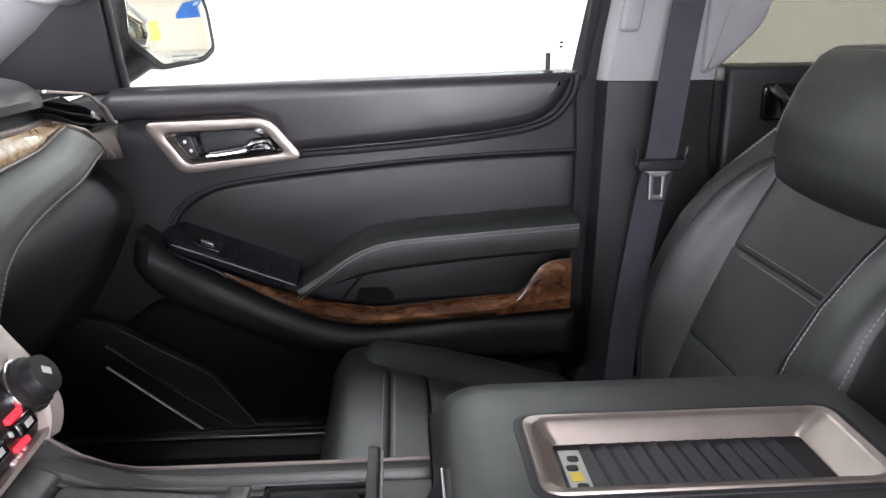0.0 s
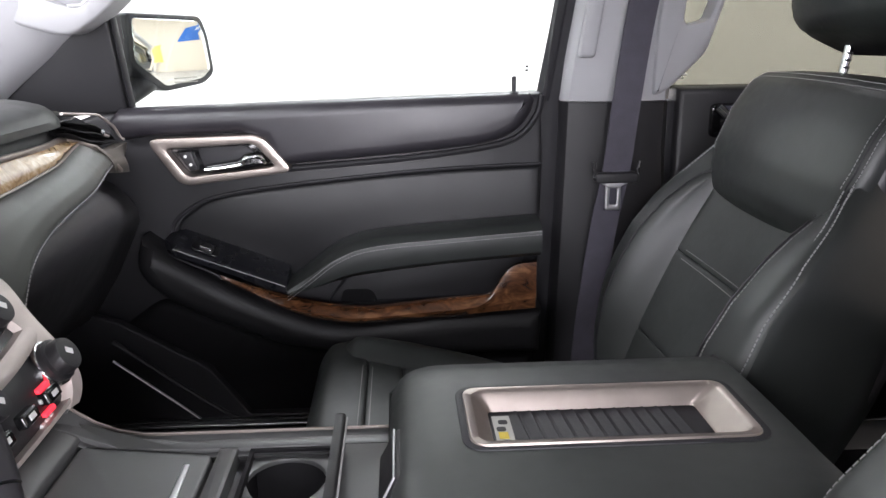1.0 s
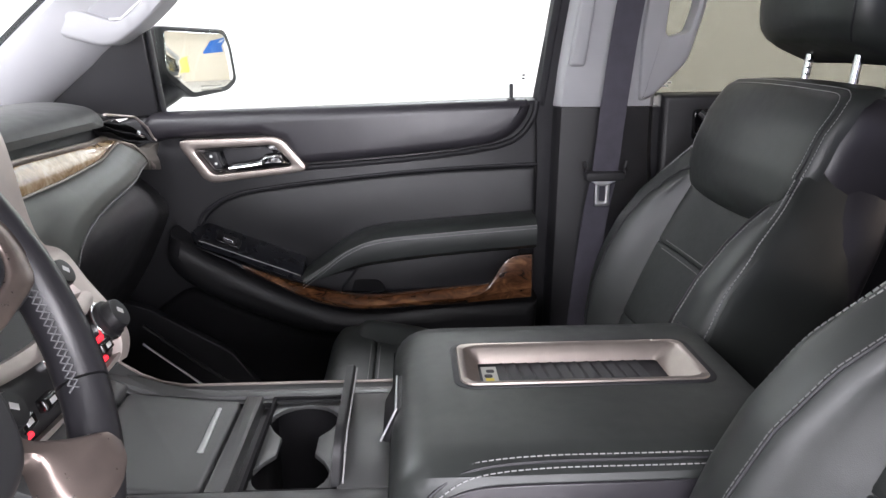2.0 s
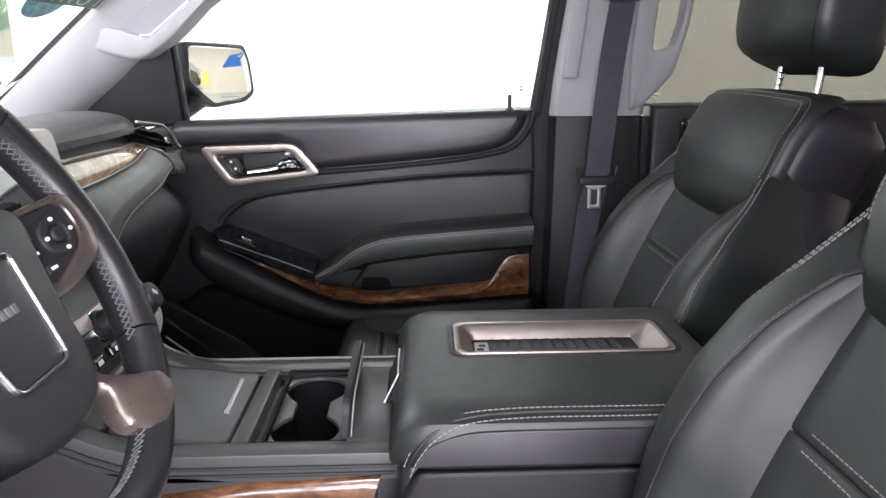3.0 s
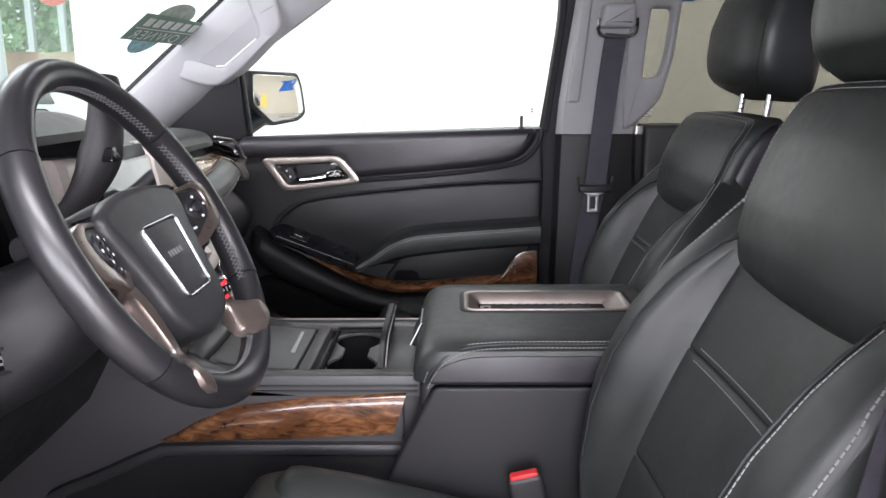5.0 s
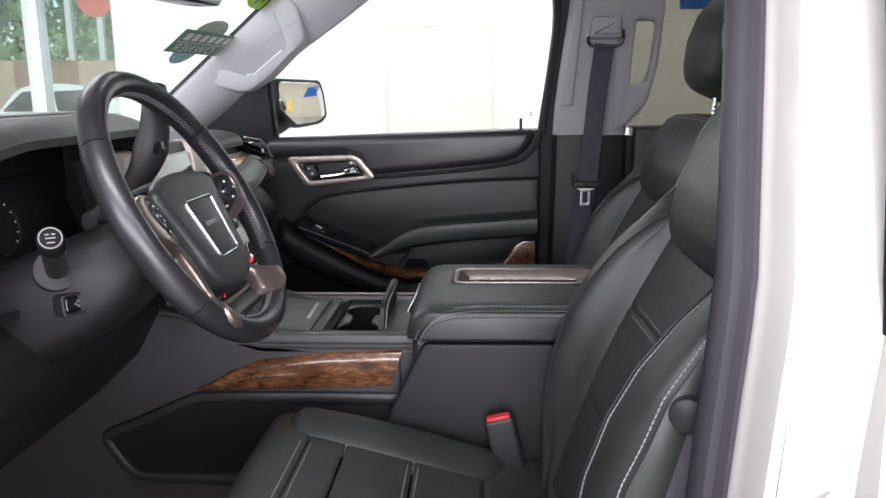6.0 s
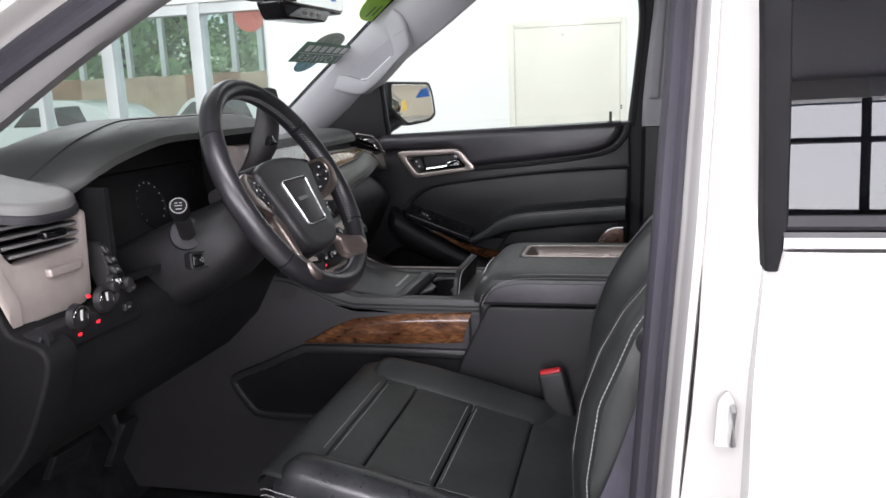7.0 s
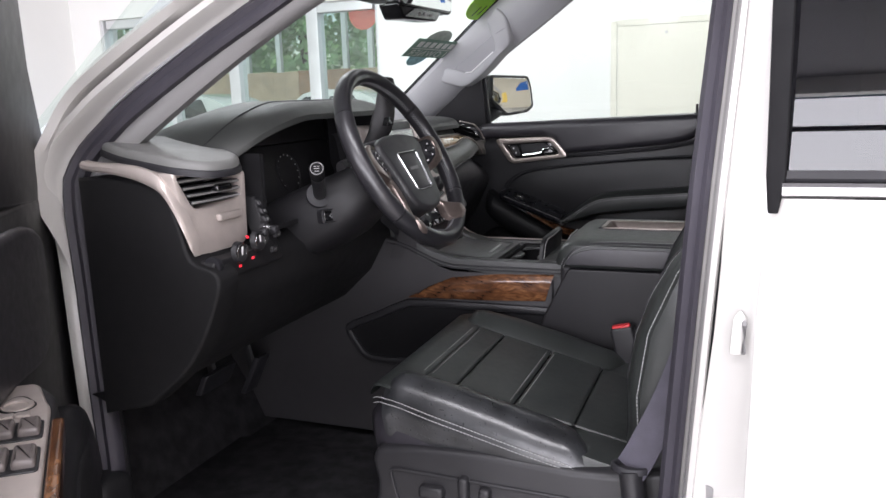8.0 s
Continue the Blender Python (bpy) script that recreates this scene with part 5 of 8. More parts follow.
sheet_solid(bm, lambda u, v: Vector((lerp(-0.48, -0.352, v), u, lerp(1.10, 1.135, v))), linspace(-0.63, -0.13, 8), linspace(0, 1, 4), (0, 0, -0.01))
part("cluster_surround", bm, FLATB, dash)

# ---- centre stack ----
cs = thing("centre_stack", "centre console stack with touch screen, dials and red-lit buttons", "control panel", (-0.33, CY, 1.1))
prof = [(-0.385, 1.300), (-0.372, 1.285), (-0.350, 1.170), (-0.318, 1.150), (-0.290, 1.120), (-0.252, 1.075), (-0.245, 1.040), (-0.262, 1.000), (-0.275, 0.975)]

stack_prof = catmull(prof, 5)


def stack(u, s, w=0.0):
    ks = linspace(0, 1, len(stack_prof))
    x, z = interp(s, ks, [p.x for p in stack_prof]), interp(s, ks, [p.y for p in stack_prof])
    return Vector((x + w, CY + u, z + w * 0.25))


bm = bmesh.new()
sheet_solid(bm, lambda u, v: stack(max(u, lerp(-0.145, -0.108, smooth(0.55, 0.72, v))), v), linspace(-0.145, 0.145, 13), linspace(0, 1, 33), (-0.08, 0, -0.02))
part("stack_body", bm, PLASTIC, cs)
for sgn in (-1, 1):
    bm = bmesh.new()
    rings = []
    for s in linspace(0.02, 0.80 if sgn > 0 else 0.66, 40):
        wide = 1 - smooth(0.30, 0.64, s)
        p = stack(sgn * (0.140 + 0.028 * wide), s)
        rings.append([p + Vector((a, sgn * b, 0)) for a, b in ((0.0, -0.014 - 0.034 * wide), (0.010, -0.010 - 0.034 * wide), (0.014, 0.004), (0.006, 0.014), (-0.03, 0.016), (-0.03, -0.012))])
    loft(bm, rings)
    part("side_trim", bm, SATINP, cs, "satin metal side trim")
    bm = bmesh.new()
    rings = []
    for s in linspace(0.80 if sgn > 0 else 0.66, 0.97, 12):
        p = stack(0.138 if sgn > 0 else -0.113, s)
        rings.append([p + Vector((a, sgn * b, 0)) for a, b in ((0.0, -0.014), (0.009, -0.010), (0.010, 0.004), (0.002, 0.013), (-0.06, 0.015), (-0.06, -0.012))])
    loft(bm, rings)
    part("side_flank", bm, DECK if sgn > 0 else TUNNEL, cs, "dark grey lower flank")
sp = lambda u, v, w: Vector((-0.372 + (1.285 - v) * 0.19 + w, CY + u, v))
bm = bmesh.new()
slab(bm, rect(-0.118, 0.118, 1.172, 1.282, 0.008), 0.0, 0.008, sp, 0.004)
part("touch_screen", bm, SCREEN, cs, "dark glossy touch screen")
for row, (s0, n) in enumerate(((0.40, 5), (0.69, 5), (0.86, 6))):
    for i in range(n):
        u = -0.095 + 0.19 * i / (n - 1)
        c = stack(u, s0)
        bl = lambda a, b, w, c=c: c + Vector((w + 0.35 * b * -1, a, b * 0.94 + w * 0.3))
        bm = bmesh.new()
        slab(bm, rect(-0.014, 0.014, -0.007, 0.007, 0.003), 0.0, 0.009, bl, 0.003)
        b = part("button", bm, GLOSS if row else PLASTIC, cs)
        bm = bmesh.new()
        slab(bm, rect(-0.0055, 0.0055, -0.0026, 0.0026), 0.009, 0.0096, bl, 0.0002)
        part("mark", bm, ICON, b)
for sgn in (1, -1):
    for s0 in (0.655, 0.745):
        bm = bmesh.new()
        slab(bm, rect(-0.011, 0.011, -0.0022, 0.0022, 0.001), 0, 0.004, lambda a, b, w: stack(sgn * 0.092 + a, s0) + Vector((w - 0.3 * b, 0, b)), 0.001)
        part("red_light_bar", bm, RED, cs, "lit red bar")
        for du in (-0.010, 0.0, 0.010):
            bm = bmesh.new()
            slab(bm, rect(-0.0032, 0.0032, -0.0022, 0.0022, 0.0008), 0, 0.003, lambda a, b, w: stack(sgn * 0.092 + a + du, s0 + 0.035) + Vector((w - 0.3 * b, 0, b)), 0.0006)
            part("button_mark", bm, ICON, cs)
# satin arms framing the dials and the lower button field
for s0, s1 in ((0.525, 0.560), (0.765, 0.800)):
    bm = bmesh.new()
    rings = []
    for u in linspace(-0.118, 0.136, 15):
        k = 0.03 * (1 - (u / 0.136) ** 2)
        p, q = stack(u, s0 + k), stack(u, s1 + k)
        rings.append([p, p + Vector((0.008, 0, 0.002)), p.lerp(q, 0.5) + Vector((0.011, 0, 0.003)), q + Vector((0.008, 0, 0.002)), q, p.lerp(q, 0.5) - Vector((0.01, 0, 0))])
    loft(bm, rings)
    part("satin_arm", bm, SATINP, cs, "satin metal arm")
for u, s, r, nm in ((0.108, 0.46, 0.020, "volume"), (-0.108, 0.46, 0.020, "tuning"), (0.126, 0.625, 0.0225, ""), (-0.126, 0.625, 0.0225, ""), (0.0, 0.60, 0.018, "")):
    c = stack(u, s)
    ax = Vector((0.85, 0, 0.52))
    bm = bmesh.new()
    disc(bm, c, ax, r * 1.12, 0.006, 28, 0.002)
    part("dial_base", bm, CHROME, cs)
    bm = bmesh.new()
    n = 36
    q = ax.normalized()
    s1 = q.orthogonal().normalized()
    s2 = q.cross(s1)
    rings = []
    for rad, up in ((r, 0.004), (r * 0.98, 0.011), (r * 0.84, 0.013), (r * 0.80, 0.021), (r * 0.74, 0.0245), (r * 0.5, 0.025)):
        rings.append([c + q * up + (s1 * math.cos(2 * math.pi * i / n) + s2 * math.sin(2 * math.pi * i / n)) * (rad * (1 + (0.025 if i % 2 and rad > r * 0.92 else 0))) for i in range(n)])
    loft(bm, rings)
    k = part("dial", bm, PLASTIC, cs, "black ribbed dial")
    bm = bmesh.new()
    for du, dv in ((0.0, 0.002),):
        cc = c + q * 0.0250 + s1 * dv + s2 * du
        loft(bm, [[cc + s1 * a + s2 * b + q * h for a, b in ((-0.003, -0.005), (0.003, -0.005), (0.003, 0.005), (-0.003, 0.005))] for h in (0, 0.0006)])
    part("mark", bm, ICON, k)

# ---- steering column and wheel ----
WC = Vector((-0.167, -0.42, 1.245))
WT = 0.50
wn3 = Vector((math.cos(WT), 0, math.sin(WT)))
wu, wv = Vector((0, 1, 0)), wn3.cross(Vector((0, 1, 0)))
wp = lambda u, v, w: WC + wu * u + wv * v + wn3 * w
col = thing("steering_column", "black steering column shroud with stalks", "steering column", (-0.3, -0.43, 1.15))
bm = bmesh.new()
rings = []
for w, r, dv in ((-0.30, 0.112, -0.012), (-0.24, 0.110, -0.016), (-0.17, 0.102, -0.020), (-0.12, 0.088, -0.018), (-0.080, 0.068, -0.010), (-0.066, 0.052, -0.004)):
    rings.append([wp(r * abs(math.cos(a)) ** 0.65 * (1 if math.cos(a) > 0 else -1), dv + 0.66 * r * abs(math.sin(a)) ** 0.65 * (1 if math.sin(a) > 0 else -1), w) for a in linspace(0, 2 * math.pi, 33)[:-1]])
loft(bm, rings)
part("shroud", bm, BINSIDE, col)
# indicator stalk in its oval opening
s0, s1 = Vector((-0.318, -0.495, 1.172)), Vector((-0.244, -0.628, 1.241))
sd = (s1 - s0).normalized()
bm = bmesh.new()
disc(bm, s0 + sd * 0.012, sd, 0.027, 0.014, 28, 0.004)
part("stalk_collar", bm, RUBBER, col, "black oval stalk opening")
bm = bmesh.new()
sweep(bm, [s0, s0.lerp(s1, 0.5), s1], 0.0125, 0.0125, sides=14)
s = part("indicator_stalk", bm, PLASTIC, col)
bm = bmesh.new()
disc(bm, s1 - sd * 0.028, sd, 0.0140, 0.034, 28, 0.004)
part("stalk_end", bm, FLATB, s)
bm = bmesh.new()
frame_ring(bm, oval(0, 0, 0.0118, 0.0118, 28), oval(0, 0, 0.0105, 0.0105, 28), 0.0, 0.0012, lambda u, v, w: s1 + sd * (0.006 + w) + sd.orthogonal().normalized() * u + sd.cross(sd.orthogonal().normalized()) * v, 0.0004)
part("end_ring", bm, TRIMGREY, s)
e1 = Vector((0.85, 0.5, 0)).normalized()
e2 = sd.cross(e1).normalized()
for k, (a, b, hw) in enumerate(((-0.003, 0.004, 0.002), (0.003, 0.004, 0.002), (0.0, 0.0, 0.005), (0.0, -0.005, 0.004))):
    bm = bmesh.new()
    slab(bm, rect(a - hw, a + hw, b - 0.0007, b + 0.0007), 0.0, 0.0006, lambda u, v, w: s1 + sd * (0.0062 + w) + e1 * u + e2 * v, 0.0002)
    part("mark", bm, TRIMGREY, s)
# gear lever on the right of the column, rising
bm = bmesh.new()
gl = catmull([(-0.320, -0.40, 1.220), (-0.318, -0.340, 1.232), (-0.312, -0.290, 1.252), (-0.300, -0.257, 1.285), (-0.290, -0.242, 1.325), (-0.288, -0.230, 1.370), (-0.290, -0.222, 1.402)], 5)
sweep(bm, gl, 0.019, 0.026, sides=16, taper=lambda k: 0.60 + 0.42 * smooth(0.25, 0.6, k) - 0.14 * smooth(0.90, 1.0, k))
s = part("gear_lever", bm, TUNNEL, col, "black column gear lever")
gb = lambda a, b, w: Vector((-0.2755 + w - 0.1 * b, -0.248 + a + 0.25 * b, 1.311 + b))
bm = bmesh.new()
slab(bm, rect(-0.015, 0.015, -0.009, 0.009, 0.003), -0.010, 0.004, gb, 0.001)
s2 = part("shift_button", bm, GLOSS, s)
for a0, a1, b0, b1 in ((-0.010, -0.003, -0.001, 0.001), (-0.0075, -0.0055, -0.0035, 0.0035), (0.003, 0.005, -0.004, 0.004), (0.008, 0.010, -0.004, 0.004)):
    bm = bmesh.new()
    slab(bm, rect(a0, a1, b0, b1), 0.004, 0.0046, gb, 0.0002)
    part("mark", bm, DIM, s2)
# pedal adjuster switch on the shroud
pn = Vector((0.80, -0.55, 0.12)).normalized()
pu = Vector((0.55, 0.80, 0)).normalized()
pv = pn.cross(pu)
pz = lambda a, b, w: Vector((-0.286, -0.515, 1.140)) + pu * a + pv * b + pn * w
bm = bmesh.new()
frame_ring(bm, rect(-0.021, 0.021, -0.014, 0.014, 0.006), rect(-0.016, 0.016, -0.010, 0.010, 0.004), -0.02, 0.006, pz, 0.002)
s = part("pedal_switch", bm, PLASTIC, col)
bm = bmesh.new()
slab(bm, rect(-0.0155, 0.0155, -0.0095, 0.0095, 0.004), -0.02, 0.0035, pz, 0.002)
part("switch_face", bm, GLOSS, s)
for a, b in ((-0.003, 0.0), (0.003, 0.0), (0.0, 0.003), (0.0, -0.003)):
    bm = bmesh.new()
    slab(bm, rect(a - 0.0015, a + 0.0015, b - 0.0015, b + 0.0015), 0.0035, 0.004, pz, 0.0002)
    part("mark", bm, DIM, s)

wheel = thing("steering_wheel", "black leather steering wheel with satin metal spokes", "steering wheel", WC)
R0 = 0.1805


def rim_piece(a0, a1, n, ru, rv, name, material, label=""):
    bm = bmesh.new()
    rings = []
    for a in linspace(a0, a1, n):
        d = wu * math.cos(a) + wv * math.sin(a)
        rings.append([WC + d * (R0 + ru * math.cos(b)) + wn3 * (rv * math.sin(b)) for b in linspace(0, 2 * math.pi, 17)[:-1]])
    loft(bm, rings)
    return part(name, bm, material, wheel, label)


rad = math.radians
for a0, a1 in ((35, 145), (147, 213), (215, 325), (327, 393)):
    rim_piece(rad(a0 + 0.2), rad(a1 + 1.6), 28, 0.0160 if (a1 - a0) > 90 else 0.0166, 0.0178 if (a1 - a0) > 90 else 0.0184, "rim", RIML, "stitched black leather rim")
# cross stitching on the inside of the rim
for a0, a1 in ((-36, 32), (37, 100), (150, 216), (228, 312)):
    bm = bmesh.new()
    n = int((a1 - a0) * rad(1) * R0 / 0.0062)
    for k in range(n):
        for sg in (1, -1):
            pa, pb = [rad(a0 + (a1 - a0) * (k + e) / n) for e in (0.0, 1.0)]
            pts = []
            for a, b in ((pa, sg * 0.23), (pb, -sg * 0.23)):
                d = wu * math.cos(a) + wv * math.sin(a)
                pts.append(WC + d * (R0 - 0.0169 * math.cos(b)) + wn3 * (0.0182 * math.sin(b) + 0.004))
            sweep(bm, pts, 0.0006, sides=4)
    part("cross_stitching", bm, THREAD, wheel, "grey cross stitching")
# hub
bm = bmesh.new()
half = [(0.062, 0.046), (0.096, 0.029), (0.086, -0.010), (0.076, -0.045), (0.070, -0.080), (0.050, -0.108)]
hub = catmull([(0.0, 0.051)] + half + [(0.0, -0.119)] + [(-u, v) for u, v in half[::-1]], 4, True)[::-1]
slab(bm, hub, -0.050, 0.0085, wp, 0.011, 6)
part("hub", bm, DASH, wheel, "black airbag cover")
bm = bmesh.new()
slab(bm, rounded([(-0.132, 0.031), (0.132, 0.031), (0.124, 0.044), (0.060, 0.049), (-0.060, 0.049), (-0.124, 0.044)], 0.006), -0.045, -0.004, wp, 0.007, 4)
part("hub_shoulder", bm, DASH, wheel, "black shoulder of the airbag cover")
eo = rounded([(-0.047, 0.009), (-0.035, -0.076), (0.035, -0.076), (0.047, 0.009)], 0.009)
ei = rounded([(-0.0435, 0.006), (-0.0325, -0.0725), (0.0325, -0.0725), (0.0435, 0.006)], 0.007)
bm = bmesh.new()
frame_ring(bm, eo, ei, 0.002, 0.0120, wp, 0.002)
part("emblem_frame", bm, CHROME, wheel, "chrome emblem frame")
bm = bmesh.new()
slab(bm, ei, 0.002, 0.0098, wp, 0.002)
em = part("emblem_plate", bm, DASH, wheel)
for k in range(5):
    bm = bmesh.new()
    slab(bm, rounded([(-0.0185 + 0.0078 * k, -0.031), (-0.0125 + 0.0078 * k, -0.031), (-0.0125 + 0.0078 * k, -0.0245), (-0.0185 + 0.0078 * k, -0.0245)], 0.001), 0.0098, 0.0106, wp, 0.0004)
    part("emblem_bar", bm, DIM, em)


def spoke_w(u):
    """Face of the side spokes: low at the hub, rising to the rim."""
    return -0.010 + 0.022 * smooth(0.065, 0.155, abs(u))


pw = lambda u, v, w: wp(u, v - 0.004, w + spoke_w(u))
for sgn in (1, -1):
    mir = lambda pts: [(sgn * p[0], p[1]) for p in pts]
    bm = bmesh.new()
    slab(bm, rounded(mir([(0.060, 0.036), (0.150, 0.037), (0.176, 0.028), (0.178, -0.020), (0.150, -0.028), (0.105, -0.036), (0.070, -0.030)]), 0.012), -0.034, -0.006, pw, 0.008, 3)
    part("side_spoke", bm, PLASTIC, wheel)
    po = rounded(mir([(0.070, 0.0375), (0.150, 0.0375), (0.170, 0.030), (0.173, 0.006), (0.160, -0.018), (0.112, -0.034), (0.086, -0.036), (0.070, -0.008)]), 0.009)
    pi = rounded(mir([(0.074, 0.0315), (0.136, 0.0315), (0.147, 0.026), (0.149, 0.010), (0.140, -0.006), (0.106, -0.022), (0.090, -0.023), (0.077, -0.004)]), 0.007)
    bm = bmesh.new()
    frame_ring(bm, po, pi, -0.014, 0.002, pw, 0.003)
    part("spoke_trim", bm, SPOKE, wheel, "satin metal spoke trim")
    bm = bmesh.new()
    slab(bm, pi, -0.014, 0.0, pw, 0.002)
    pod = part("button_pod", bm, PLASTIC, wheel, "black button pod")
    uc = sgn * 0.124
    bm = bmesh.new()
    frame_ring(bm, oval(uc, 0.008, 0.017, 0.017, 28), oval(uc, 0.008, 0.008, 0.008, 28), -0.002, 0.003, pw, 0.002)
    part("rocker_ring", bm, RUBBER, pod)
    bm = bmesh.new()
    slab(bm, oval(uc, 0.008, 0.0065, 0.0065, 20), -0.002, 0.004, pw, 0.002)
    part("centre_button", bm, RUBBER, pod)
    for a in (0, 90, 180, 270):
        c, s = math.cos(rad(a)), math.sin(rad(a))
        bm = bmesh.new()
        slab(bm, oval(uc + 0.0125 * c, 0.008 + 0.0125 * s, 0.0022, 0.0018, 8), 0.003, 0.0036, pw, 0.0002)
        part("mark", bm, ICON, pod)
    for du, dv in ((0.092, 0.018), (0.096, 0.002), (0.103, -0.013)):
        bm = bmesh.new()
        slab(bm, rect(sgn * du - 0.006, sgn * du + 0.006, dv - 0.0045, dv + 0.0045, 0.002), -0.001, 0.0025, pw, 0.001)
        bt2 = part("pod_button", bm, RUBBER, pod)
        bm = bmesh.new()
        slab(bm, rect(sgn * du - 0.003, sgn * du + 0.003, dv - 0.0013, dv + 0.0013), 0.0025, 0.003, pw, 0.0002)
        part("mark", bm, ICON, bt2)
    # lower spoke: satin blade that runs down and flares over the rim, the wheel being turned a little
    edges = [((0.108, -0.016, -0.008), (0.158, -0.022, 0.006)), ((0.094, -0.026, -0.008), (0.128, -0.034, -0.002)), ((0.088, -0.037, -0.006), (0.107, -0.044, -0.005)), ((0.079, -0.066, -0.006), (0.099, -0.071, -0.006)), ((0.0755, -0.095, -0.008), (0.096, -0.101, -0.006))]
    if sgn < 0:
        edges += [((0.081, -0.114, -0.006), (0.102, -0.113, -0.002)), ((0.090, -0.127, 0.003), (0.118, -0.117, 0.0120)), ((0.101, -0.142, 0.0150), (0.129, -0.125, 0.0180)), ((0.106, -0.153, 0.0170), (0.127, -0.141, 0.0170)), ((0.108, -0.158, 0.0135), (0.117, -0.153, 0.0140))]
    else:
        edges += [((0.076, -0.112, -0.007), (0.101, -0.115, -0.002)), ((0.067, -0.131, -0.004), (0.113, -0.126, 0.0150)), ((0.061, -0.145, 0.003), (0.122, -0.135, 0.0170)), ((0.064, -0.153, 0.011), (0.115, -0.146, 0.0185)), ((0.076, -0.158, 0.0145), (0.100, -0.153, 0.0175))]
    if sgn > 0:
        edges[2:5] = [((0.070, -0.040, -0.020), (0.094, -0.046, -0.016)), ((0.064, -0.066, -0.022), (0.085, -0.072, -0.018)), ((0.064, -0.094, -0.018), (0.086, -0.099, -0.013))]
    ins, outs = catmull([a for a, b in edges], 4), catmull([b for a, b in edges], 4)
    bm = bmesh.new()
    loft(bm, [[wp(sgn * q.x, q.y, q.z + h) for q, h in ((a, -0.014), (a, -0.001), (a.lerp(b, 0.10), 0.0025), (a.lerp(b, 0.35), 0.0035), (a.lerp(b, 0.65), 0.0035), (a.lerp(b, 0.90), 0.0025), (b, -0.001), (b, -0.014))] for a, b in zip(ins, outs)])
    part("lower_spoke", bm, SPOKE, wheel, "satin metal lower spoke")
bm = bmesh.new()
slab(bm, rounded([(-0.05, -0.06), (0.05, -0.06), (0.03, -0.112), (-0.03, -0.112)], 0.02), -0.07, -0.045, wp, 0.01)
part("hub_back", bm, PLASTIC, wheel)

# ---- rear-view mirror ----
rm = thing("rear_view_mirror", "black rear-view mirror hung from the windshield", "rear-view mirror", (-0.25, -0.06, 1.60))
ra = radians(-6)
rU, rN = Vector((-math.sin(ra), math.cos(ra), 0)), Vector((math.cos(ra), math.sin(ra), 0))
RC = Vector((-0.282, 0.010, 1.606))
rp = lambda u, v, w: RC + rU * u + Vector((0, 0, 1)) * v + rN * w
bm = bmesh.new()
slab(bm, rounded([(-0.134, -0.038), (0.134, -0.038), (0.140, 0.03), (0.12, 0.042), (-0.12, 0.042), (-0.140, 0.03)], 0.014), -0.035, 0.006, rp, 0.008)
part("housing", bm, GLOSS, rm)
bm = bmesh.new()
slab(bm, rounded([(-0.126, -0.030), (0.126, -0.030), (0.131, 0.034), (-0.131, 0.034)], 0.010), 0.006, 0.0075, rp, 0.001)
part("mirror_glass", bm, MIRROR, rm)
bm = bmesh.new()
slab(bm, rounded([(-0.150, -0.030), (-0.125, -0.064), (0.045, -0.060), (0.068, -0.036), (0.060, -0.030)], 0.010), -0.045, 0.008, rp, 0.006)
chin = part("chin", bm, GLOSS, rm, "black button bar under the mirror")
for k in range(3):
    bm = bmesh.new()
    slab(bm, oval(-0.05 + 0.03 * k, -0.048, 0.006, 0.004, 12), 0.008, 0.010, rp, 0.001)
    part("button", bm, TRIMGREY, chin)
bm = bmesh.new()
box(bm, -0.40, -0.30, -0.20, -0.04, 1.585, 1.68, 0.02, 3)
part("mount", bm, MATTE, rm, "black sensor cover and mount")

# ---- stickers on the windshield ----
def sticker(name, label, pts, y0, s0, material, lift=0.006):
    t = thing(name, label, "sticker", ws(y0, s0))
    bm = bmesh.new()
    slab(bm, pts, 0, 0.0012, lambda u, v, w: ws(y0 + u, s0 + v) + Vector((0.62, 0, -0.78)) * (lift + w), 0.0003)
    part("film", bm, material, t)
    return t


SY, SS = 0.578, 0.586
out_n = Vector((0.62, 0, -0.78))
sticker("round_sticker", "aqua blue round service sticker behind a green one", oval(0.0, 0.0, 0.055, 0.048, 32), SY - 0.014, SS - 0.046, AQUA, 0.004)
sticker("badge_sticker", "grey oval badge sticker behind a green one, paled for backlight", oval(0.0, 0.0, 0.075, 0.048, 32), SY - 0.005, SS + 0.040, BADGE, 0.004)
st1 = sticker("owner_sticker", "green window sticker, lightened for backlight, with white lettering seen from behind", [Vector(p) for p in ((-0.138, -0.043), (0.138, -0.043), (0.134, 0.043), (-0.140, 0.046))], SY, SS, GREEN, 0.010)
for k in range(6):
    bm = bmesh.new()
    slab(bm, rect(-0.112 + 0.040 * k, -0.086 + 0.040 * k, 0.008, 0.034), 0.0, 0.001, lambda u, v, w: ws(SY + u, SS + v) + out_n * (0.0125 + w), 0.0002)
    part("lettering_bar", bm, PRINT, st1)
bm = bmesh.new()
slab(bm, rect(-0.128, 0.128, -0.0012, 0.0012), 0.0, 0.001, lambda u, v, w: ws(SY + u, SS + v) + out_n * (0.0125 + w), 0.0002)
part("dividing_line", bm, PRINT, st1)


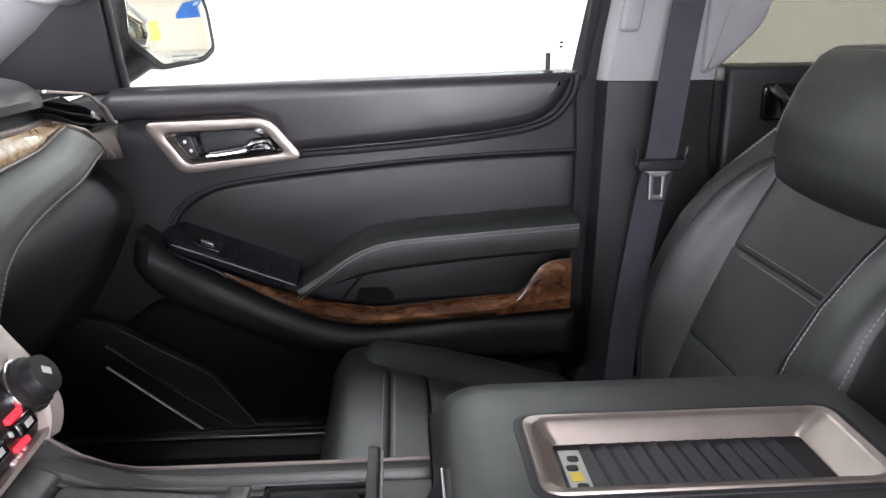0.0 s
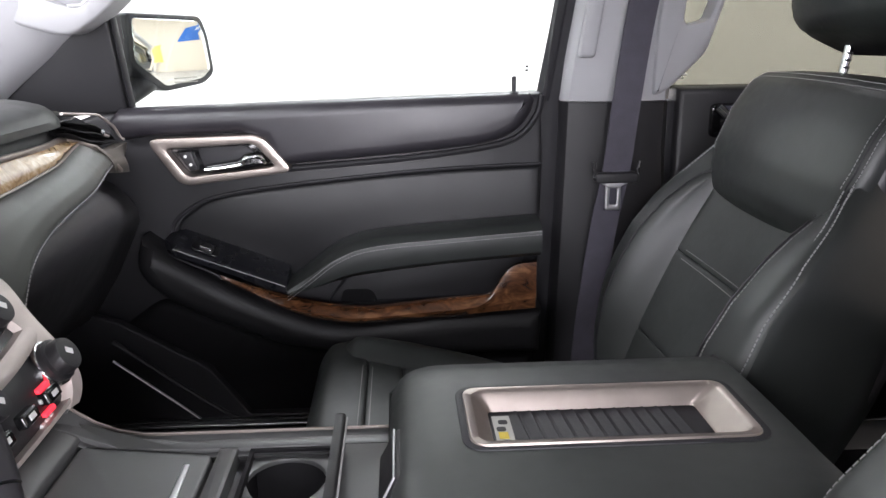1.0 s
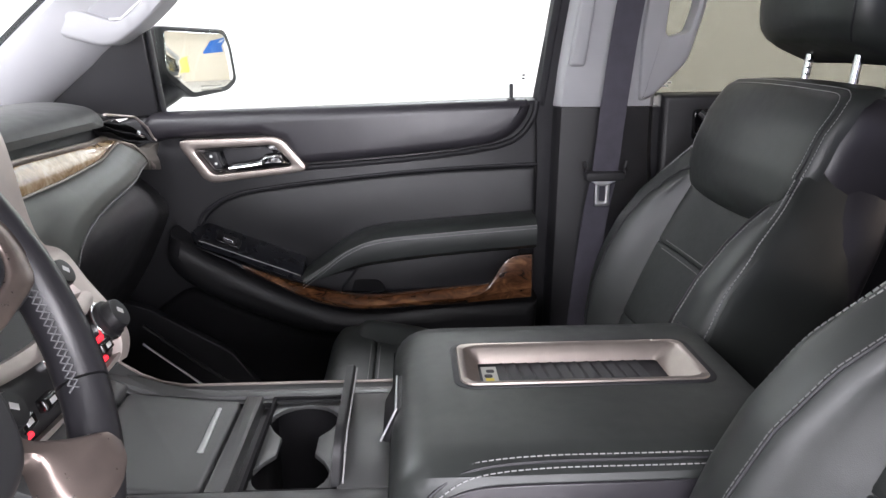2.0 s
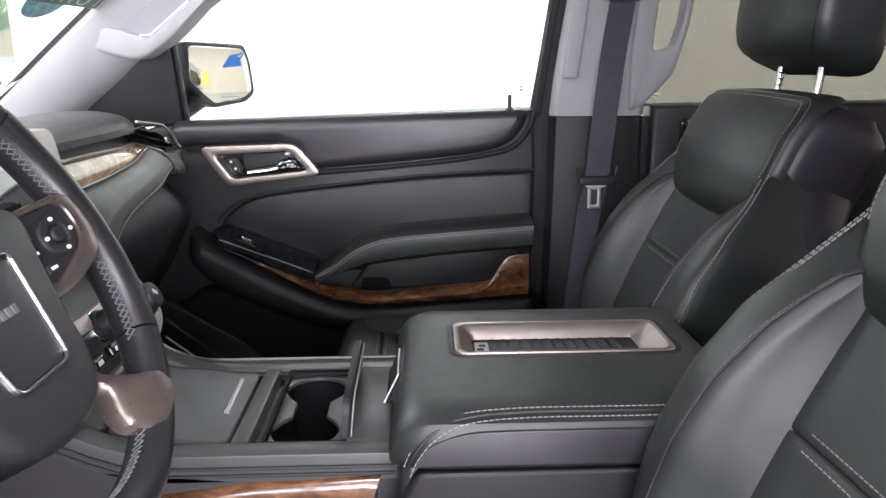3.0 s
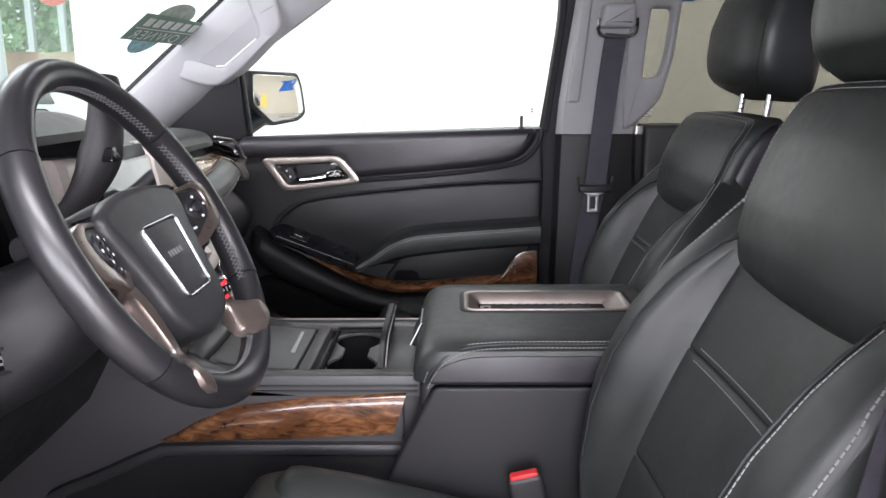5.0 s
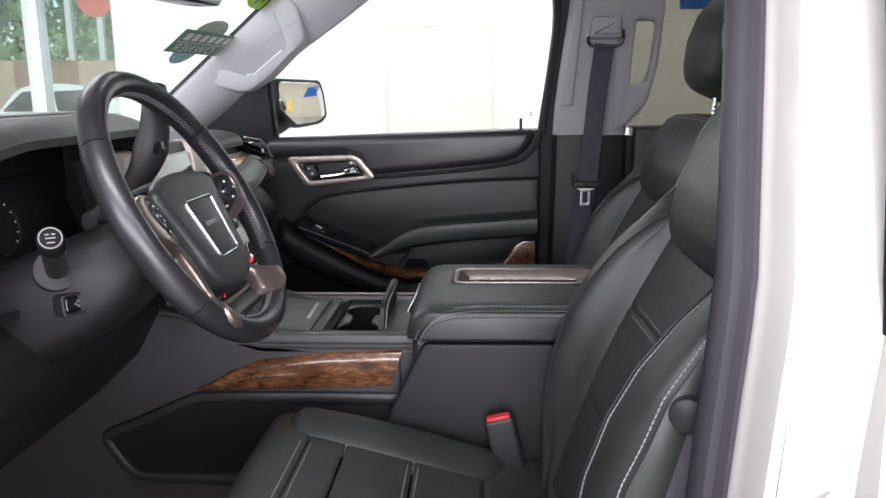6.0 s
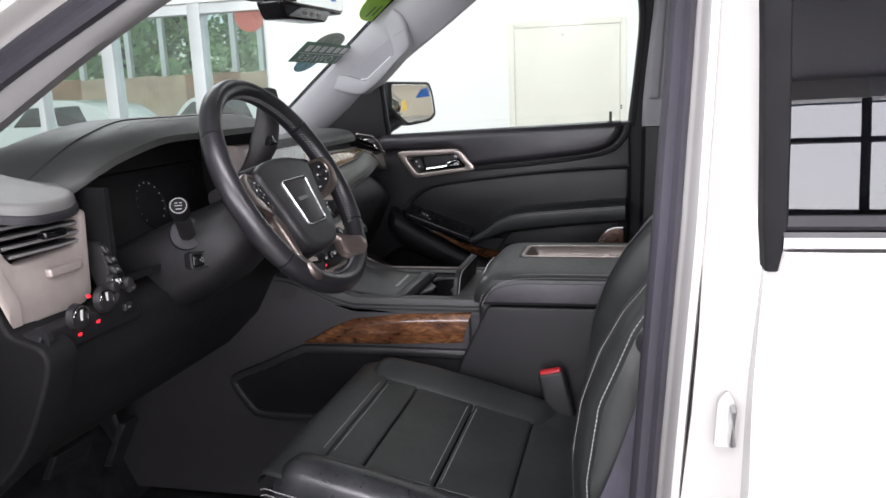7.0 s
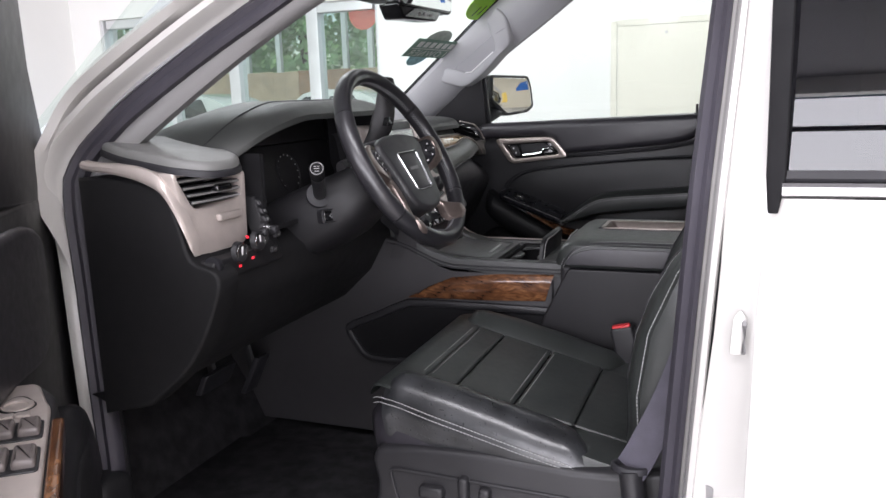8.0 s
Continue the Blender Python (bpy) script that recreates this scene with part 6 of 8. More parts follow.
def letters(body, size):
    """Meshes of single characters set side by side, as (mesh, shift)."""
    x = 0.0
    found = []
    for ch in body:
        if ch == " ":
            x += size * 0.35
            continue
        txt = bpy.data.curves.new("character", "FONT")
        txt.body = ch
        txt.size = size
        tmp = bpy.data.objects.new("character", txt)
        scene.collection.objects.link(tmp)
        bpy.context.view_layer.update()
        me = bpy.data.meshes.new_from_object(tmp.evaluated_get(bpy.context.evaluated_depsgraph_get()))
        bpy.data.objects.remove(tmp)
        found.append((me, x))
        x += max(v.co.x for v in me.vertices) + size * 0.12
    return found, x


row, wide = letters("1 OWNER", 0.050)
for me, x in row:
    for v in me.vertices:
        v.co = ws(SY + wide / 2 - v.co.x - x, SS - 0.036 + v.co.y * 0.85) + out_n * 0.0125
    link("letter", me, PRINT, st1)
st3 = sticker("price_sticker", "lime green round sticker with scribbled black marks", oval(0.0, 0.0, 0.105, 0.085, 32), 0.65, 0.822, LIME, 0.004)
for k in range(3):
    bm = bmesh.new()
    slab(bm, rect(-0.03 + 0.028 * k, -0.026 + 0.028 * k, -0.035, 0.01), 0.0, 0.001, lambda u, v, w: ws(0.65 + u, 0.80 + v + 0.3 * u) + out_n * (0.0065 + w), 0.0002)
    part("mark", bm, PLASTIC, st3)


# ---- centre console ----
con = thing("centre_console", "black centre console with wood side trim and cup holders", "centre console", (0.0, CY, FLOOR))
LOW = 0.985
YN, YF = -0.158, 0.100
# side body under the low part, with a swoop down to the foot well
bm = bmesh.new()
side = [(-0.50, 0.60), (-0.50, 0.90), (-0.40, 0.965), (-0.30, 0.985), (-0.24, 0.980), (-0.10, 0.968), (-0.058, 0.968), (-0.058, 0.82), (0.038, 0.82), (0.038, 0.968), (0.10, 0.968), (0.10, 0.60)]
slab(bm, side, -YF + 0.012, -YN - 0.012, xz(0.0), 0.008)
part("body", bm, PLASTIC, con)
# top deck made of strips round the cover and cup well
deck = lambda u, v, w: Vector((u, v, LOW - 0.03 + w + 0.06 * smooth(-0.16, -0.34, u)))
for u0, u1, v0, v1 in ((-0.26, 0.10, YN, -0.128), (-0.36, 0.10, 0.078, YF), (-0.088, -0.068, -0.128, 0.078), (0.036, 0.10, -0.128, 0.078), (-0.36, -0.225, -0.128, 0.078)):
    n = 8
    bm = bmesh.new()
    pts = [Vector((lerp(u0, u1, k / n), v0)) for k in range(n + 1)] + [Vector((lerp(u1, u0, k / n), v1)) for k in range(n + 1)]
    slab(bm, pts, 0.0, 0.03, deck, 0.003, 2)
    part("deck_panel", bm, DECK, con)
# sliding cover
bm = bmesh.new()
slab(bm, rounded([(-0.222, -0.124), (-0.093, -0.124), (-0.093, 0.075), (-0.222, 0.075)], 0.012), 0.0, 0.026, deck, 0.004)
cov = part("sliding_cover", bm, DECK, con, "black sliding storage cover")
bm = bmesh.new()
slab(bm, rounded([(-0.114, -0.050), (-0.107, -0.050), (-0.111, 0.052), (-0.117, 0.052)], 0.0015), 0.026, 0.0285, deck, 0.001)
part("finger_pull", bm, STEEL, cov, "bright finger pull")
# cup well, flat black so that its colour holds the shade of its depth
bm = bmesh.new()
box(bm, -0.056, 0.036, -0.128, 0.078, LOW - 0.15, LOW - 0.14)
for a in ((-0.056, -0.052, -0.128, 0.078), (0.032, 0.036, -0.128, 0.078), (-0.056, 0.036, -0.128, -0.124), (-0.056, 0.036, 0.074, 0.078)):
    box(bm, *a, LOW - 0.14, LOW - 0.002)
part("cup_well", bm, FLATB, con, "cup holder well, flat black for the shade inside")
# plate with a figure-of-eight opening for two cups
outer, inner = [], []
for k in range(64):
    a = 2 * math.pi * (k + 0.5) / 64
    c, s = math.cos(a), math.sin(a)
    r1 = min(0.042 / max(abs(c), 1e-6), 0.101 / max(abs(s), 1e-6))
    b = 0.057 * abs(s)
    disc_r = b * b - 0.057 ** 2 + 0.0385 ** 2
    r2 = b + math.sqrt(disc_r) if disc_r > 0 else 0.0
    r2 = max(r2, 0.020 / max(abs(c), 1e-6) if abs(c) > 0.45 else 0.0)
    outer.append(Vector((-0.014 + r1 * c, -0.026 + r1 * s)))
    inner.append(Vector((-0.014 + min(r2, r1 - 0.002) * c, -0.026 + min(r2, r1 - 0.002) * s)))
bm = bmesh.new()
frame_ring(bm, outer, inner, 0.003, 0.008, xy(LOW - 0.018), 0.002)
part("cup_plate", bm, DECK, con, "plate with two round cup openings")
# raised divider lid standing at the back of the well
bm = bmesh.new()
slab(bm, rounded([(-0.126, -0.06), (0.076, -0.06), (0.072, 0.035), (0.055, 0.048), (-0.10, 0.048), (-0.122, 0.035)], 0.012), 0.0, 0.010, lambda u, v, w: Vector((0.030 + w + 0.10 * v, u, LOW + v)), 0.004)
lid = part("cup_divider", bm, MATTE, con, "satin black cup divider standing up")
bm = bmesh.new()
sweep(bm, [Vector((0.0415 + 0.10 * v, u, LOW + v)) for u, v in ((-0.122, -0.02), (-0.118, 0.032), (-0.10, 0.044), (0.05, 0.044))], 0.0010)
part("edge_line", bm, TRIMGREY, lid)
# sloping lip along the far edge, rising to the stack
bm = bmesh.new()
lip = lambda x: LOW + 0.003 + 0.06 * smooth(-0.16, -0.34, x) + 0.04 * smooth(-0.2, -0.36, x)
sheet_solid(bm, lambda u, v: Vector((u, YF - 0.030 + 0.032 * v, lerp(LOW - 0.006 + 0.06 * smooth(-0.16, -0.34, u), lip(u), v ** 1.5))), linspace(-0.36, 0.09, 22), linspace(0, 1, 7), (0, 0.006, -0.008))
part("deck_lip", bm, DECK, con)
# chrome and leather edge lines
bm = bmesh.new()
sweep(bm, [(x, YF + 0.003, LOW + 0.004 + 0.06 * smooth(-0.16, -0.34, x) + 0.04 * smooth(-0.2, -0.36, x)) for x in linspace(-0.36, 0.09, 20)], 0.0014, 0.0022)
part("edge_trim", bm, SATIN, con, "thin bright edge line")
bm = bmesh.new()
for dz in (0.0, -0.008):
    sweep(bm, [(x, YN - 0.002, LOW - 0.014 + dz + 0.055 * smooth(-0.16, -0.34, x)) for x in linspace(-0.34, 0.09, 16)], 0.0016)
part("seam_line", bm, RUBBER, con)
# wood on the side
bm = bmesh.new()
wtop = lambda x: interp(x, [-0.285, -0.26, -0.23, -0.172, -0.06, 0.075], [0.887, 0.899, 0.917, 0.941, 0.954, 0.961])
wbot = lambda x: interp(x, [-0.285, -0.10, 0.075], [0.884, 0.887, 0.895])
rings = []
for x in linspace(-0.285, 0.075, 30):
    t0, b0 = wtop(x), wbot(x)
    e = smooth(-0.29, -0.24, x)
    ring = []
    for k, out in ((0.0, -0.004), (0.03, 0.003), (0.10, 0.006), (0.45, 0.0085), (0.66, 0.0095), (0.72, 0.0088), (0.90, 0.0055), (0.97, 0.002), (1.0, -0.004)):
        ring.append(Vector((x - 0.022 * (1 - k) * (x + 0.285) / 0.36, YN - out * max(e, 0.3), lerp(b0, t0, k))))
    rings.append(ring)
loft(bm, rings)
part("wood_trim", bm, BURL, con, "glossy burl wood side trim")
# lower knee panel with raised rim
bm = bmesh.new()
kp = [Vector((0.10, 0.884)), Vector((-0.20, 0.884)), Vector((-0.285, 0.882))] + catmull([(-0.32, 0.868), (-0.385, 0.838), (-0.447, 0.812), (-0.463, 0.796), (-0.455, 0.772), (-0.424, 0.728), (-0.400, 0.714), (-0.36, 0.710)], 4) + [Vector((0.10, 0.710))]
frame_ring(bm, kp, inset(kp, 0.019), 0.0, 0.020, xz(YN + 0.010), 0.007)
part("knee_panel_rim", bm, PLASTIC, con)
bm = bmesh.new()
slab(bm, inset(kp, 0.015), 0.0, 0.0125, xz(YN + 0.010), 0.001)
part("knee_recess", bm, FLATB, con, "flat black recessed knee panel")
bm = bmesh.new()
slab(bm, rounded([(-1.02, 0.52), (-1.02, 1.02), (-0.56, 1.060), (-0.36, 1.036), (-0.25, 1.001), (-0.16, 0.974), (0.07, 0.970), (0.07, 0.52)], 0.03), 0.0, 0.019, xz(YN + 0.02), 0.004)
part("tunnel_side", bm, TUNNEL, con, "smooth dark tunnel side")
# arm rest bin
arm = thing("armrest_bin", "black leather armrest bin with a metal-rimmed phone tray", "armrest", (0.3, CY, FLOOR))
AN, AF = -0.210, 0.158
X0, X1 = 0.082, 0.462
bm = bmesh.new()
box(bm, X0 + 0.012, X1, AN + 0.022, AF - 0.012, 0.55, 0.990, 0.012, 3)
part("bin_body", bm, PLASTIC, arm, "black bin body")
# darker plastic here holds the shade that the driver seat throws
bm = bmesh.new()
slab(bm, rounded([(-0.03, 0.60), (0.060, 0.874), (0.114, 0.985), (X1, 0.985), (X1, 0.60)], 0.01), 0.0, 0.015, xz(AN + 0.022), 0.005)
part("shaded_side_panel", bm, BINSIDE, arm)


TU0, TU1, TV0, TV1 = 0.163, 0.416, -0.047, 0.056


def lid_ring(x, k, sunk=False):
    """Cross-section of the lid at x; k rounds the ends; sunk drops the floor of the phone tray."""
    zt = 1.046 - 0.050 * (1 - k) ** 1.6
    zb = 0.990
    a, b = AN + 0.02 * (1 - k), AF - 0.02 * (1 - k)
    q = []
    for (y, z) in ((a + 0.006, zb), (a - 0.001, zb + 0.012), (a, lerp(zb, zt, 0.62)), (a + 0.006, lerp(zb, zt, 0.85)), (a + 0.022, lerp(zb, zt, 0.97)), (a + 0.05, zt + 0.001)):
        q.append(Vector((x, y, z)))
    crown = lambda y: zt + 0.003 * (1 - ((y - CY) / 0.15) ** 2)
    q += [Vector((x, y, crown(y))) for y in (-0.13, -0.10, -0.07, TV0 - 0.004)]
    q += [Vector((x, y, crown(y) - (0.022 if sunk else 0))) for y in (TV0 - 0.0036, -0.02, 0.02, TV1 + 0.0036)]
    q += [Vector((x, y, crown(y))) for y in (TV1 + 0.004, 0.07, 0.09)]
    for (y, z) in ((b - 0.045, zt), (b - 0.02, lerp(zb, zt, 0.93)), (b - 0.004, lerp(zb, zt, 0.7)), (b, zb + 0.02), (b - 0.006, zb)):
        q.append(Vector((x, y, z)))
    return q


bm = bmesh.new()
xs = [X0 + 0.004 + 0.066 * (1 - math.cos(math.pi / 2 * t)) for t in linspace(0, 1, 9)]
ks = [math.sin(math.pi / 2 * t) for t in linspace(0, 1, 9)]
rings = [lid_ring(x, k) for x, k in zip(xs, ks)] + [lid_ring(TU0 - 0.004, 1)] + [lid_ring(x, 1, True) for x in [TU0 - 0.0036] + linspace(0.2, 0.38, 5) + [TU1 + 0.0036]] + [lid_ring(x, 1) for x in (TU1 + 0.004, 0.422, 0.430)]
rings += [lid_ring(X1 + 0.002 - 0.030 * (1 - t), math.sqrt(max(0, 1 - t * t)) * 0.6 + 0.4) for t in (0.3, 0.7, 1.0)]
loft(bm, rings)
part("lid", bm, LEATHER, arm, "padded black leather lid")
zl = 1.049
bm = bmesh.new()
frame_ring(bm, rect(TU0 - 0.011, TU1 + 0.011, TV0 - 0.010, TV1 + 0.010, 0.022, 6), rect(TU0 - 0.004, TU1 + 0.004, TV0 - 0.004, TV1 + 0.004, 0.018, 6), -0.006, 0.0012, xy(zl), 0.0005)
part("tray_gap", bm, RUBBER, arm)
bm = bmesh.new()
o, i1, i2 = rect(TU0 - 0.005, TU1 + 0.005, TV0 - 0.005, TV1 + 0.005, 0.018, 6), rect(TU0 + 0.003, TU1 - 0.003, TV0 + 0.003, TV1 - 0.003, 0.014, 6), rect(TU0 + 0.019, TU1 - 0.026, TV0 + 0.006, TV1 - 0.013, 0.006, 6)
loft(bm, [[Vector((p.x, p.y, z)) for p in ring] for ring, z in ((o, zl - 0.010), (o, zl + 0.0005), (inset(o, 0.0015), zl + 0.0028), (i1, zl + 0.0022), (inset(i1, 0.002), zl + 0.0002), (i2, zl - 0.0135), (inset(i2, 0.001), zl - 0.0155))], True, False)
part("tray_rim", bm, SATIN, arm, "satin champagne tray rim")
bm = bmesh.new()
slab(bm, inset(i2, -0.002), 0.0, 0.002, xy(zl - 0.0185), 0.0004)
tray = part("tray_floor", bm, RUBBER, arm, "black rubber tray floor")
zf = zl - 0.0166
for k in range(12):
    x = TU0 + 0.050 + k * 0.0140
    bm = bmesh.new()
    loft(bm, [[Vector((x + a + 0.004 * b, y, zf + c)) for a, c in ((-0.0055, 0), (0.004, 0.0024), (0.0055, 0))] for y, b in ((TV0 + 0.008, 0), (TV1 - 0.015, -1.5))])
    part("rib", bm, RUBBER, tray)
bm = bmesh.new()
slab(bm, rect(TU0 + 0.023, TU0 + 0.040, TV0 + 0.009, TV1 - 0.022), 0.0, 0.0006, xy(zf + 0.0002), 0.0002)
lb = part("warning_label", bm, mat("label_paper", (0.45, 0.45, 0.42), 0.5), tray, "small printed label")
bm = bmesh.new()
slab(bm, rect(TU0 + 0.026, TU0 + 0.035, -0.010, 0.002), 0.0, 0.0006, xy(zf + 0.0009), 0.0002)
part("label_mark", bm, mat("yellow_print", (0.65, 0.5, 0.05), 0.5), lb)
for k in range(4):
    bm = bmesh.new()
    slab(bm, rect(TU0 + 0.025 + 0.003 * (k % 2), TU0 + 0.034 + 0.003 * (k % 2), -0.034 + 0.013 * k + 0.012 * (k > 1), -0.026 + 0.013 * k + 0.012 * (k > 1), 0.003), 0.0, 0.0006, xy(zf + 0.0009), 0.0002)
    part("label_line", bm, RUBBER, lb)
bm = bmesh.new()
slab(bm, catmull([(0.110, 0.996), (0.120, 1.012), (0.140, 1.024), (0.17, 1.031), (0.22, 1.0325)], 4) + [Vector((X1 - 0.01, 1.0325)), Vector((X1 - 0.01, 0.996))], 0.0, 0.003, xz(AN + 0.0015), 0.001)
part("lid_side", bm, LEATHER_SIDE, arm, "black leather lid side below the seam")
# seam and stitching along the near edge of the lid
seam = catmull([(0.104, AN - 0.001, 0.992), (0.112, AN - 0.0005, 1.010), (0.130, AN + 0.004, 1.029), (0.16, AN + 0.0125, 1.0400), (0.22, AN + 0.0175, 1.0432), (0.32, AN + 0.0175, 1.0432), (X1 - 0.015, AN + 0.0175, 1.0432)], 8)
bm = bmesh.new()
sweep(bm, seam, 0.0018, sides=6)
part("lid_seam", bm, RUBBER, arm)
part("stitching", stitches(seam, (0.003, -0.0062, -0.0025), r=0.0006), STITCH, arm)
part("stitching", stitches(seam, (-0.003, 0.006, 0.0022), r=0.0006), STITCH, arm)
# latch at the front of the lid
bm = bmesh.new()
slab(bm, rounded([(-0.075, 1.000), (0.02, 1.000), (0.015, 1.036), (-0.07, 1.036)], 0.006), 0.0, 0.014, lambda u, v, w: Vector((X0 + 0.008 - w + (v - 1.0) * 0.5, u, v)), 0.005)
lt = part("latch", bm, MATTE, arm, "black lid latch")
bm = bmesh.new()
sweep(bm, [Vector((X0 - 0.007 + (z - 1.0) * 0.5, y, z)) for y, z in ((-0.073, 1.002), (-0.068, 1.034), (0.013, 1.034))], 0.0013)
part("latch_edge", bm, STEEL, lt)
bm = bmesh.new()
sweep(bm, [Vector((X1 - 0.012 + 0.012 * t, lerp(AF - 0.012, AN + 0.03, t), 1.038)) for t in linspace(0, 1, 6)], 0.004, 0.003)
part("hinge_line", bm, PLASTIC, arm)


# ---- front seats ----
def build_seat(name, O, label, near, recline=24.0, reach=0.0, lift=0.0, worn=False, down=0.0, tall=0.0, ahead=0.0):
    """A leather bucket seat whose cushion and back meet at O. near: +1 or -1, the side with the switches."""
    O = Vector(O)
    seat = thing(name, label, "car seat", (O.x, O.y, FLOOR), group="front seats")
    a = radians(recline)
    up, fw = Vector((math.sin(a), 0, math.cos(a))), Vector((-math.cos(a), 0, math.sin(a)))
    B = lambda u, v, w: O + Vector((0, u, 0)) + up * (v + tall * smooth(0.40, 0.60, v)) + fw * w
    ridge_u = lambda v: interp(v, [-0.05, 0.0, 0.10, 0.20, 0.30, 0.36, 0.40, 0.434, 0.50], [0.165, 0.172, 0.182, 0.186, 0.184, 0.180, 0.174, 0.168, 0.180])
    ridge_w = lambda v: interp(v, [-0.06, 0.03, 0.10, 0.17, 0.24, 0.30, 0.36, 0.40, 0.434, 0.47, 0.50], [0.02, 0.052, 0.084, 0.103, 0.109, 0.104, 0.088, 0.070, 0.050, 0.030, 0.015])
    side_u = lambda v: interp(v, [-0.06, 0.0, 0.10, 0.25, 0.36, 0.43, 0.47, 0.50, 0.53], [0.225, 0.240, 0.256, 0.263, 0.252, 0.228, 0.208, 0.196, 0.184])
    side_w = lambda v: interp(v, [-0.06, 0.03, 0.10, 0.20, 0.30, 0.376, 0.43, 0.50, 0.53], [-0.01, 0.022, 0.056, 0.084, 0.086, 0.072, 0.054, 0.034, 0.012])
    ins = lambda v: interp(v, [0.0, 0.2, 0.38], [0.128, 0.136, 0.150])
    lum = lambda v: 0.014 * math.sin(math.pi * min(1, max(0, v / 0.40)))
    # back shell behind the padding
    bm = bmesh.new()
    rings = []
    for v in linspace(-0.06, 0.614, 26):
        h = interp(v, [-0.06, 0.30, 0.44, 0.52, 0.58, 0.605, 0.618], [0.235, 0.248, 0.228, 0.196, 0.190, 0.178, 0.15])
        dp = 0.055 * math.sqrt(max(0.06, 1 - max(0, (v - 0.53) / 0.092) ** 2))
        ring = []
        for k in range(36):
            t = 2 * math.pi * k / 36
            c, s = math.cos(t), math.sin(t)
            ring.append(B(h * abs(c) ** 0.4 * (1 if c > 0 else -1), v, -0.056 + dp * abs(s) ** 0.5 * (1 if s > 0 else -1)))
        rings.append(ring)
    loft(bm, rings)
    part("back_shell", bm, LEATHER_SIDE, seat, "black leather seat back")
    IB = lambda u, v, w: B(u, v, w + lum(v) - 0.01 * (1 - (u / 0.15) ** 2))
    gv = 0.296
    for v0, v1 in ((0.0, 0.150), (0.1505, gv), (gv + 0.0005, 0.412)):
        bm = bmesh.new()
        panel(bm, lambda v: -ins(v) - 0.012, lambda v: ins(v) + 0.012, v0, v1, IB, 0.032, 0.005, 18, 16, base=0.0295)
        part("back_insert", bm, PERF, seat, "perforated black leather insert")
    for dv in (-0.008, 0.008):
        part("stitching", stitches([IB(u, gv + dv, 0.0322) for u in linspace(-0.13, 0.13, 24)], r=0.0007), TRIMGREY, seat)
    # shoulder panel: broad, rolled over at the top, square at its corners
    UV0, UV1 = 0.397, 0.630
    uh = lambda v: interp(v, [0.395, 0.41, 0.45, 0.495, 0.57, 0.60, 0.615, 0.624, 0.630], [0.168, 0.184, 0.198, 0.206, 0.207, 0.203, 0.196, 0.186, 0.170])
    up_w = lambda v: interp(v, [0.395, 0.43, 0.48, 0.54, 0.59, 0.61, 0.623], [-0.010, 0.012, 0.022, 0.024, 0.016, 0.002, -0.022])
    UB = lambda u, v, w: B(u, v, w + up_w(v) - 0.40 * u * u)
    bm = bmesh.new()
    panel(bm, lambda v: -uh(v), uh, UV0, UV1, UB, 0.044, 0.020, 34, 30, base=0.020)
    part("back_upper", bm, LEATHER, seat, "black leather shoulder panel")

    def skin(u, v):
        """Just above the shoulder panel's surface."""
        k = max(0.0, 1 - min(uh(v) - abs(u), v - UV0, UV1 - v) / 0.020)
        return UB(u, v, 0.020 + 0.024 * math.sqrt(max(0.0, 1 - k * k)) + 0.0006)

    # leather facing round the shoulder: sides and back
    bm = bmesh.new()
    rings = []
    for v in linspace(0.42, 0.59, 14) + [0.600, 0.607, 0.612, 0.616]:
        top_in = smooth(0.585, 0.618, v)
        hw = uh(max(v, 0.43)) - 0.001 - 0.006 * top_in
        f1, r1 = up_w(v) + 0.020 - 0.012 * top_in, -0.112 + 0.030 * top_in
        ring = []
        for k in range(48):
            t = 2 * math.pi * k / 48
            c, sn = math.cos(t), math.sin(t)
            ring.append(B(hw * abs(c) ** 0.26 * (1 if c > 0 else -1), v, (f1 + r1) / 2 + (f1 - r1) / 2 * abs(sn) ** 0.42 * (1 if sn > 0 else -1)))
        rings.append(ring)
    loft(bm, rings)
    part("shoulder_side", bm, LEATHER_SIDE, seat, "black leather shoulder facing")
    for off in (0.007, 0.016):
        rim = [(uh(v) - off, v) for v in linspace(0.470, 0.585, 14)]
        rim += [(uh(0.585) - off - 0.030 * (1 - math.cos(q)), 0.585 + (0.031 - off) * math.sin(q)) for q in linspace(0.2, math.pi / 2, 6)]
        rim += [(u, rim[-1][1]) for u in linspace(rim[-1][0] - 0.01, -rim[-1][0] + 0.01, 20)]
        rim += [(-u, v) for u, v in rim[19::-1]]
        part("stitching", stitches([skin(u, v) for u, v in rim], length=0.0042, gap=0.0016, r=0.0006), STITCH, seat)
    for sg in (1, -1):
        bm = bmesh.new()
        sweep(bm, [skin(sg * (uh(v) - 0.0115), v) for v in linspace(0.470, 0.585, 12)], 0.0012, sides=5)
        part("shoulder_seam", bm, RUBBER, seat)
        # wing: rises from the insert to a piped ridge, rolls over to a stitched side seam and falls back along the side
        bm = bmesh.new()
        rings = []
        for v in linspace(-0.05, 0.50, 40) + [0.51, 0.52, 0.53]:
            ru, rw, su, sw_ = ridge_u(v), ridge_w(v), side_u(v), side_w(v)
            i0 = ins(v)
            end = smooth(0.50, 0.44, v)
            e0 = smooth(-0.06, 0.0, v)
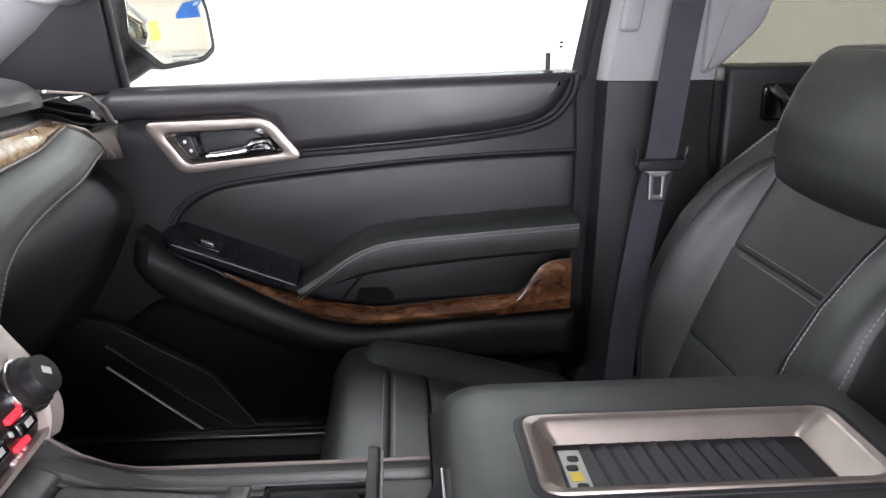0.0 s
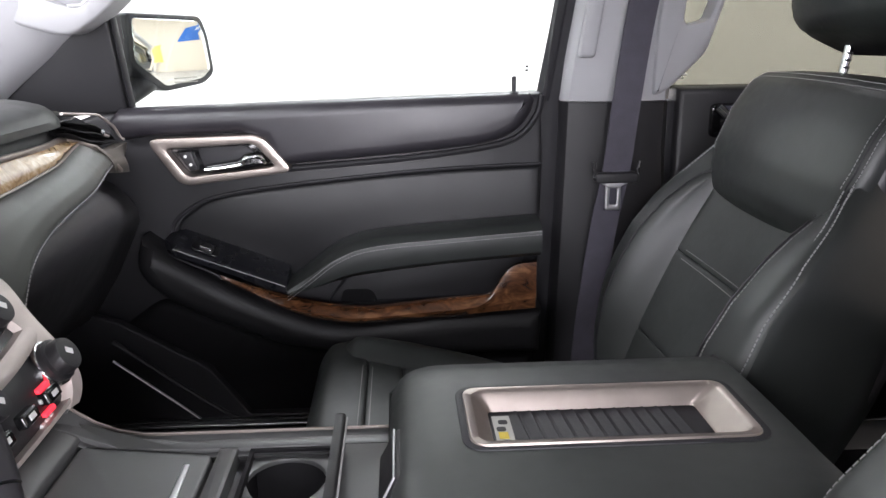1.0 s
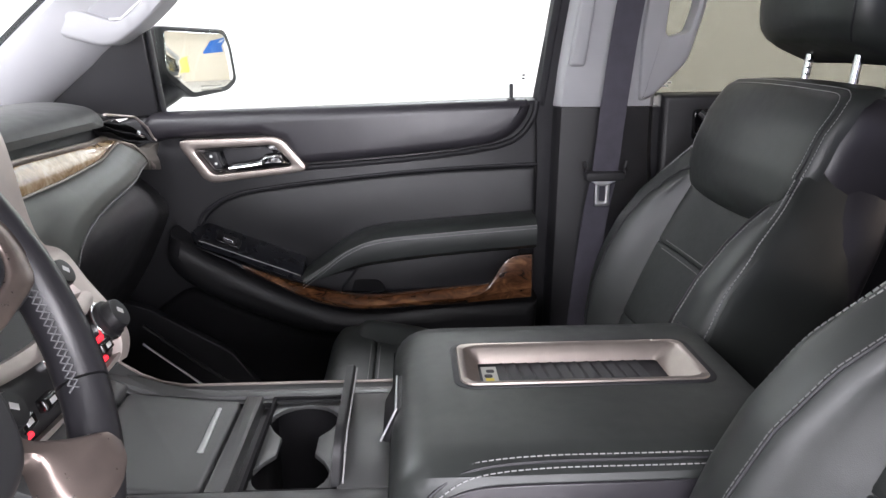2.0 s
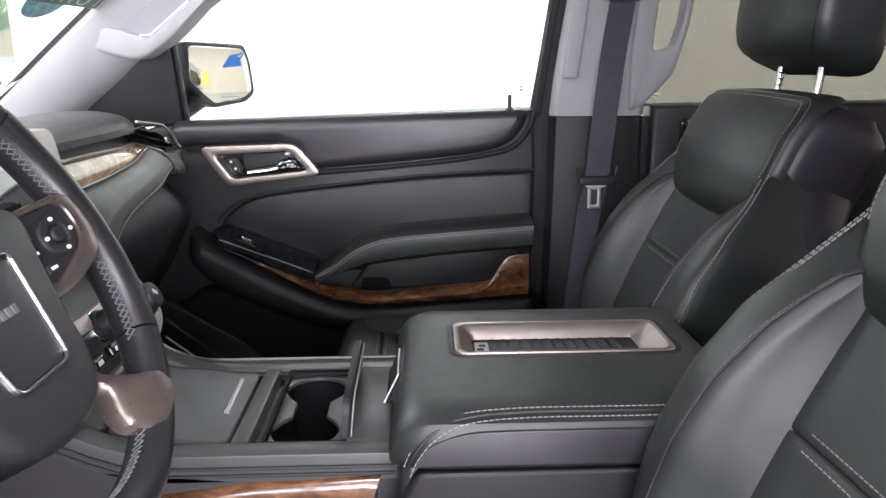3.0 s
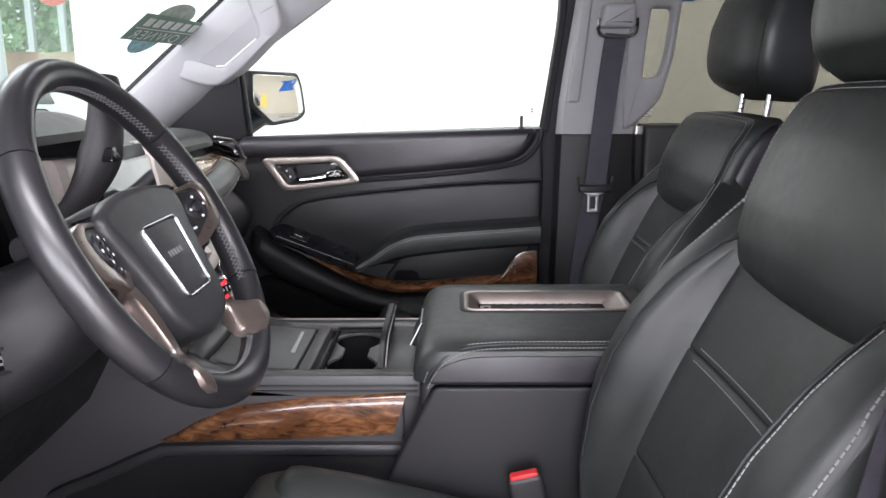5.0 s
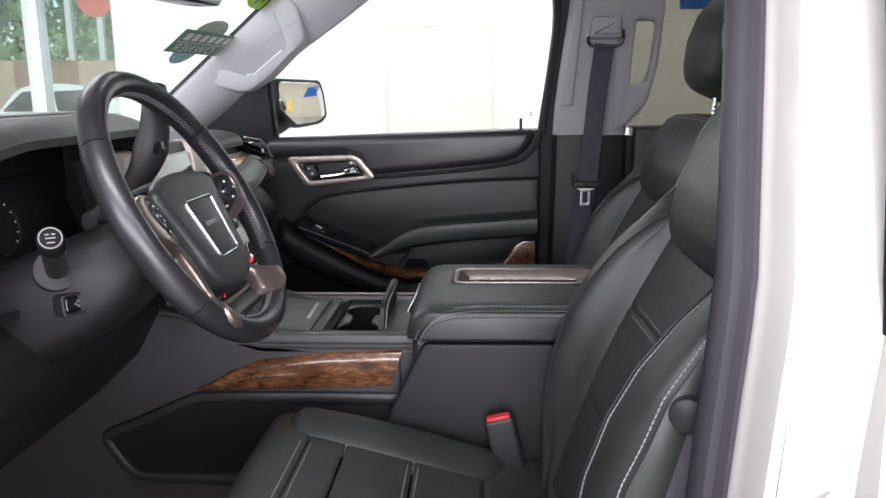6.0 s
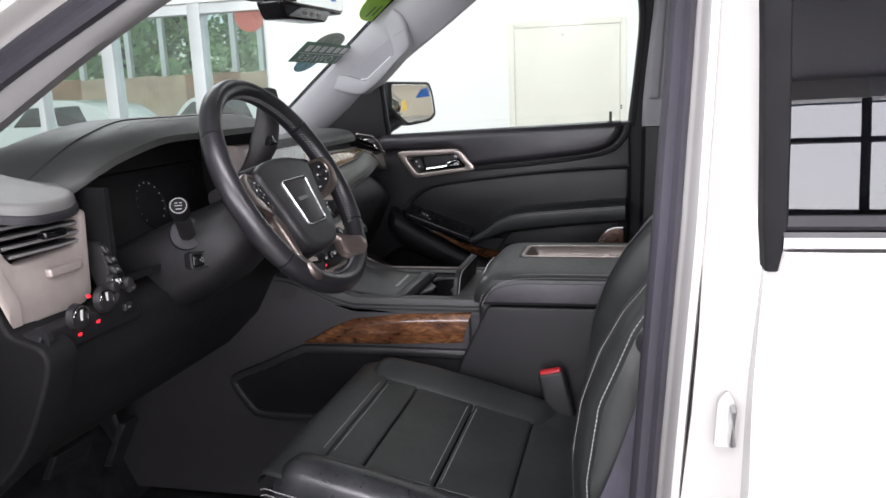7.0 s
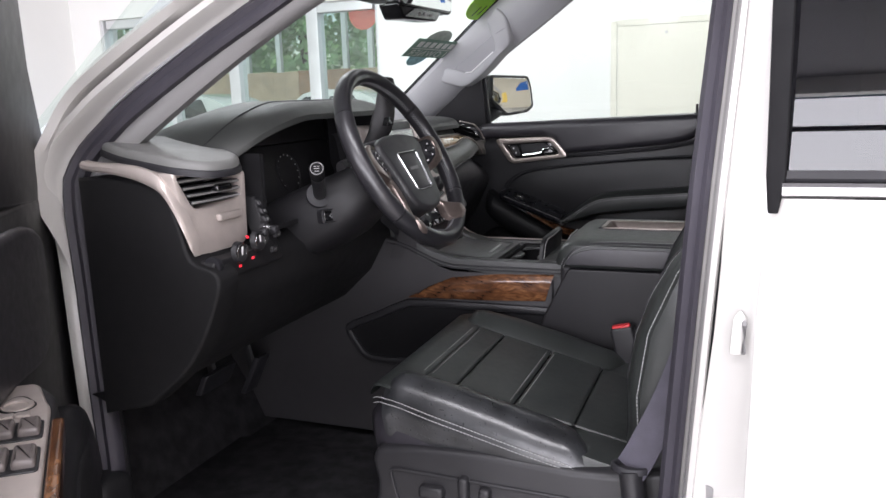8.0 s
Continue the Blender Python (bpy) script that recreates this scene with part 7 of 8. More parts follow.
            k = [(i0 - 0.006, 0.004), (i0 + 0.004, 0.026 * end + lum(v)), (lerp(i0, ru, 0.5), lerp(0.036, rw, 0.45) * e0), (ru - 0.010, rw - 0.010), (ru - 0.001, rw), (ru + 0.003, rw - 0.001), (lerp(ru, su, 0.40), lerp(rw, sw_, 0.25) + 0.005), (lerp(ru, su, 0.78), lerp(rw, sw_, 0.66) + 0.007), (su - 0.004, sw_ + 0.002), (su, sw_ - 0.003), (su + 0.002, sw_ - 0.03), (su - 0.004, -0.05), (su - 0.03, -0.10)]
            rings.append([B(sg * p[0], v, p[1]) for p in catmull(k, 3)])
        loft(bm, rings, False)
        part("back_bolster", bm, LEATHER, seat, "black leather back bolster")
        ridge = [B(sg * ridge_u(v), v, ridge_w(v) + 0.0010) for v in linspace(0.0, 0.425, 36)]
        ridge += [B(sg * u, v, w) for u, v, w in ((0.164, 0.433, 0.048), (0.156, 0.438, 0.045))]
        bm = bmesh.new()
        sweep(bm, ridge, 0.0017, sides=6)
        part("ridge_seam", bm, RUBBER, seat)
        part("stitching", stitches([B(sg * (ridge_u(v) + 0.005), v, ridge_w(v) - 0.0004) for v in linspace(0.0, 0.43, 40)], length=0.0048, gap=0.0014, r=0.0008), STITCH, seat)
        for off in (0.006, 0.015):
            part("stitching", stitches([B(sg * (side_u(v) - off), v, side_w(v) + 0.0035 + off * 0.28) for v in linspace(0.0, 0.492, 44)], length=0.0048, gap=0.0016, r=0.0009), STITCH, seat)
        bm = bmesh.new()
        sweep(bm, [B(sg * (side_u(v) - 0.0105), v, side_w(v) + 0.0050) for v in linspace(0.0, 0.494, 36)], 0.0012, sides=5)
        part("side_seam", bm, RUBBER, seat)
    # head restraint: a broad soft block, its front panel seamed to the side panels
    bm = bmesh.new()
    rings = []
    hv = [q - down for q in (0.674, 0.680, 0.690, 0.712, 0.77, 0.83, 0.868, 0.886, 0.893)]
    for v in [q - down for q in [0.674, 0.676, 0.679, 0.684, 0.690, 0.698] + linspace(0.706, 0.855, 12) + [0.865, 0.873, 0.880, 0.886, 0.890, 0.893]]:
        hw = interp(v, hv, [0.128, 0.141, 0.150, 0.157, 0.160, 0.156, 0.146, 0.130, 0.108])
        dp = interp(v, hv, [0.044, 0.057, 0.066, 0.073, 0.074, 0.066, 0.052, 0.038, 0.022])
        w0 = ahead + interp(v, hv, [0.004, 0.006, 0.009, 0.016, 0.034, 0.046, 0.050, 0.050, 0.050])
        ring = []
        for k in range(64):
            t = 2 * math.pi * k / 64
            c, s = math.cos(t), math.sin(t)
            u = hw * abs(c) ** 0.36 * (1 if c > 0 else -1)
            ring.append(B(u, v, w0 + dp * abs(s) ** 0.46 * (1 if s > 0 else -1) - 0.010 * (u / hw) ** 2))
        rings.append(ring)
    loft(bm, rings)
    seam_r = [[r[k] for r in rings[1:-2]] for k in (7, 25)]
    h = part("head_restraint", bm, LEATHER, seat, "padded black head restraint")
    for line in seam_r:
        bm = bmesh.new()
        sweep(bm, line, 0.0016, sides=5)
        part("seam", bm, RUBBER, h)
    post_w = lambda v: -0.040 + 0.30 * (v - 0.58)
    for u in (-0.071, 0.071):
        bm = bmesh.new()
        sweep(bm, [B(u, v, post_w(v)) for v in linspace(0.58, 0.690 - down, 8)], 0.0065, sides=12)
        pst = part("head_restraint_post", bm, CHROME, seat, "chrome post")
        if u > 0:
            bm = bmesh.new()
            for k in range(5):
                c = B(u - 0.0055, 0.626 + 0.010 * k, post_w(0.626 + 0.010 * k))
                box(bm, c.x - 0.004, c.x + 0.004, c.y - 0.002, c.y + 0.002, c.z - 0.0018, c.z + 0.0018)
            part("notches", bm, RUBBER, pst)
        bm = bmesh.new()
        disc(bm, B(u, 0.604, post_w(0.604)), up, 0.014, 0.014, 16, 0.004)
        part("post_collar", bm, PLASTIC, seat)
    # cushion: C maps (across, forward, up) onto its sloping top
    LEN = 0.487
    O = O + Vector((-reach, 0, lift))
    ci = lambda v: interp(v, [0.0, 0.2, 0.45], [0.130, 0.142, 0.152])
    ch = lambda v: interp(v, [-0.10, 0.05, 0.20, 0.35, 0.43, 0.465, 0.48, LEN], [0.235, 0.246, 0.252, 0.250, 0.244, 0.230, 0.216, 0.196])
    top = lambda v: -0.0286 + 0.24 * v - 3.0 * max(0, v - 0.40) ** 2 - 30.0 * max(0, v - 0.455) ** 2
    bol = lambda v: interp(v, [-0.1, 0.05, 0.12, 0.22, 0.32, 0.40, 0.44], [0.0, 0.006, 0.014, 0.020, 0.022, 0.018, 0.012])
    C = lambda u, v, w: O + Vector((-v, u, top(v) + w))
    bm = bmesh.new()
    rings = []
    for v in linspace(-0.10, LEN, 26):
        h2 = ch(v) - 0.003
        dz = 0.070 * math.sqrt(max(0.03, 1 - (max(0, v - 0.39) / 0.099) ** 2 * 0.9))
        ring = []
        for k in range(36):
            t = 2 * math.pi * k / 36
            c, s = math.cos(t), math.sin(t)
            ring.append(O + Vector((-v, h2 * abs(c) ** 0.35 * (1 if c > 0 else -1), -0.0286 + 0.24 * v - 0.092 + dz * abs(s) ** 0.45 * (1 if s > 0 else -1))))
        rings.append(ring)
    loft(bm, rings)
    part("cushion_base", bm, LEATHER_SIDE, seat, "black leather cushion side")
    for v0, v1 in ((0.02, 0.1295), (0.1325, 0.2345), (0.2375, 0.3385), (0.3415, 0.3955)):
        bm = bmesh.new()
        panel(bm, lambda v: -ci(v) - 0.008, lambda v: ci(v) + 0.008, v0, v1, C, 0.012, 0.006, 18, 14, base=0.0085)
        part("cushion_insert", bm, PERF, seat, "perforated black leather insert")
    for v0 in (0.236, 0.397):
        for dv in (-0.008, 0.008):
            part("stitching", stitches([C(u, v0 + dv, 0.0122) for u in linspace(-0.136, 0.136, 24)], r=0.0007), TRIMGREY, seat)
    # plain leather behind the bolsters, running under the back
    bm = bmesh.new()
    panel(bm, lambda v: -ch(v) + 0.002, lambda v: ch(v) - 0.002, -0.12, 0.150, lambda u, v, w: C(u, v, w - 0.012 * smooth(0.10, 0.15, v)), 0.009, 0.014, 30, 14, base=-0.03)
    part("cushion_rear", bm, LEATHER, seat, "plain black leather at the back of the cushion")
    bm = bmesh.new()
    panel(bm, lambda v: -ch(v) * 0.965, lambda v: ch(v) * 0.965, 0.3965, LEN - 0.002, C, 0.012, 0.008, 34, 18, base=0.0075)
    part("cushion_front", bm, LEATHER, seat, "rounded black leather front edge")
    for sg in (1, -1):
        bm = bmesh.new()
        rings = []
        for v in linspace(0.070, 0.42, 34) + [0.430, 0.437, 0.442]:
            h2, b = ch(v), bol(v)
            i0 = lerp(h2 - 0.03, ci(v), smooth(0.055, 0.17, v) ** 0.6)
            dn = -0.026 * (1 - smooth(0.070, 0.125, v)) - 0.016 * smooth(0.415, 0.445, v)
            k = [(i0 - 0.004, -0.006), (i0 + 0.006, 0.010), (lerp(i0, h2, 0.35), 0.012 + b * 0.8), (lerp(i0, h2, 0.62), 0.013 + b), (lerp(i0, h2, 0.86), 0.009 + b * 0.7), (h2 - 0.003, 0.003 + b * 0.2), (h2 + 0.003, -0.010), (h2 + 0.004, -0.024), (h2 - 0.001, -0.045), (h2 - 0.006, -0.075)]
            rings.append([C(sg * p[0], v, p[1] + dn) for p in catmull(k, 3)])
        loft(bm, rings, False)
        part("cushion_bolster", bm, LEATHER_WORN if worn and sg == near else LEATHER, seat, "creased black leather side bolster")
        bm = bmesh.new()
        sweep(bm, [C(sg * (ci(v) + 0.002), v, 0.0085) for v in linspace(0.11, 0.40, 24)] + [C(sg * (ci(0.4) + 0.012), 0.424, 0.009), C(sg * (ci(0.4) + 0.05), 0.430, 0.012)], 0.0013, sides=5)
        part("bolster_seam", bm, RUBBER, seat)
        for off in (0.0, 0.009):
            part("stitching", stitches([C(sg * (ch(v) + 0.0045), v, -0.006 - off - 0.030 * (1 - smooth(0.085, 0.118, v))) for v in linspace(0.09, 0.44, 44)] + [C(sg * (ch(v) - 0.001), v, -0.010 - off) for v in (0.455, 0.468)], length=0.0048, gap=0.0016, r=0.0009), STITCH, seat)
        # plastic side cover
        yy = O.y + sg * 0.232
        sl = lambda u, v, w: Vector((O.x - u, yy + sg * w, O.z + v + 0.036))
        bm = bmesh.new()
        sc = catmull([(-0.14, 0.02), (-0.02, -0.030), (0.09, -0.046), (0.26, -0.042), (0.42, -0.052), (0.455, -0.07), (0.450, -0.12), (0.43, -0.24), (0.10, -0.26), (-0.14, -0.22), (-0.18, -0.08)], 5, True)
        slab(bm, sc, 0.0, 0.028, sl, 0.012, 4)
        cover = part("side_cover", bm, PLASTIC, seat, "black plastic seat side cover")
        if sg == near:
            so = rounded([(0.428, -0.084), (0.10, -0.092), (0.12, -0.19), (0.405, -0.19)], 0.02)
            bm = bmesh.new()
            frame_ring(bm, so, inset(so, 0.006), 0.024, 0.032, sl, 0.002)
            part("switch_surround", bm, PLASTIC, cover)
            for (u0, v0, du, dv) in ((0.345, -0.118, 0.022, 0.011), (0.288, -0.106, 0.009, 0.024), (0.252, -0.116, 0.010, 0.020)):
                bm = bmesh.new()
                slab(bm, rect(u0 - du, u0 + du, v0 - dv, v0 + dv, 0.008), 0.026, 0.044, sl, 0.006)
                part("seat_switch", bm, PLASTIC, cover)
    for sg in (1, -1):
        bm = bmesh.new()
        box(bm, O.x - 0.40, O.x + 0.24, O.y + sg * 0.19 - 0.02, O.y + sg * 0.19 + 0.02, FLOOR + 0.002, FLOOR + 0.05, 0.004)
        part("seat_rail", bm, STEEL, seat)
    bm = bmesh.new()
    box(bm, O.x - 0.38, O.x + 0.20, O.y - 0.20, O.y + 0.20, FLOOR + 0.05, O.z - 0.10, 0.02)
    part("seat_pan", bm, PLASTIC, seat)
    return seat


build_seat("passenger_seat", (0.475, 0.415, 0.755), "black perforated leather passenger seat beside the console", -1, reach=0.035, lift=0.026)
build_seat("driver_seat", (0.342, -0.465, 0.795), "worn black perforated leather driver seat behind the wheel", -1, worn=True, down=0.062, tall=0.024, ahead=0.024)

# ---- buckle beside the driver seat ----
bk = thing("seat_belt_buckle", "black seat belt buckle with a red release button", "buckle", (0.25, -0.25, 0.80))
bd = Vector((-0.22, -0.05, 0.97)).normalized()
b0 = Vector((0.262, -0.232, 0.76))
bs = Vector((0.97, 0.0, 0.22)).normalized()
bt = bd.cross(bs).normalized()
kp = lambda u, v, w: b0 + bs * u + bt * v + bd * w
bm = bmesh.new()
slab(bm, rect(-0.024, 0.024, -0.013, 0.013, 0.007), 0.0, 0.118, kp, 0.006)
part("casing", bm, PLASTIC, bk)
bm = bmesh.new()
slab(bm, rect(-0.019, 0.019, -0.010, 0.004, 0.003), 0.108, 0.1225, kp, 0.002)
part("release_button", bm, REDP, bk, "red release button")
bm = bmesh.new()
sweep(bm, [kp(0, 0, 0.01), kp(0.01, 0, -0.05), kp(0.03, 0, -0.12)], 0.016, 0.006)
part("stalk", bm, PLASTIC, bk)


# ---- driver's side body ----
NY = -0.80


def dside(z, base=NY):
    return side_y(z, base)


# door aperture: the inner rubber seal and the painted flange round it
loop = [(-0.595, 0.46), (-0.603, 0.74), (-0.607, 1.05), (-0.605, 1.235), (-0.545, 1.316), (-0.472, 1.372), (-0.371, 1.438), (-0.255, 1.506), (-0.12, 1.585), (0.0, 1.655), (0.12, 1.700), (0.30, 1.715), (0.391, 1.690), (0.424, 1.60), (0.416, 1.45), (0.401, 1.25), (0.387, 1.05), (0.371, 0.80), (0.360, 0.60), (0.34, 0.49), (0.25, 0.455), (-0.50, 0.445)]
lp2 = catmull(loop, 5, True)
seal = thing("door_seal", "black rubber weather seal round the open doorway", "door seal", (0.0, NY, 0.45))


def ring_band(pts, prof, flat=False):
    """A closed band whose profile is given as (outward offset, y offset) pairs round the loop."""
    bm = bmesh.new()
    rings = []
    outs = {}
    for o, _ in prof:
        if o not in outs:
            outs[o] = inset(pts, -o)
    for i in range(len(pts)):
        ring = []
        for o, dy in prof:
            p = pts[i].lerp(outs[o][i], 1 - 0.32 * smooth(0.25, 0.37, pts[i].x))
            k = 1.0 if not flat or dy > 0 else 1 - 0.72 * smooth(-0.1, -0.4, p.x) * smooth(1.30, 1.12, p.y)
            ring.append(Vector((p.x, dside(p.y) + dy * k, p.y)))
        rings.append(ring)
    return loft(bm, rings, True, False, True)


part("seal", ring_band(lp2, [(0.0, 0.012), (-0.004, 0.0), (-0.002, -0.010), (0.006, -0.017), (0.014, -0.014), (0.019, -0.012), (0.027, -0.020), (0.035, -0.016), (0.038, -0.004), (0.036, 0.012)]), SEAL, seal)
part("inner_trim", ring_band(lp2, [(0.004, 0.004), (0.002, 0.02), (0.010, 0.032), (0.03, 0.034), (0.034, 0.02), (0.026, 0.004)]), PLASTIC, seal)
part("door_flange", ring_band(lp2, [(0.034, 0.012), (0.034, -0.012), (0.040, -0.020), (0.044, -0.030), (0.047, -0.048), (0.052, -0.058), (0.062, -0.062), (0.066, -0.05), (0.066, 0.012)], True), PEARL, shell, "pearl white painted door flange")
bm = bmesh.new()
box(bm, -0.72, -0.575, -0.885, -0.79, 0.42, 0.70, 0.03, 4)
part("sill_cover", bm, MATTE, shell, "black plastic sill cover")
# pillar trim showing inside the seal, its shade put in as mid grey
inner_a = [(-0.605, 1.20), (-0.598, 1.245), (-0.545, 1.316), (-0.472, 1.372), (-0.371, 1.438), (-0.255, 1.506), (-0.12, 1.585), (0.0, 1.655)]
outer_a = [(-0.585, 1.20), (-0.560, 1.262), (-0.512, 1.305), (-0.424, 1.372), (-0.326, 1.440), (-0.225, 1.503), (-0.10, 1.572), (0.01, 1.635)]
bm = bmesh.new()
loft(bm, [[Vector((a.x - 0.01, dside(a.y) + 0.006, a.y)), Vector((a.x + 0.006, dside(a.y) + 0.004, a.y)), Vector((lerp(a.x, b.x, 0.6), dside(b.y) + 0.012, lerp(a.y, b.y, 0.6))), Vector((b.x, dside(b.y) + 0.028, b.y)), Vector((b.x - 0.01, dside(b.y) + 0.06, b.y)), Vector((a.x - 0.02, dside(a.y) + 0.06, a.y))] for a, b in zip(catmull(inner_a, 4), catmull(outer_a, 4))])
part("pillar_trim_edge", bm, TRIMGREY, shell, "pillar trim beside the seal, shaded by its mid grey colour")
# outer A pillar, sill and B pillar skins
bm = bmesh.new()
pa = [(-0.640, 1.02), (-0.646, 1.12), (-0.650, 1.18), (-0.652, 1.25), (-0.620, 1.325), (-0.586, 1.379), (-0.52, 1.430), (-0.42, 1.495), (-0.30, 1.570), (-0.16, 1.650), (0.0, 1.725), (0.14, 1.775), (0.35, 1.79), (0.45, 1.785)]
qa = [(-0.641, 1.02), (-0.648, 1.12), (-0.657, 1.18), (-0.674, 1.26), (-0.660, 1.325), (-0.615, 1.400), (-0.545, 1.458), (-0.44, 1.522), (-0.31, 1.60), (-0.17, 1.685), (0.0, 1.765), (0.14, 1.81), (0.35, 1.83), (0.45, 1.83)]
A, Bq = catmull(pa, 4), catmull(qa, 4)
deep = lambda z: lerp(0.22, 1.0, smooth(1.06, 1.26, z))
rings = [[Vector((a.x, dside(a.y) - 0.066 * deep(a.y), a.y)), Vector((lerp(a.x, b.x, 0.3), dside(a.y) - 0.078 * deep(a.y), lerp(a.y, b.y, 0.3))), Vector((b.x, dside(b.y) - 0.05 * deep(b.y), b.y)), Vector((b.x, dside(b.y) + 0.03, b.y)), Vector((a.x, dside(a.y) + 0.03, a.y))] for a, b in zip(A, Bq)]
loft(bm, rings)
part("pillar_skin", bm, PEARL, shell)
bm = bmesh.new()
rings = []
for z in linspace(0.42, 1.79, 18):
    x0 = interp(z, [0.42, 0.8, 1.25, 1.45, 1.79], [0.448, 0.462, 0.476, 0.486, 0.49])
    fore = lerp(0.052, 0.032, smooth(0.75, 1.15, z))
    y = dside(z)
    rings.append([Vector((x0 - 0.002 - fore, y + 0.02, z)), Vector((x0 - fore, y - 0.052, z)), Vector((x0 - 0.014, y - 0.068, z)), Vector((x0 + 0.004, y - 0.075, z)), Vector((x0 + 0.024, y - 0.080, z)), Vector((x0 + 0.10, y - 0.070, z)), Vector((x0 + 0.14, y - 0.02, z)), Vector((x0 + 0.14, y + 0.04, z))])
loft(bm, rings)
part("centre_pillar", bm, PEARL, shell, "pearl white centre pillar")
bm = bmesh.new()
pillar = []
for z in linspace(0.50, 1.79, 14):
    y = dside(z) + 0.06
    pillar.append([Vector((x, y + d, z)) for x, d in ((0.435, -0.01), (0.45, 0.03), (0.48, 0.045), (0.58, 0.045), (0.61, 0.03), (0.61, -0.03), (0.44, -0.03))])
loft(bm, pillar)
part("inner_pillar_trim", bm, DASH, shell, "dark inner pillar trim")
bm = bmesh.new()
box(bm, -0.9, 2.3, -0.91, -0.80, 0.30, 0.44, 0.02, 3)
part("rocker", bm, PEARL, shell)
bm = bmesh.new()
box(bm, -0.9, 2.3, 0.86, 0.95, 0.30, 0.55, 0.02, 3)
part("rocker", bm, PEARL, shell)
# striker, hole plugs and label on the pillar
bm = bmesh.new()
y = dside(1.08) - 0.083
slab(bm, rounded([(0.454, 1.045), (0.470, 1.045), (0.473, 1.090), (0.466, 1.102), (0.457, 1.092)], 0.005), 0.0, 0.003, xz(y + 0.006), 0.0015)
s = part("striker_plate", bm, PEARL, shell)
bm = bmesh.new()
sweep(bm, [Vector((0.470, y, 1.05)), Vector((0.470, y - 0.006, 1.052)), Vector((0.470, y - 0.006, 1.085)), Vector((0.470, y, 1.087))], 0.003)
part("striker_loop", bm, TRIMGREY, s)
bm = bmesh.new()
slab(bm, rect(0.412, 0.442, 0.842, 0.862, 0.003), 0.0, 0.001, lambda u, v, w: Vector((u, NY - 0.045 - w - (u - 0.412) * 0.7, v)), 0.0003)
part("pillar_label", bm, TRIMGREY, shell, "small grey printed label")

# ---- near rear door ----
rdn = thing("rear_driver_door", "pearl white rear door with dark tinted glass, closed", "car door", (1.0, -0.9, 0.4))


def rdy(z):
    return (-0.905 - 0.035 * smooth(1.24, 0.95, z)) if z < 1.245 else -0.905 + (z - 1.245) * 0.10 + 0.36 * (z - 1.245) ** 2


bm = bmesh.new()
xs = [0.482, 0.488, 0.50, 0.55] + linspace(0.7, 1.7, 9)
zs = linspace(0.40, 1.238, 22)


def rskin(u, v):
    e = smooth(0.505, 0.482, u)
    lead = interp(v, [0.4, 0.9, 1.1, 1.238], [-0.008, -0.004, 0.0, 0.010])
    return Vector((u + lead * smooth(0.6, 0.48, u), rdy(v) + 0.012 * e, v))


sheet_solid(bm, rskin, xs, zs, (0, 0.05, 0))
part("door_skin", bm, PEARL, rdn, "pearl white door skin")
bm = bmesh.new()
loft(bm, [[Vector((x, rdy(1.24) + a, 1.240 + b)) for a, b in ((0.0, 0.0), (-0.006, 0.003), (-0.007, 0.012), (-0.003, 0.016), (0.01, 0.016), (0.01, 0.0))] for x in (0.502, 0.9, 1.7)])
part("belt_moulding", bm, CHROME, rdn, "bright chrome belt moulding")
bm = bmesh.new()
loft(bm, [[Vector((x, rdy(1.258) + a, 1.2565 + b)) for a, b in ((0.002, 0.0), (-0.002, 0.004), (0.004, 0.012), (0.016, 0.012), (0.016, 0.0))] for x in (0.502, 0.9, 1.7)])
part("glass_seal", bm, RUBBER, rdn)
bm = bmesh.new()
rings = []
for z in [1.222, 1.23, 1.245] + linspace(1.26, 1.78, 8):
    a, b = interp(z, [1.22, 1.26, 1.78], [0.489, 0.486, 0.484]), interp(z, [1.22, 1.26, 1.78], [0.499, 0.506, 0.512])
    y = rdy(max(z, 1.245)) - 0.004
    rings.append([Vector((a, y + 0.03, z)), Vector((a, y + 0.002, z)), Vector((a + 0.003, y, z)), Vector((b - 0.002, y, z)), Vector((b, y + 0.003, z)), Vector((b, y + 0.03, z))])
loft(bm, rings)
part("frame_applique", bm, FLATB, rdn, "gloss black window frame cover")
bm = bmesh.new()
slab(bm, [(0.505, 1.262), (1.7, 1.262), (1.68, 1.72), (0.512, 1.74)], 0, 0.005, lambda u, v, w: Vector((u, rdy(v) + 0.012 - w, v)), 0.001)
part("tinted_glass", bm, TINT, rdn, "dark tinted glass")
bm = bmesh.new()
box(bm, 0.66, 0.675, -0.90, -0.886, 1.262, 1.30)
part("division_bar", bm, GLOSS, rdn)
bm = bmesh.new()
box(bm, 0.53, 1.7, -0.86, -0.845, 0.6, 1.28, 0.01)
part("inner_trim", bm, PLASTIC, rdn)

# ---- driver's belt ----
db = thing("driver_seat_belt", "dark seat belt webbing running down beside the driver seat", "seat belt", (0.40, -0.74, 0.8))
part("webbing", ribbon(catmull([(0.50, -0.70, 1.50), (0.47, -0.725, 1.30), (0.43, -0.735, 1.10), (0.385, -0.745, 0.95), (0.345, -0.755, 0.855), (0.325, -0.755, 0.815)], 6), 0.024, across=(0.8, -0.25, 0.25)), WEB, db)
bm = bmesh.new()
sweep(bm, [(0.325, -0.755, 0.82), (0.333, -0.755, 0.75), (0.35, -0.755, 0.66)], 0.026, 0.018, sides=14)
g = part("belt_sleeve", bm, PLASTIC, db, "black plastic belt sleeve")
bm = bmesh.new()
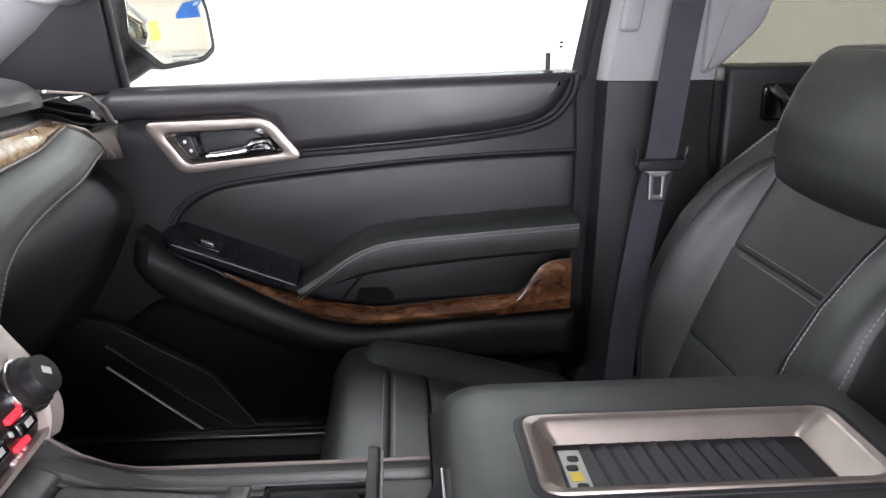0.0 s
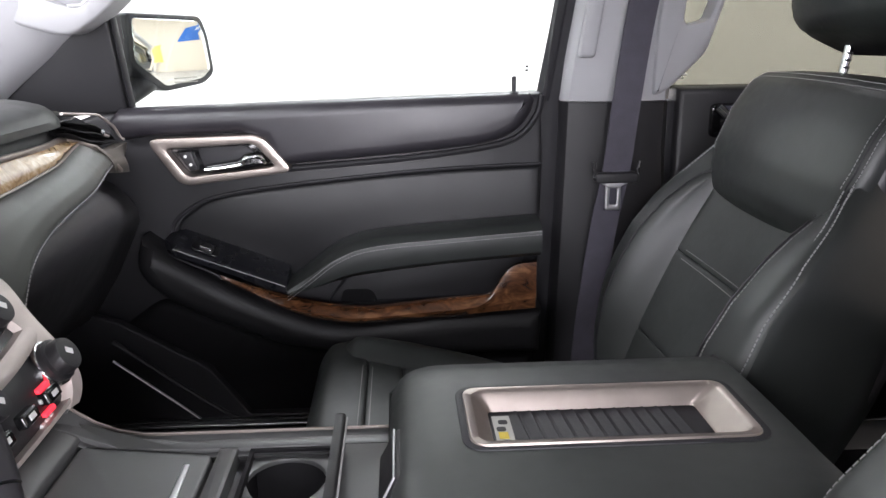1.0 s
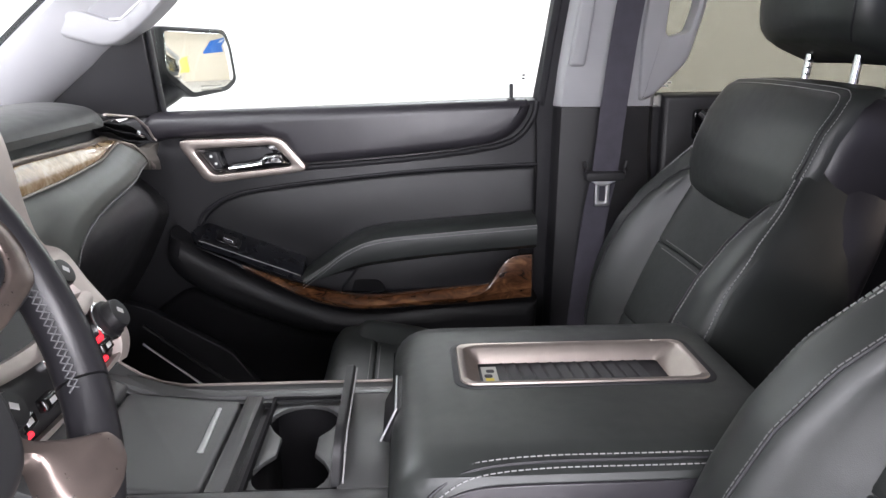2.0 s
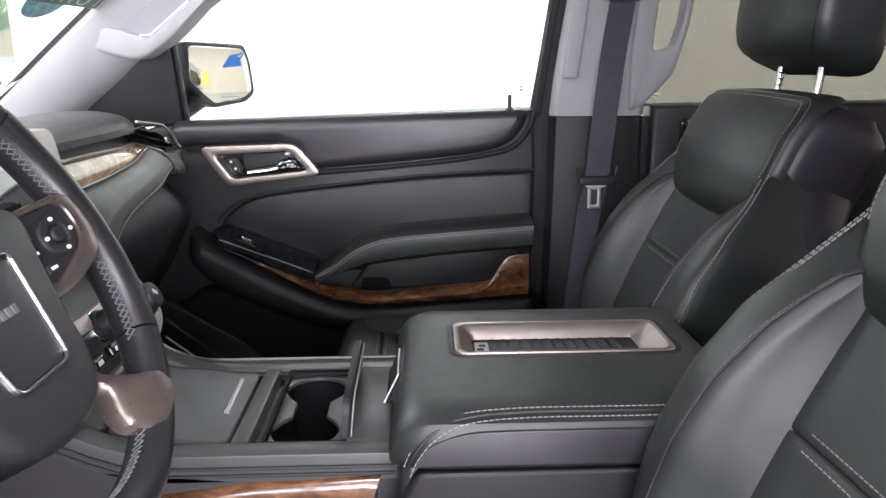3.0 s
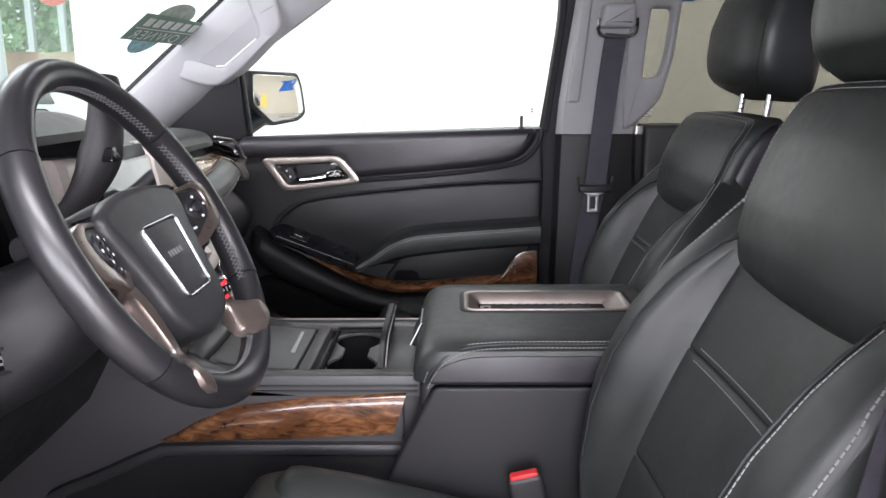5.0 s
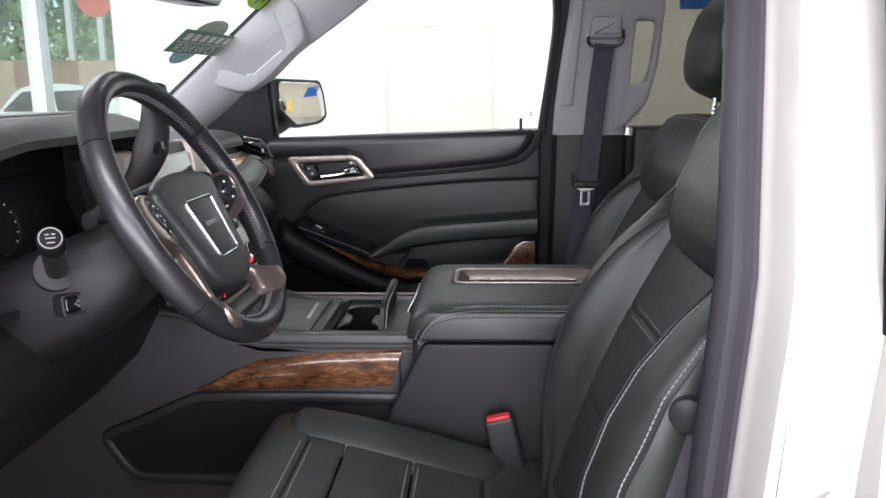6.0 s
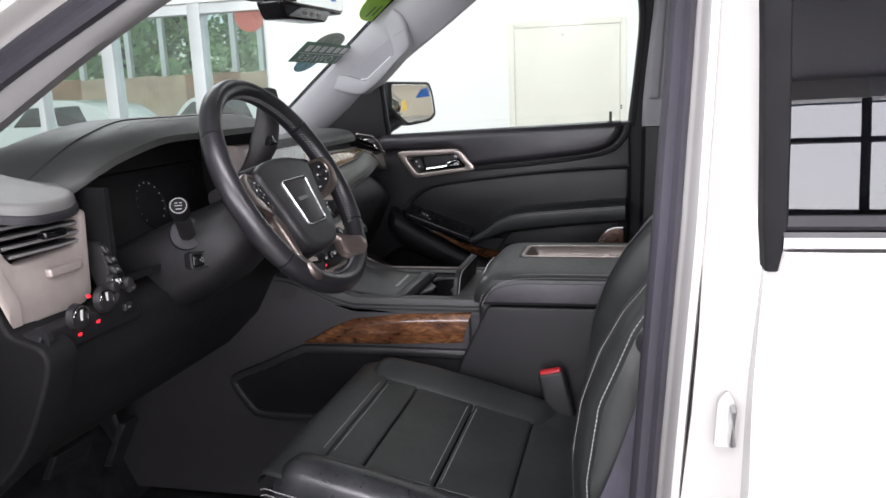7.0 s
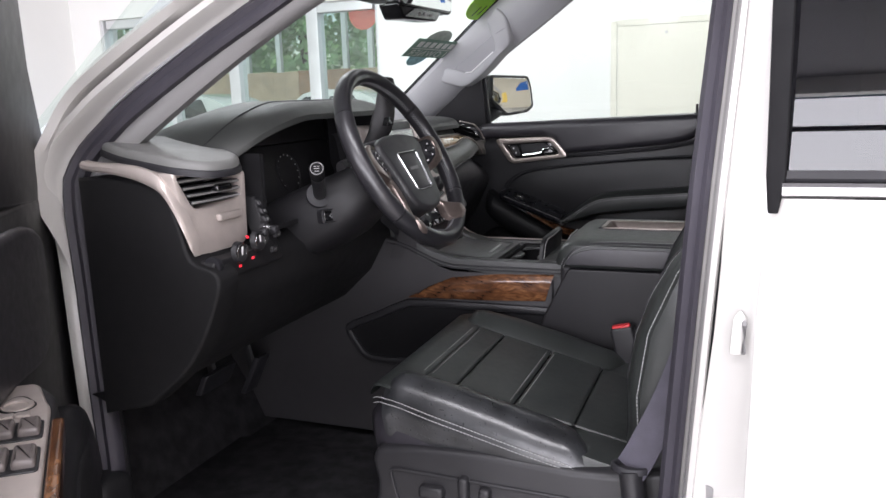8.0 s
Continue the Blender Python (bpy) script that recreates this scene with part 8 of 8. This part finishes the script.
frame_ring(bm, oval(0.325, -0.755, 0.029, 0.021, 20), oval(0.325, -0.755, 0.022, 0.014, 20), 0, 0.01, xy(0.815), 0.003)
part("sleeve_lip", bm, RUBBER, g)
bm = bmesh.new()
disc(bm, (0.405, -0.715, 1.095), (-0.3, -1, 0), 0.018, 0.02, 18, 0.005)
part("belt_button", bm, PLASTIC, db)

# ---- driver's door, swung open ----
DO = radians(52)
dd = thing("driver_door", "open driver door with black trim and a metal window switch panel", "car door", m=pose(-0.685, -0.898, 0.0, 0, 0, -math.degrees(DO)), local=True)
dl = lambda y: (lambda u, v, w: Vector((u, y + w, v)))
bm = bmesh.new()
slab(bm, [(-0.20, 0.42), (1.06, 0.42), (1.09, 1.24), (-0.09, 1.22)], -0.03, 0.05, dl(0.0), 0.012)
part("door_trim", bm, PLASTIC, dd, "black door trim")
bm = bmesh.new()
slab(bm, [(0.0, 0.40), (1.08, 0.40), (1.10, 1.24), (-0.02, 1.22)], 0.0, 0.05, lambda u, v, w: Vector((u, -0.035 - w - 0.03 * math.sin((v - 0.4) * 3.5), v)), 0.01)
part("door_skin", bm, PEARL, dd, "pearl white door skin")
bm = bmesh.new()
slab(bm, [(-0.09, 1.20), (0.35, 1.235), (0.46, 1.66), (0.10, 1.62), (0.035, 1.53), (0.0, 1.43), (-0.09, 1.31)], 0.01, 0.05, lambda u, v, w: Vector((u, w + 0.06 * (v - 1.22), v)), 0.006)
part("sail_panel", bm, DASH, dd)
bm = bmesh.new()
sweep(bm, [(p[0], 0.02 + 0.30 * (p[1] - 1.22), p[1]) for p in catmull([(0.44, 1.60), (0.52, 1.65), (0.62, 1.68), (0.80, 1.70), (1.0, 1.69), (1.06, 1.60), (1.08, 1.24)], 5)], 0.022, 0.02, up=(0, 1, 0))
part("window_frame", bm, GLOSS, dd)
bm = bmesh.new()
slab(bm, catmull([(0.02, 0.60), (0.04, 0.86), (0.25, 0.82), (0.60, 0.78), (1.04, 0.78), (1.04, 0.60)], 4, True), 0.04, 0.095, dl(0.0), 0.03, 5)
part("map_pocket", bm, PLASTIC, dd)
bm = bmesh.new()
slab(bm, catmull([(0.05, 1.10), (0.10, 1.18), (0.4, 1.20), (1.04, 1.20), (1.04, 1.02), (0.4, 1.0), (0.12, 0.98)], 4, True), 0.04, 0.062, dl(0.0), 0.012, 4)
part("upper_pad", bm, LEATHER_SIDE, dd)
# arm rest with switches: surface level, reaching inward
ar = [(0.30, -0.02), (0.30, 0.080), (0.36, 0.112), (0.68, 0.158), (1.02, 0.190), (1.02, -0.02)]
bm = bmesh.new()
slab(bm, rounded(ar, 0.015), -0.07, 0.0, lambda u, v, w: Vector((u, v, 0.992 + w)), 0.010, 4)
part("armrest", bm, DASH, dd)
def sp3(u, v, w):
    """Place on the switch panel: along the door, inward, up."""
    q = u + 0.35 * max(0.0, u - 0.499) - 2.0 * max(0.0, 0.40 - u)
    return Vector((q, v - 0.019 + 0.13 * (q - 0.355), 0.992 + w))


bm = bmesh.new()
slab(bm, rounded([(0.375, 0.06), (0.375, 0.110), (0.42, 0.126), (0.68, 0.126), (0.68, 0.06)], 0.012), 0.0, 0.008, sp3, 0.004)
pan = part("switch_panel", bm, SATINP, dd, "satin metal window switch panel")
bm = bmesh.new()
frame_ring(bm, oval(0.415, 0.088, 0.020, 0.020, 24), oval(0.415, 0.088, 0.014, 0.014, 24), 0.008, 0.011, sp3, 0.001)
part("mirror_dial", bm, SATINP, pan)
bm = bmesh.new()
frame_ring(bm, oval(0.415, 0.088, 0.0225, 0.0225, 24), oval(0.415, 0.088, 0.0195, 0.0195, 24), 0.008, 0.0088, sp3, 0.0003)
part("dial_groove", bm, MATTE, pan)
for k in range(2):
    bm = bmesh.new()
    slab(bm, rect(0.442, 0.456, 0.071 + 0.018 * k, 0.087 + 0.018 * k, 0.003), 0.008, 0.011, sp3, 0.001)
    part("mirror_button", bm, SATINP, pan)
for r in range(2):
    u0 = 0.475 + 0.065 * r
    bm = bmesh.new()
    slab(bm, rect(u0, u0 + 0.048, 0.066, 0.122, 0.006), 0.008, 0.010, sp3, 0.001)
    part("switch_well", bm, PLASTIC, pan)
    for k in range(2):
        bm = bmesh.new()
        slab(bm, rect(u0 + 0.006, u0 + 0.042, 0.069 + 0.027 * k, 0.092 + 0.027 * k, 0.004), 0.010, 0.019, sp3, 0.005)
        part("window_switch", bm, SWITCHG, pan)
bm = bmesh.new()
slab(bm, rect(0.46, 0.70, 0.128, 0.142, 0.004), -0.02, 0.004, sp3, 0.003)
part("wood_edge", bm, BURL, dd, "burl wood edge strip")
bm = bmesh.new()
slab(bm, catmull([(0.03, 0.66), (0.05, 0.80), (0.16, 0.82), (0.24, 0.78), (0.24, 0.64), (0.12, 0.60)], 4, True), 0.045, 0.10, dl(0.0), 0.02, 4)
part("speaker_pod", bm, PLASTIC, dd)

# ---- far foot well trim ----
bm = bmesh.new()
slab(bm, [(-0.62, 0.52), (-0.62, 0.93), (-0.43, 0.868), (-0.271, 0.771), (-0.20, 0.672), (0.10, 0.665), (0.10, 0.52)], 0.0, 0.02, lambda u, v, w: Vector((u, 0.775 - w, v)), 0.004)
part("kick_trim", bm, PLASTIC, shell, "black sill and kick trim")
bm = bmesh.new()
sweep(bm, [(x, 0.752, z) for x, z in ((-0.449, 0.794), (-0.37, 0.729), (-0.291, 0.663))], 0.0030, 0.0022)
part("sill_strip", bm, STEEL, shell, "bright sill strip")
bm = bmesh.new()
sweep(bm, [(x, 0.753, z) for x, z in catmull([(-0.445, 0.833), (-0.34, 0.748), (-0.255, 0.684), (-0.215, 0.664), (-0.17, 0.660), (0.0, 0.666)], 4)], 0.005)
part("sill_bead", bm, PLASTIC, shell)

# ---- foot wells ----
for cy, nm in ((-0.47, "driver"), (0.40, "passenger")):
    mt = thing("floor_mat", "black carpet floor mat", "floor mat", (-0.4, cy, FLOOR), group="floor mats")
    bm = bmesh.new()
    slab(bm, rounded([(-0.75, cy - 0.24), (-0.12, cy - 0.24), (-0.12, cy + 0.22), (-0.75, cy + 0.20)], 0.05), 0.0, 0.012, xy(FLOOR + 0.001), 0.005)
    part("mat", bm, CARPET, mt)
bm = bmesh.new()
sheet_solid(bm, lambda u, v: Vector((lerp(-0.72, -1.03, v), u, lerp(FLOOR, FLOOR + 0.45, v ** 0.8))), linspace(-0.84, 0.80, 8), linspace(0, 1, 8), (-0.02, 0, -0.02))
part("toe_board", bm, CARPET, shell)
for nm, cy, cz, hw, hh, lab in (("brake_pedal", -0.44, 0.74, 0.055, 0.028, "black rubber brake pedal on a black arm"), ("accelerator_pedal", -0.29, 0.70, 0.026, 0.055, "black accelerator pedal on a black arm")):
    pd = thing(nm, lab, "pedal", (-0.62, cy, cz))
    pp = lambda u, v, w: Vector((-0.66 + w + 0.45 * v, cy + u, cz + v * 0.9))
    bm = bmesh.new()
    slab(bm, rect(-hw, hw, -hh, hh, 0.008), 0.0, 0.014, pp, 0.004)
    part("pad", bm, RUBBER, pd)
    bm = bmesh.new()
    sweep(bm, [pp(0, 0, 0.0), (-0.68, cy, cz + 0.10), (-0.72, cy, cz + 0.22)], 0.007, 0.012)
    part("arm", bm, MATTE, pd)
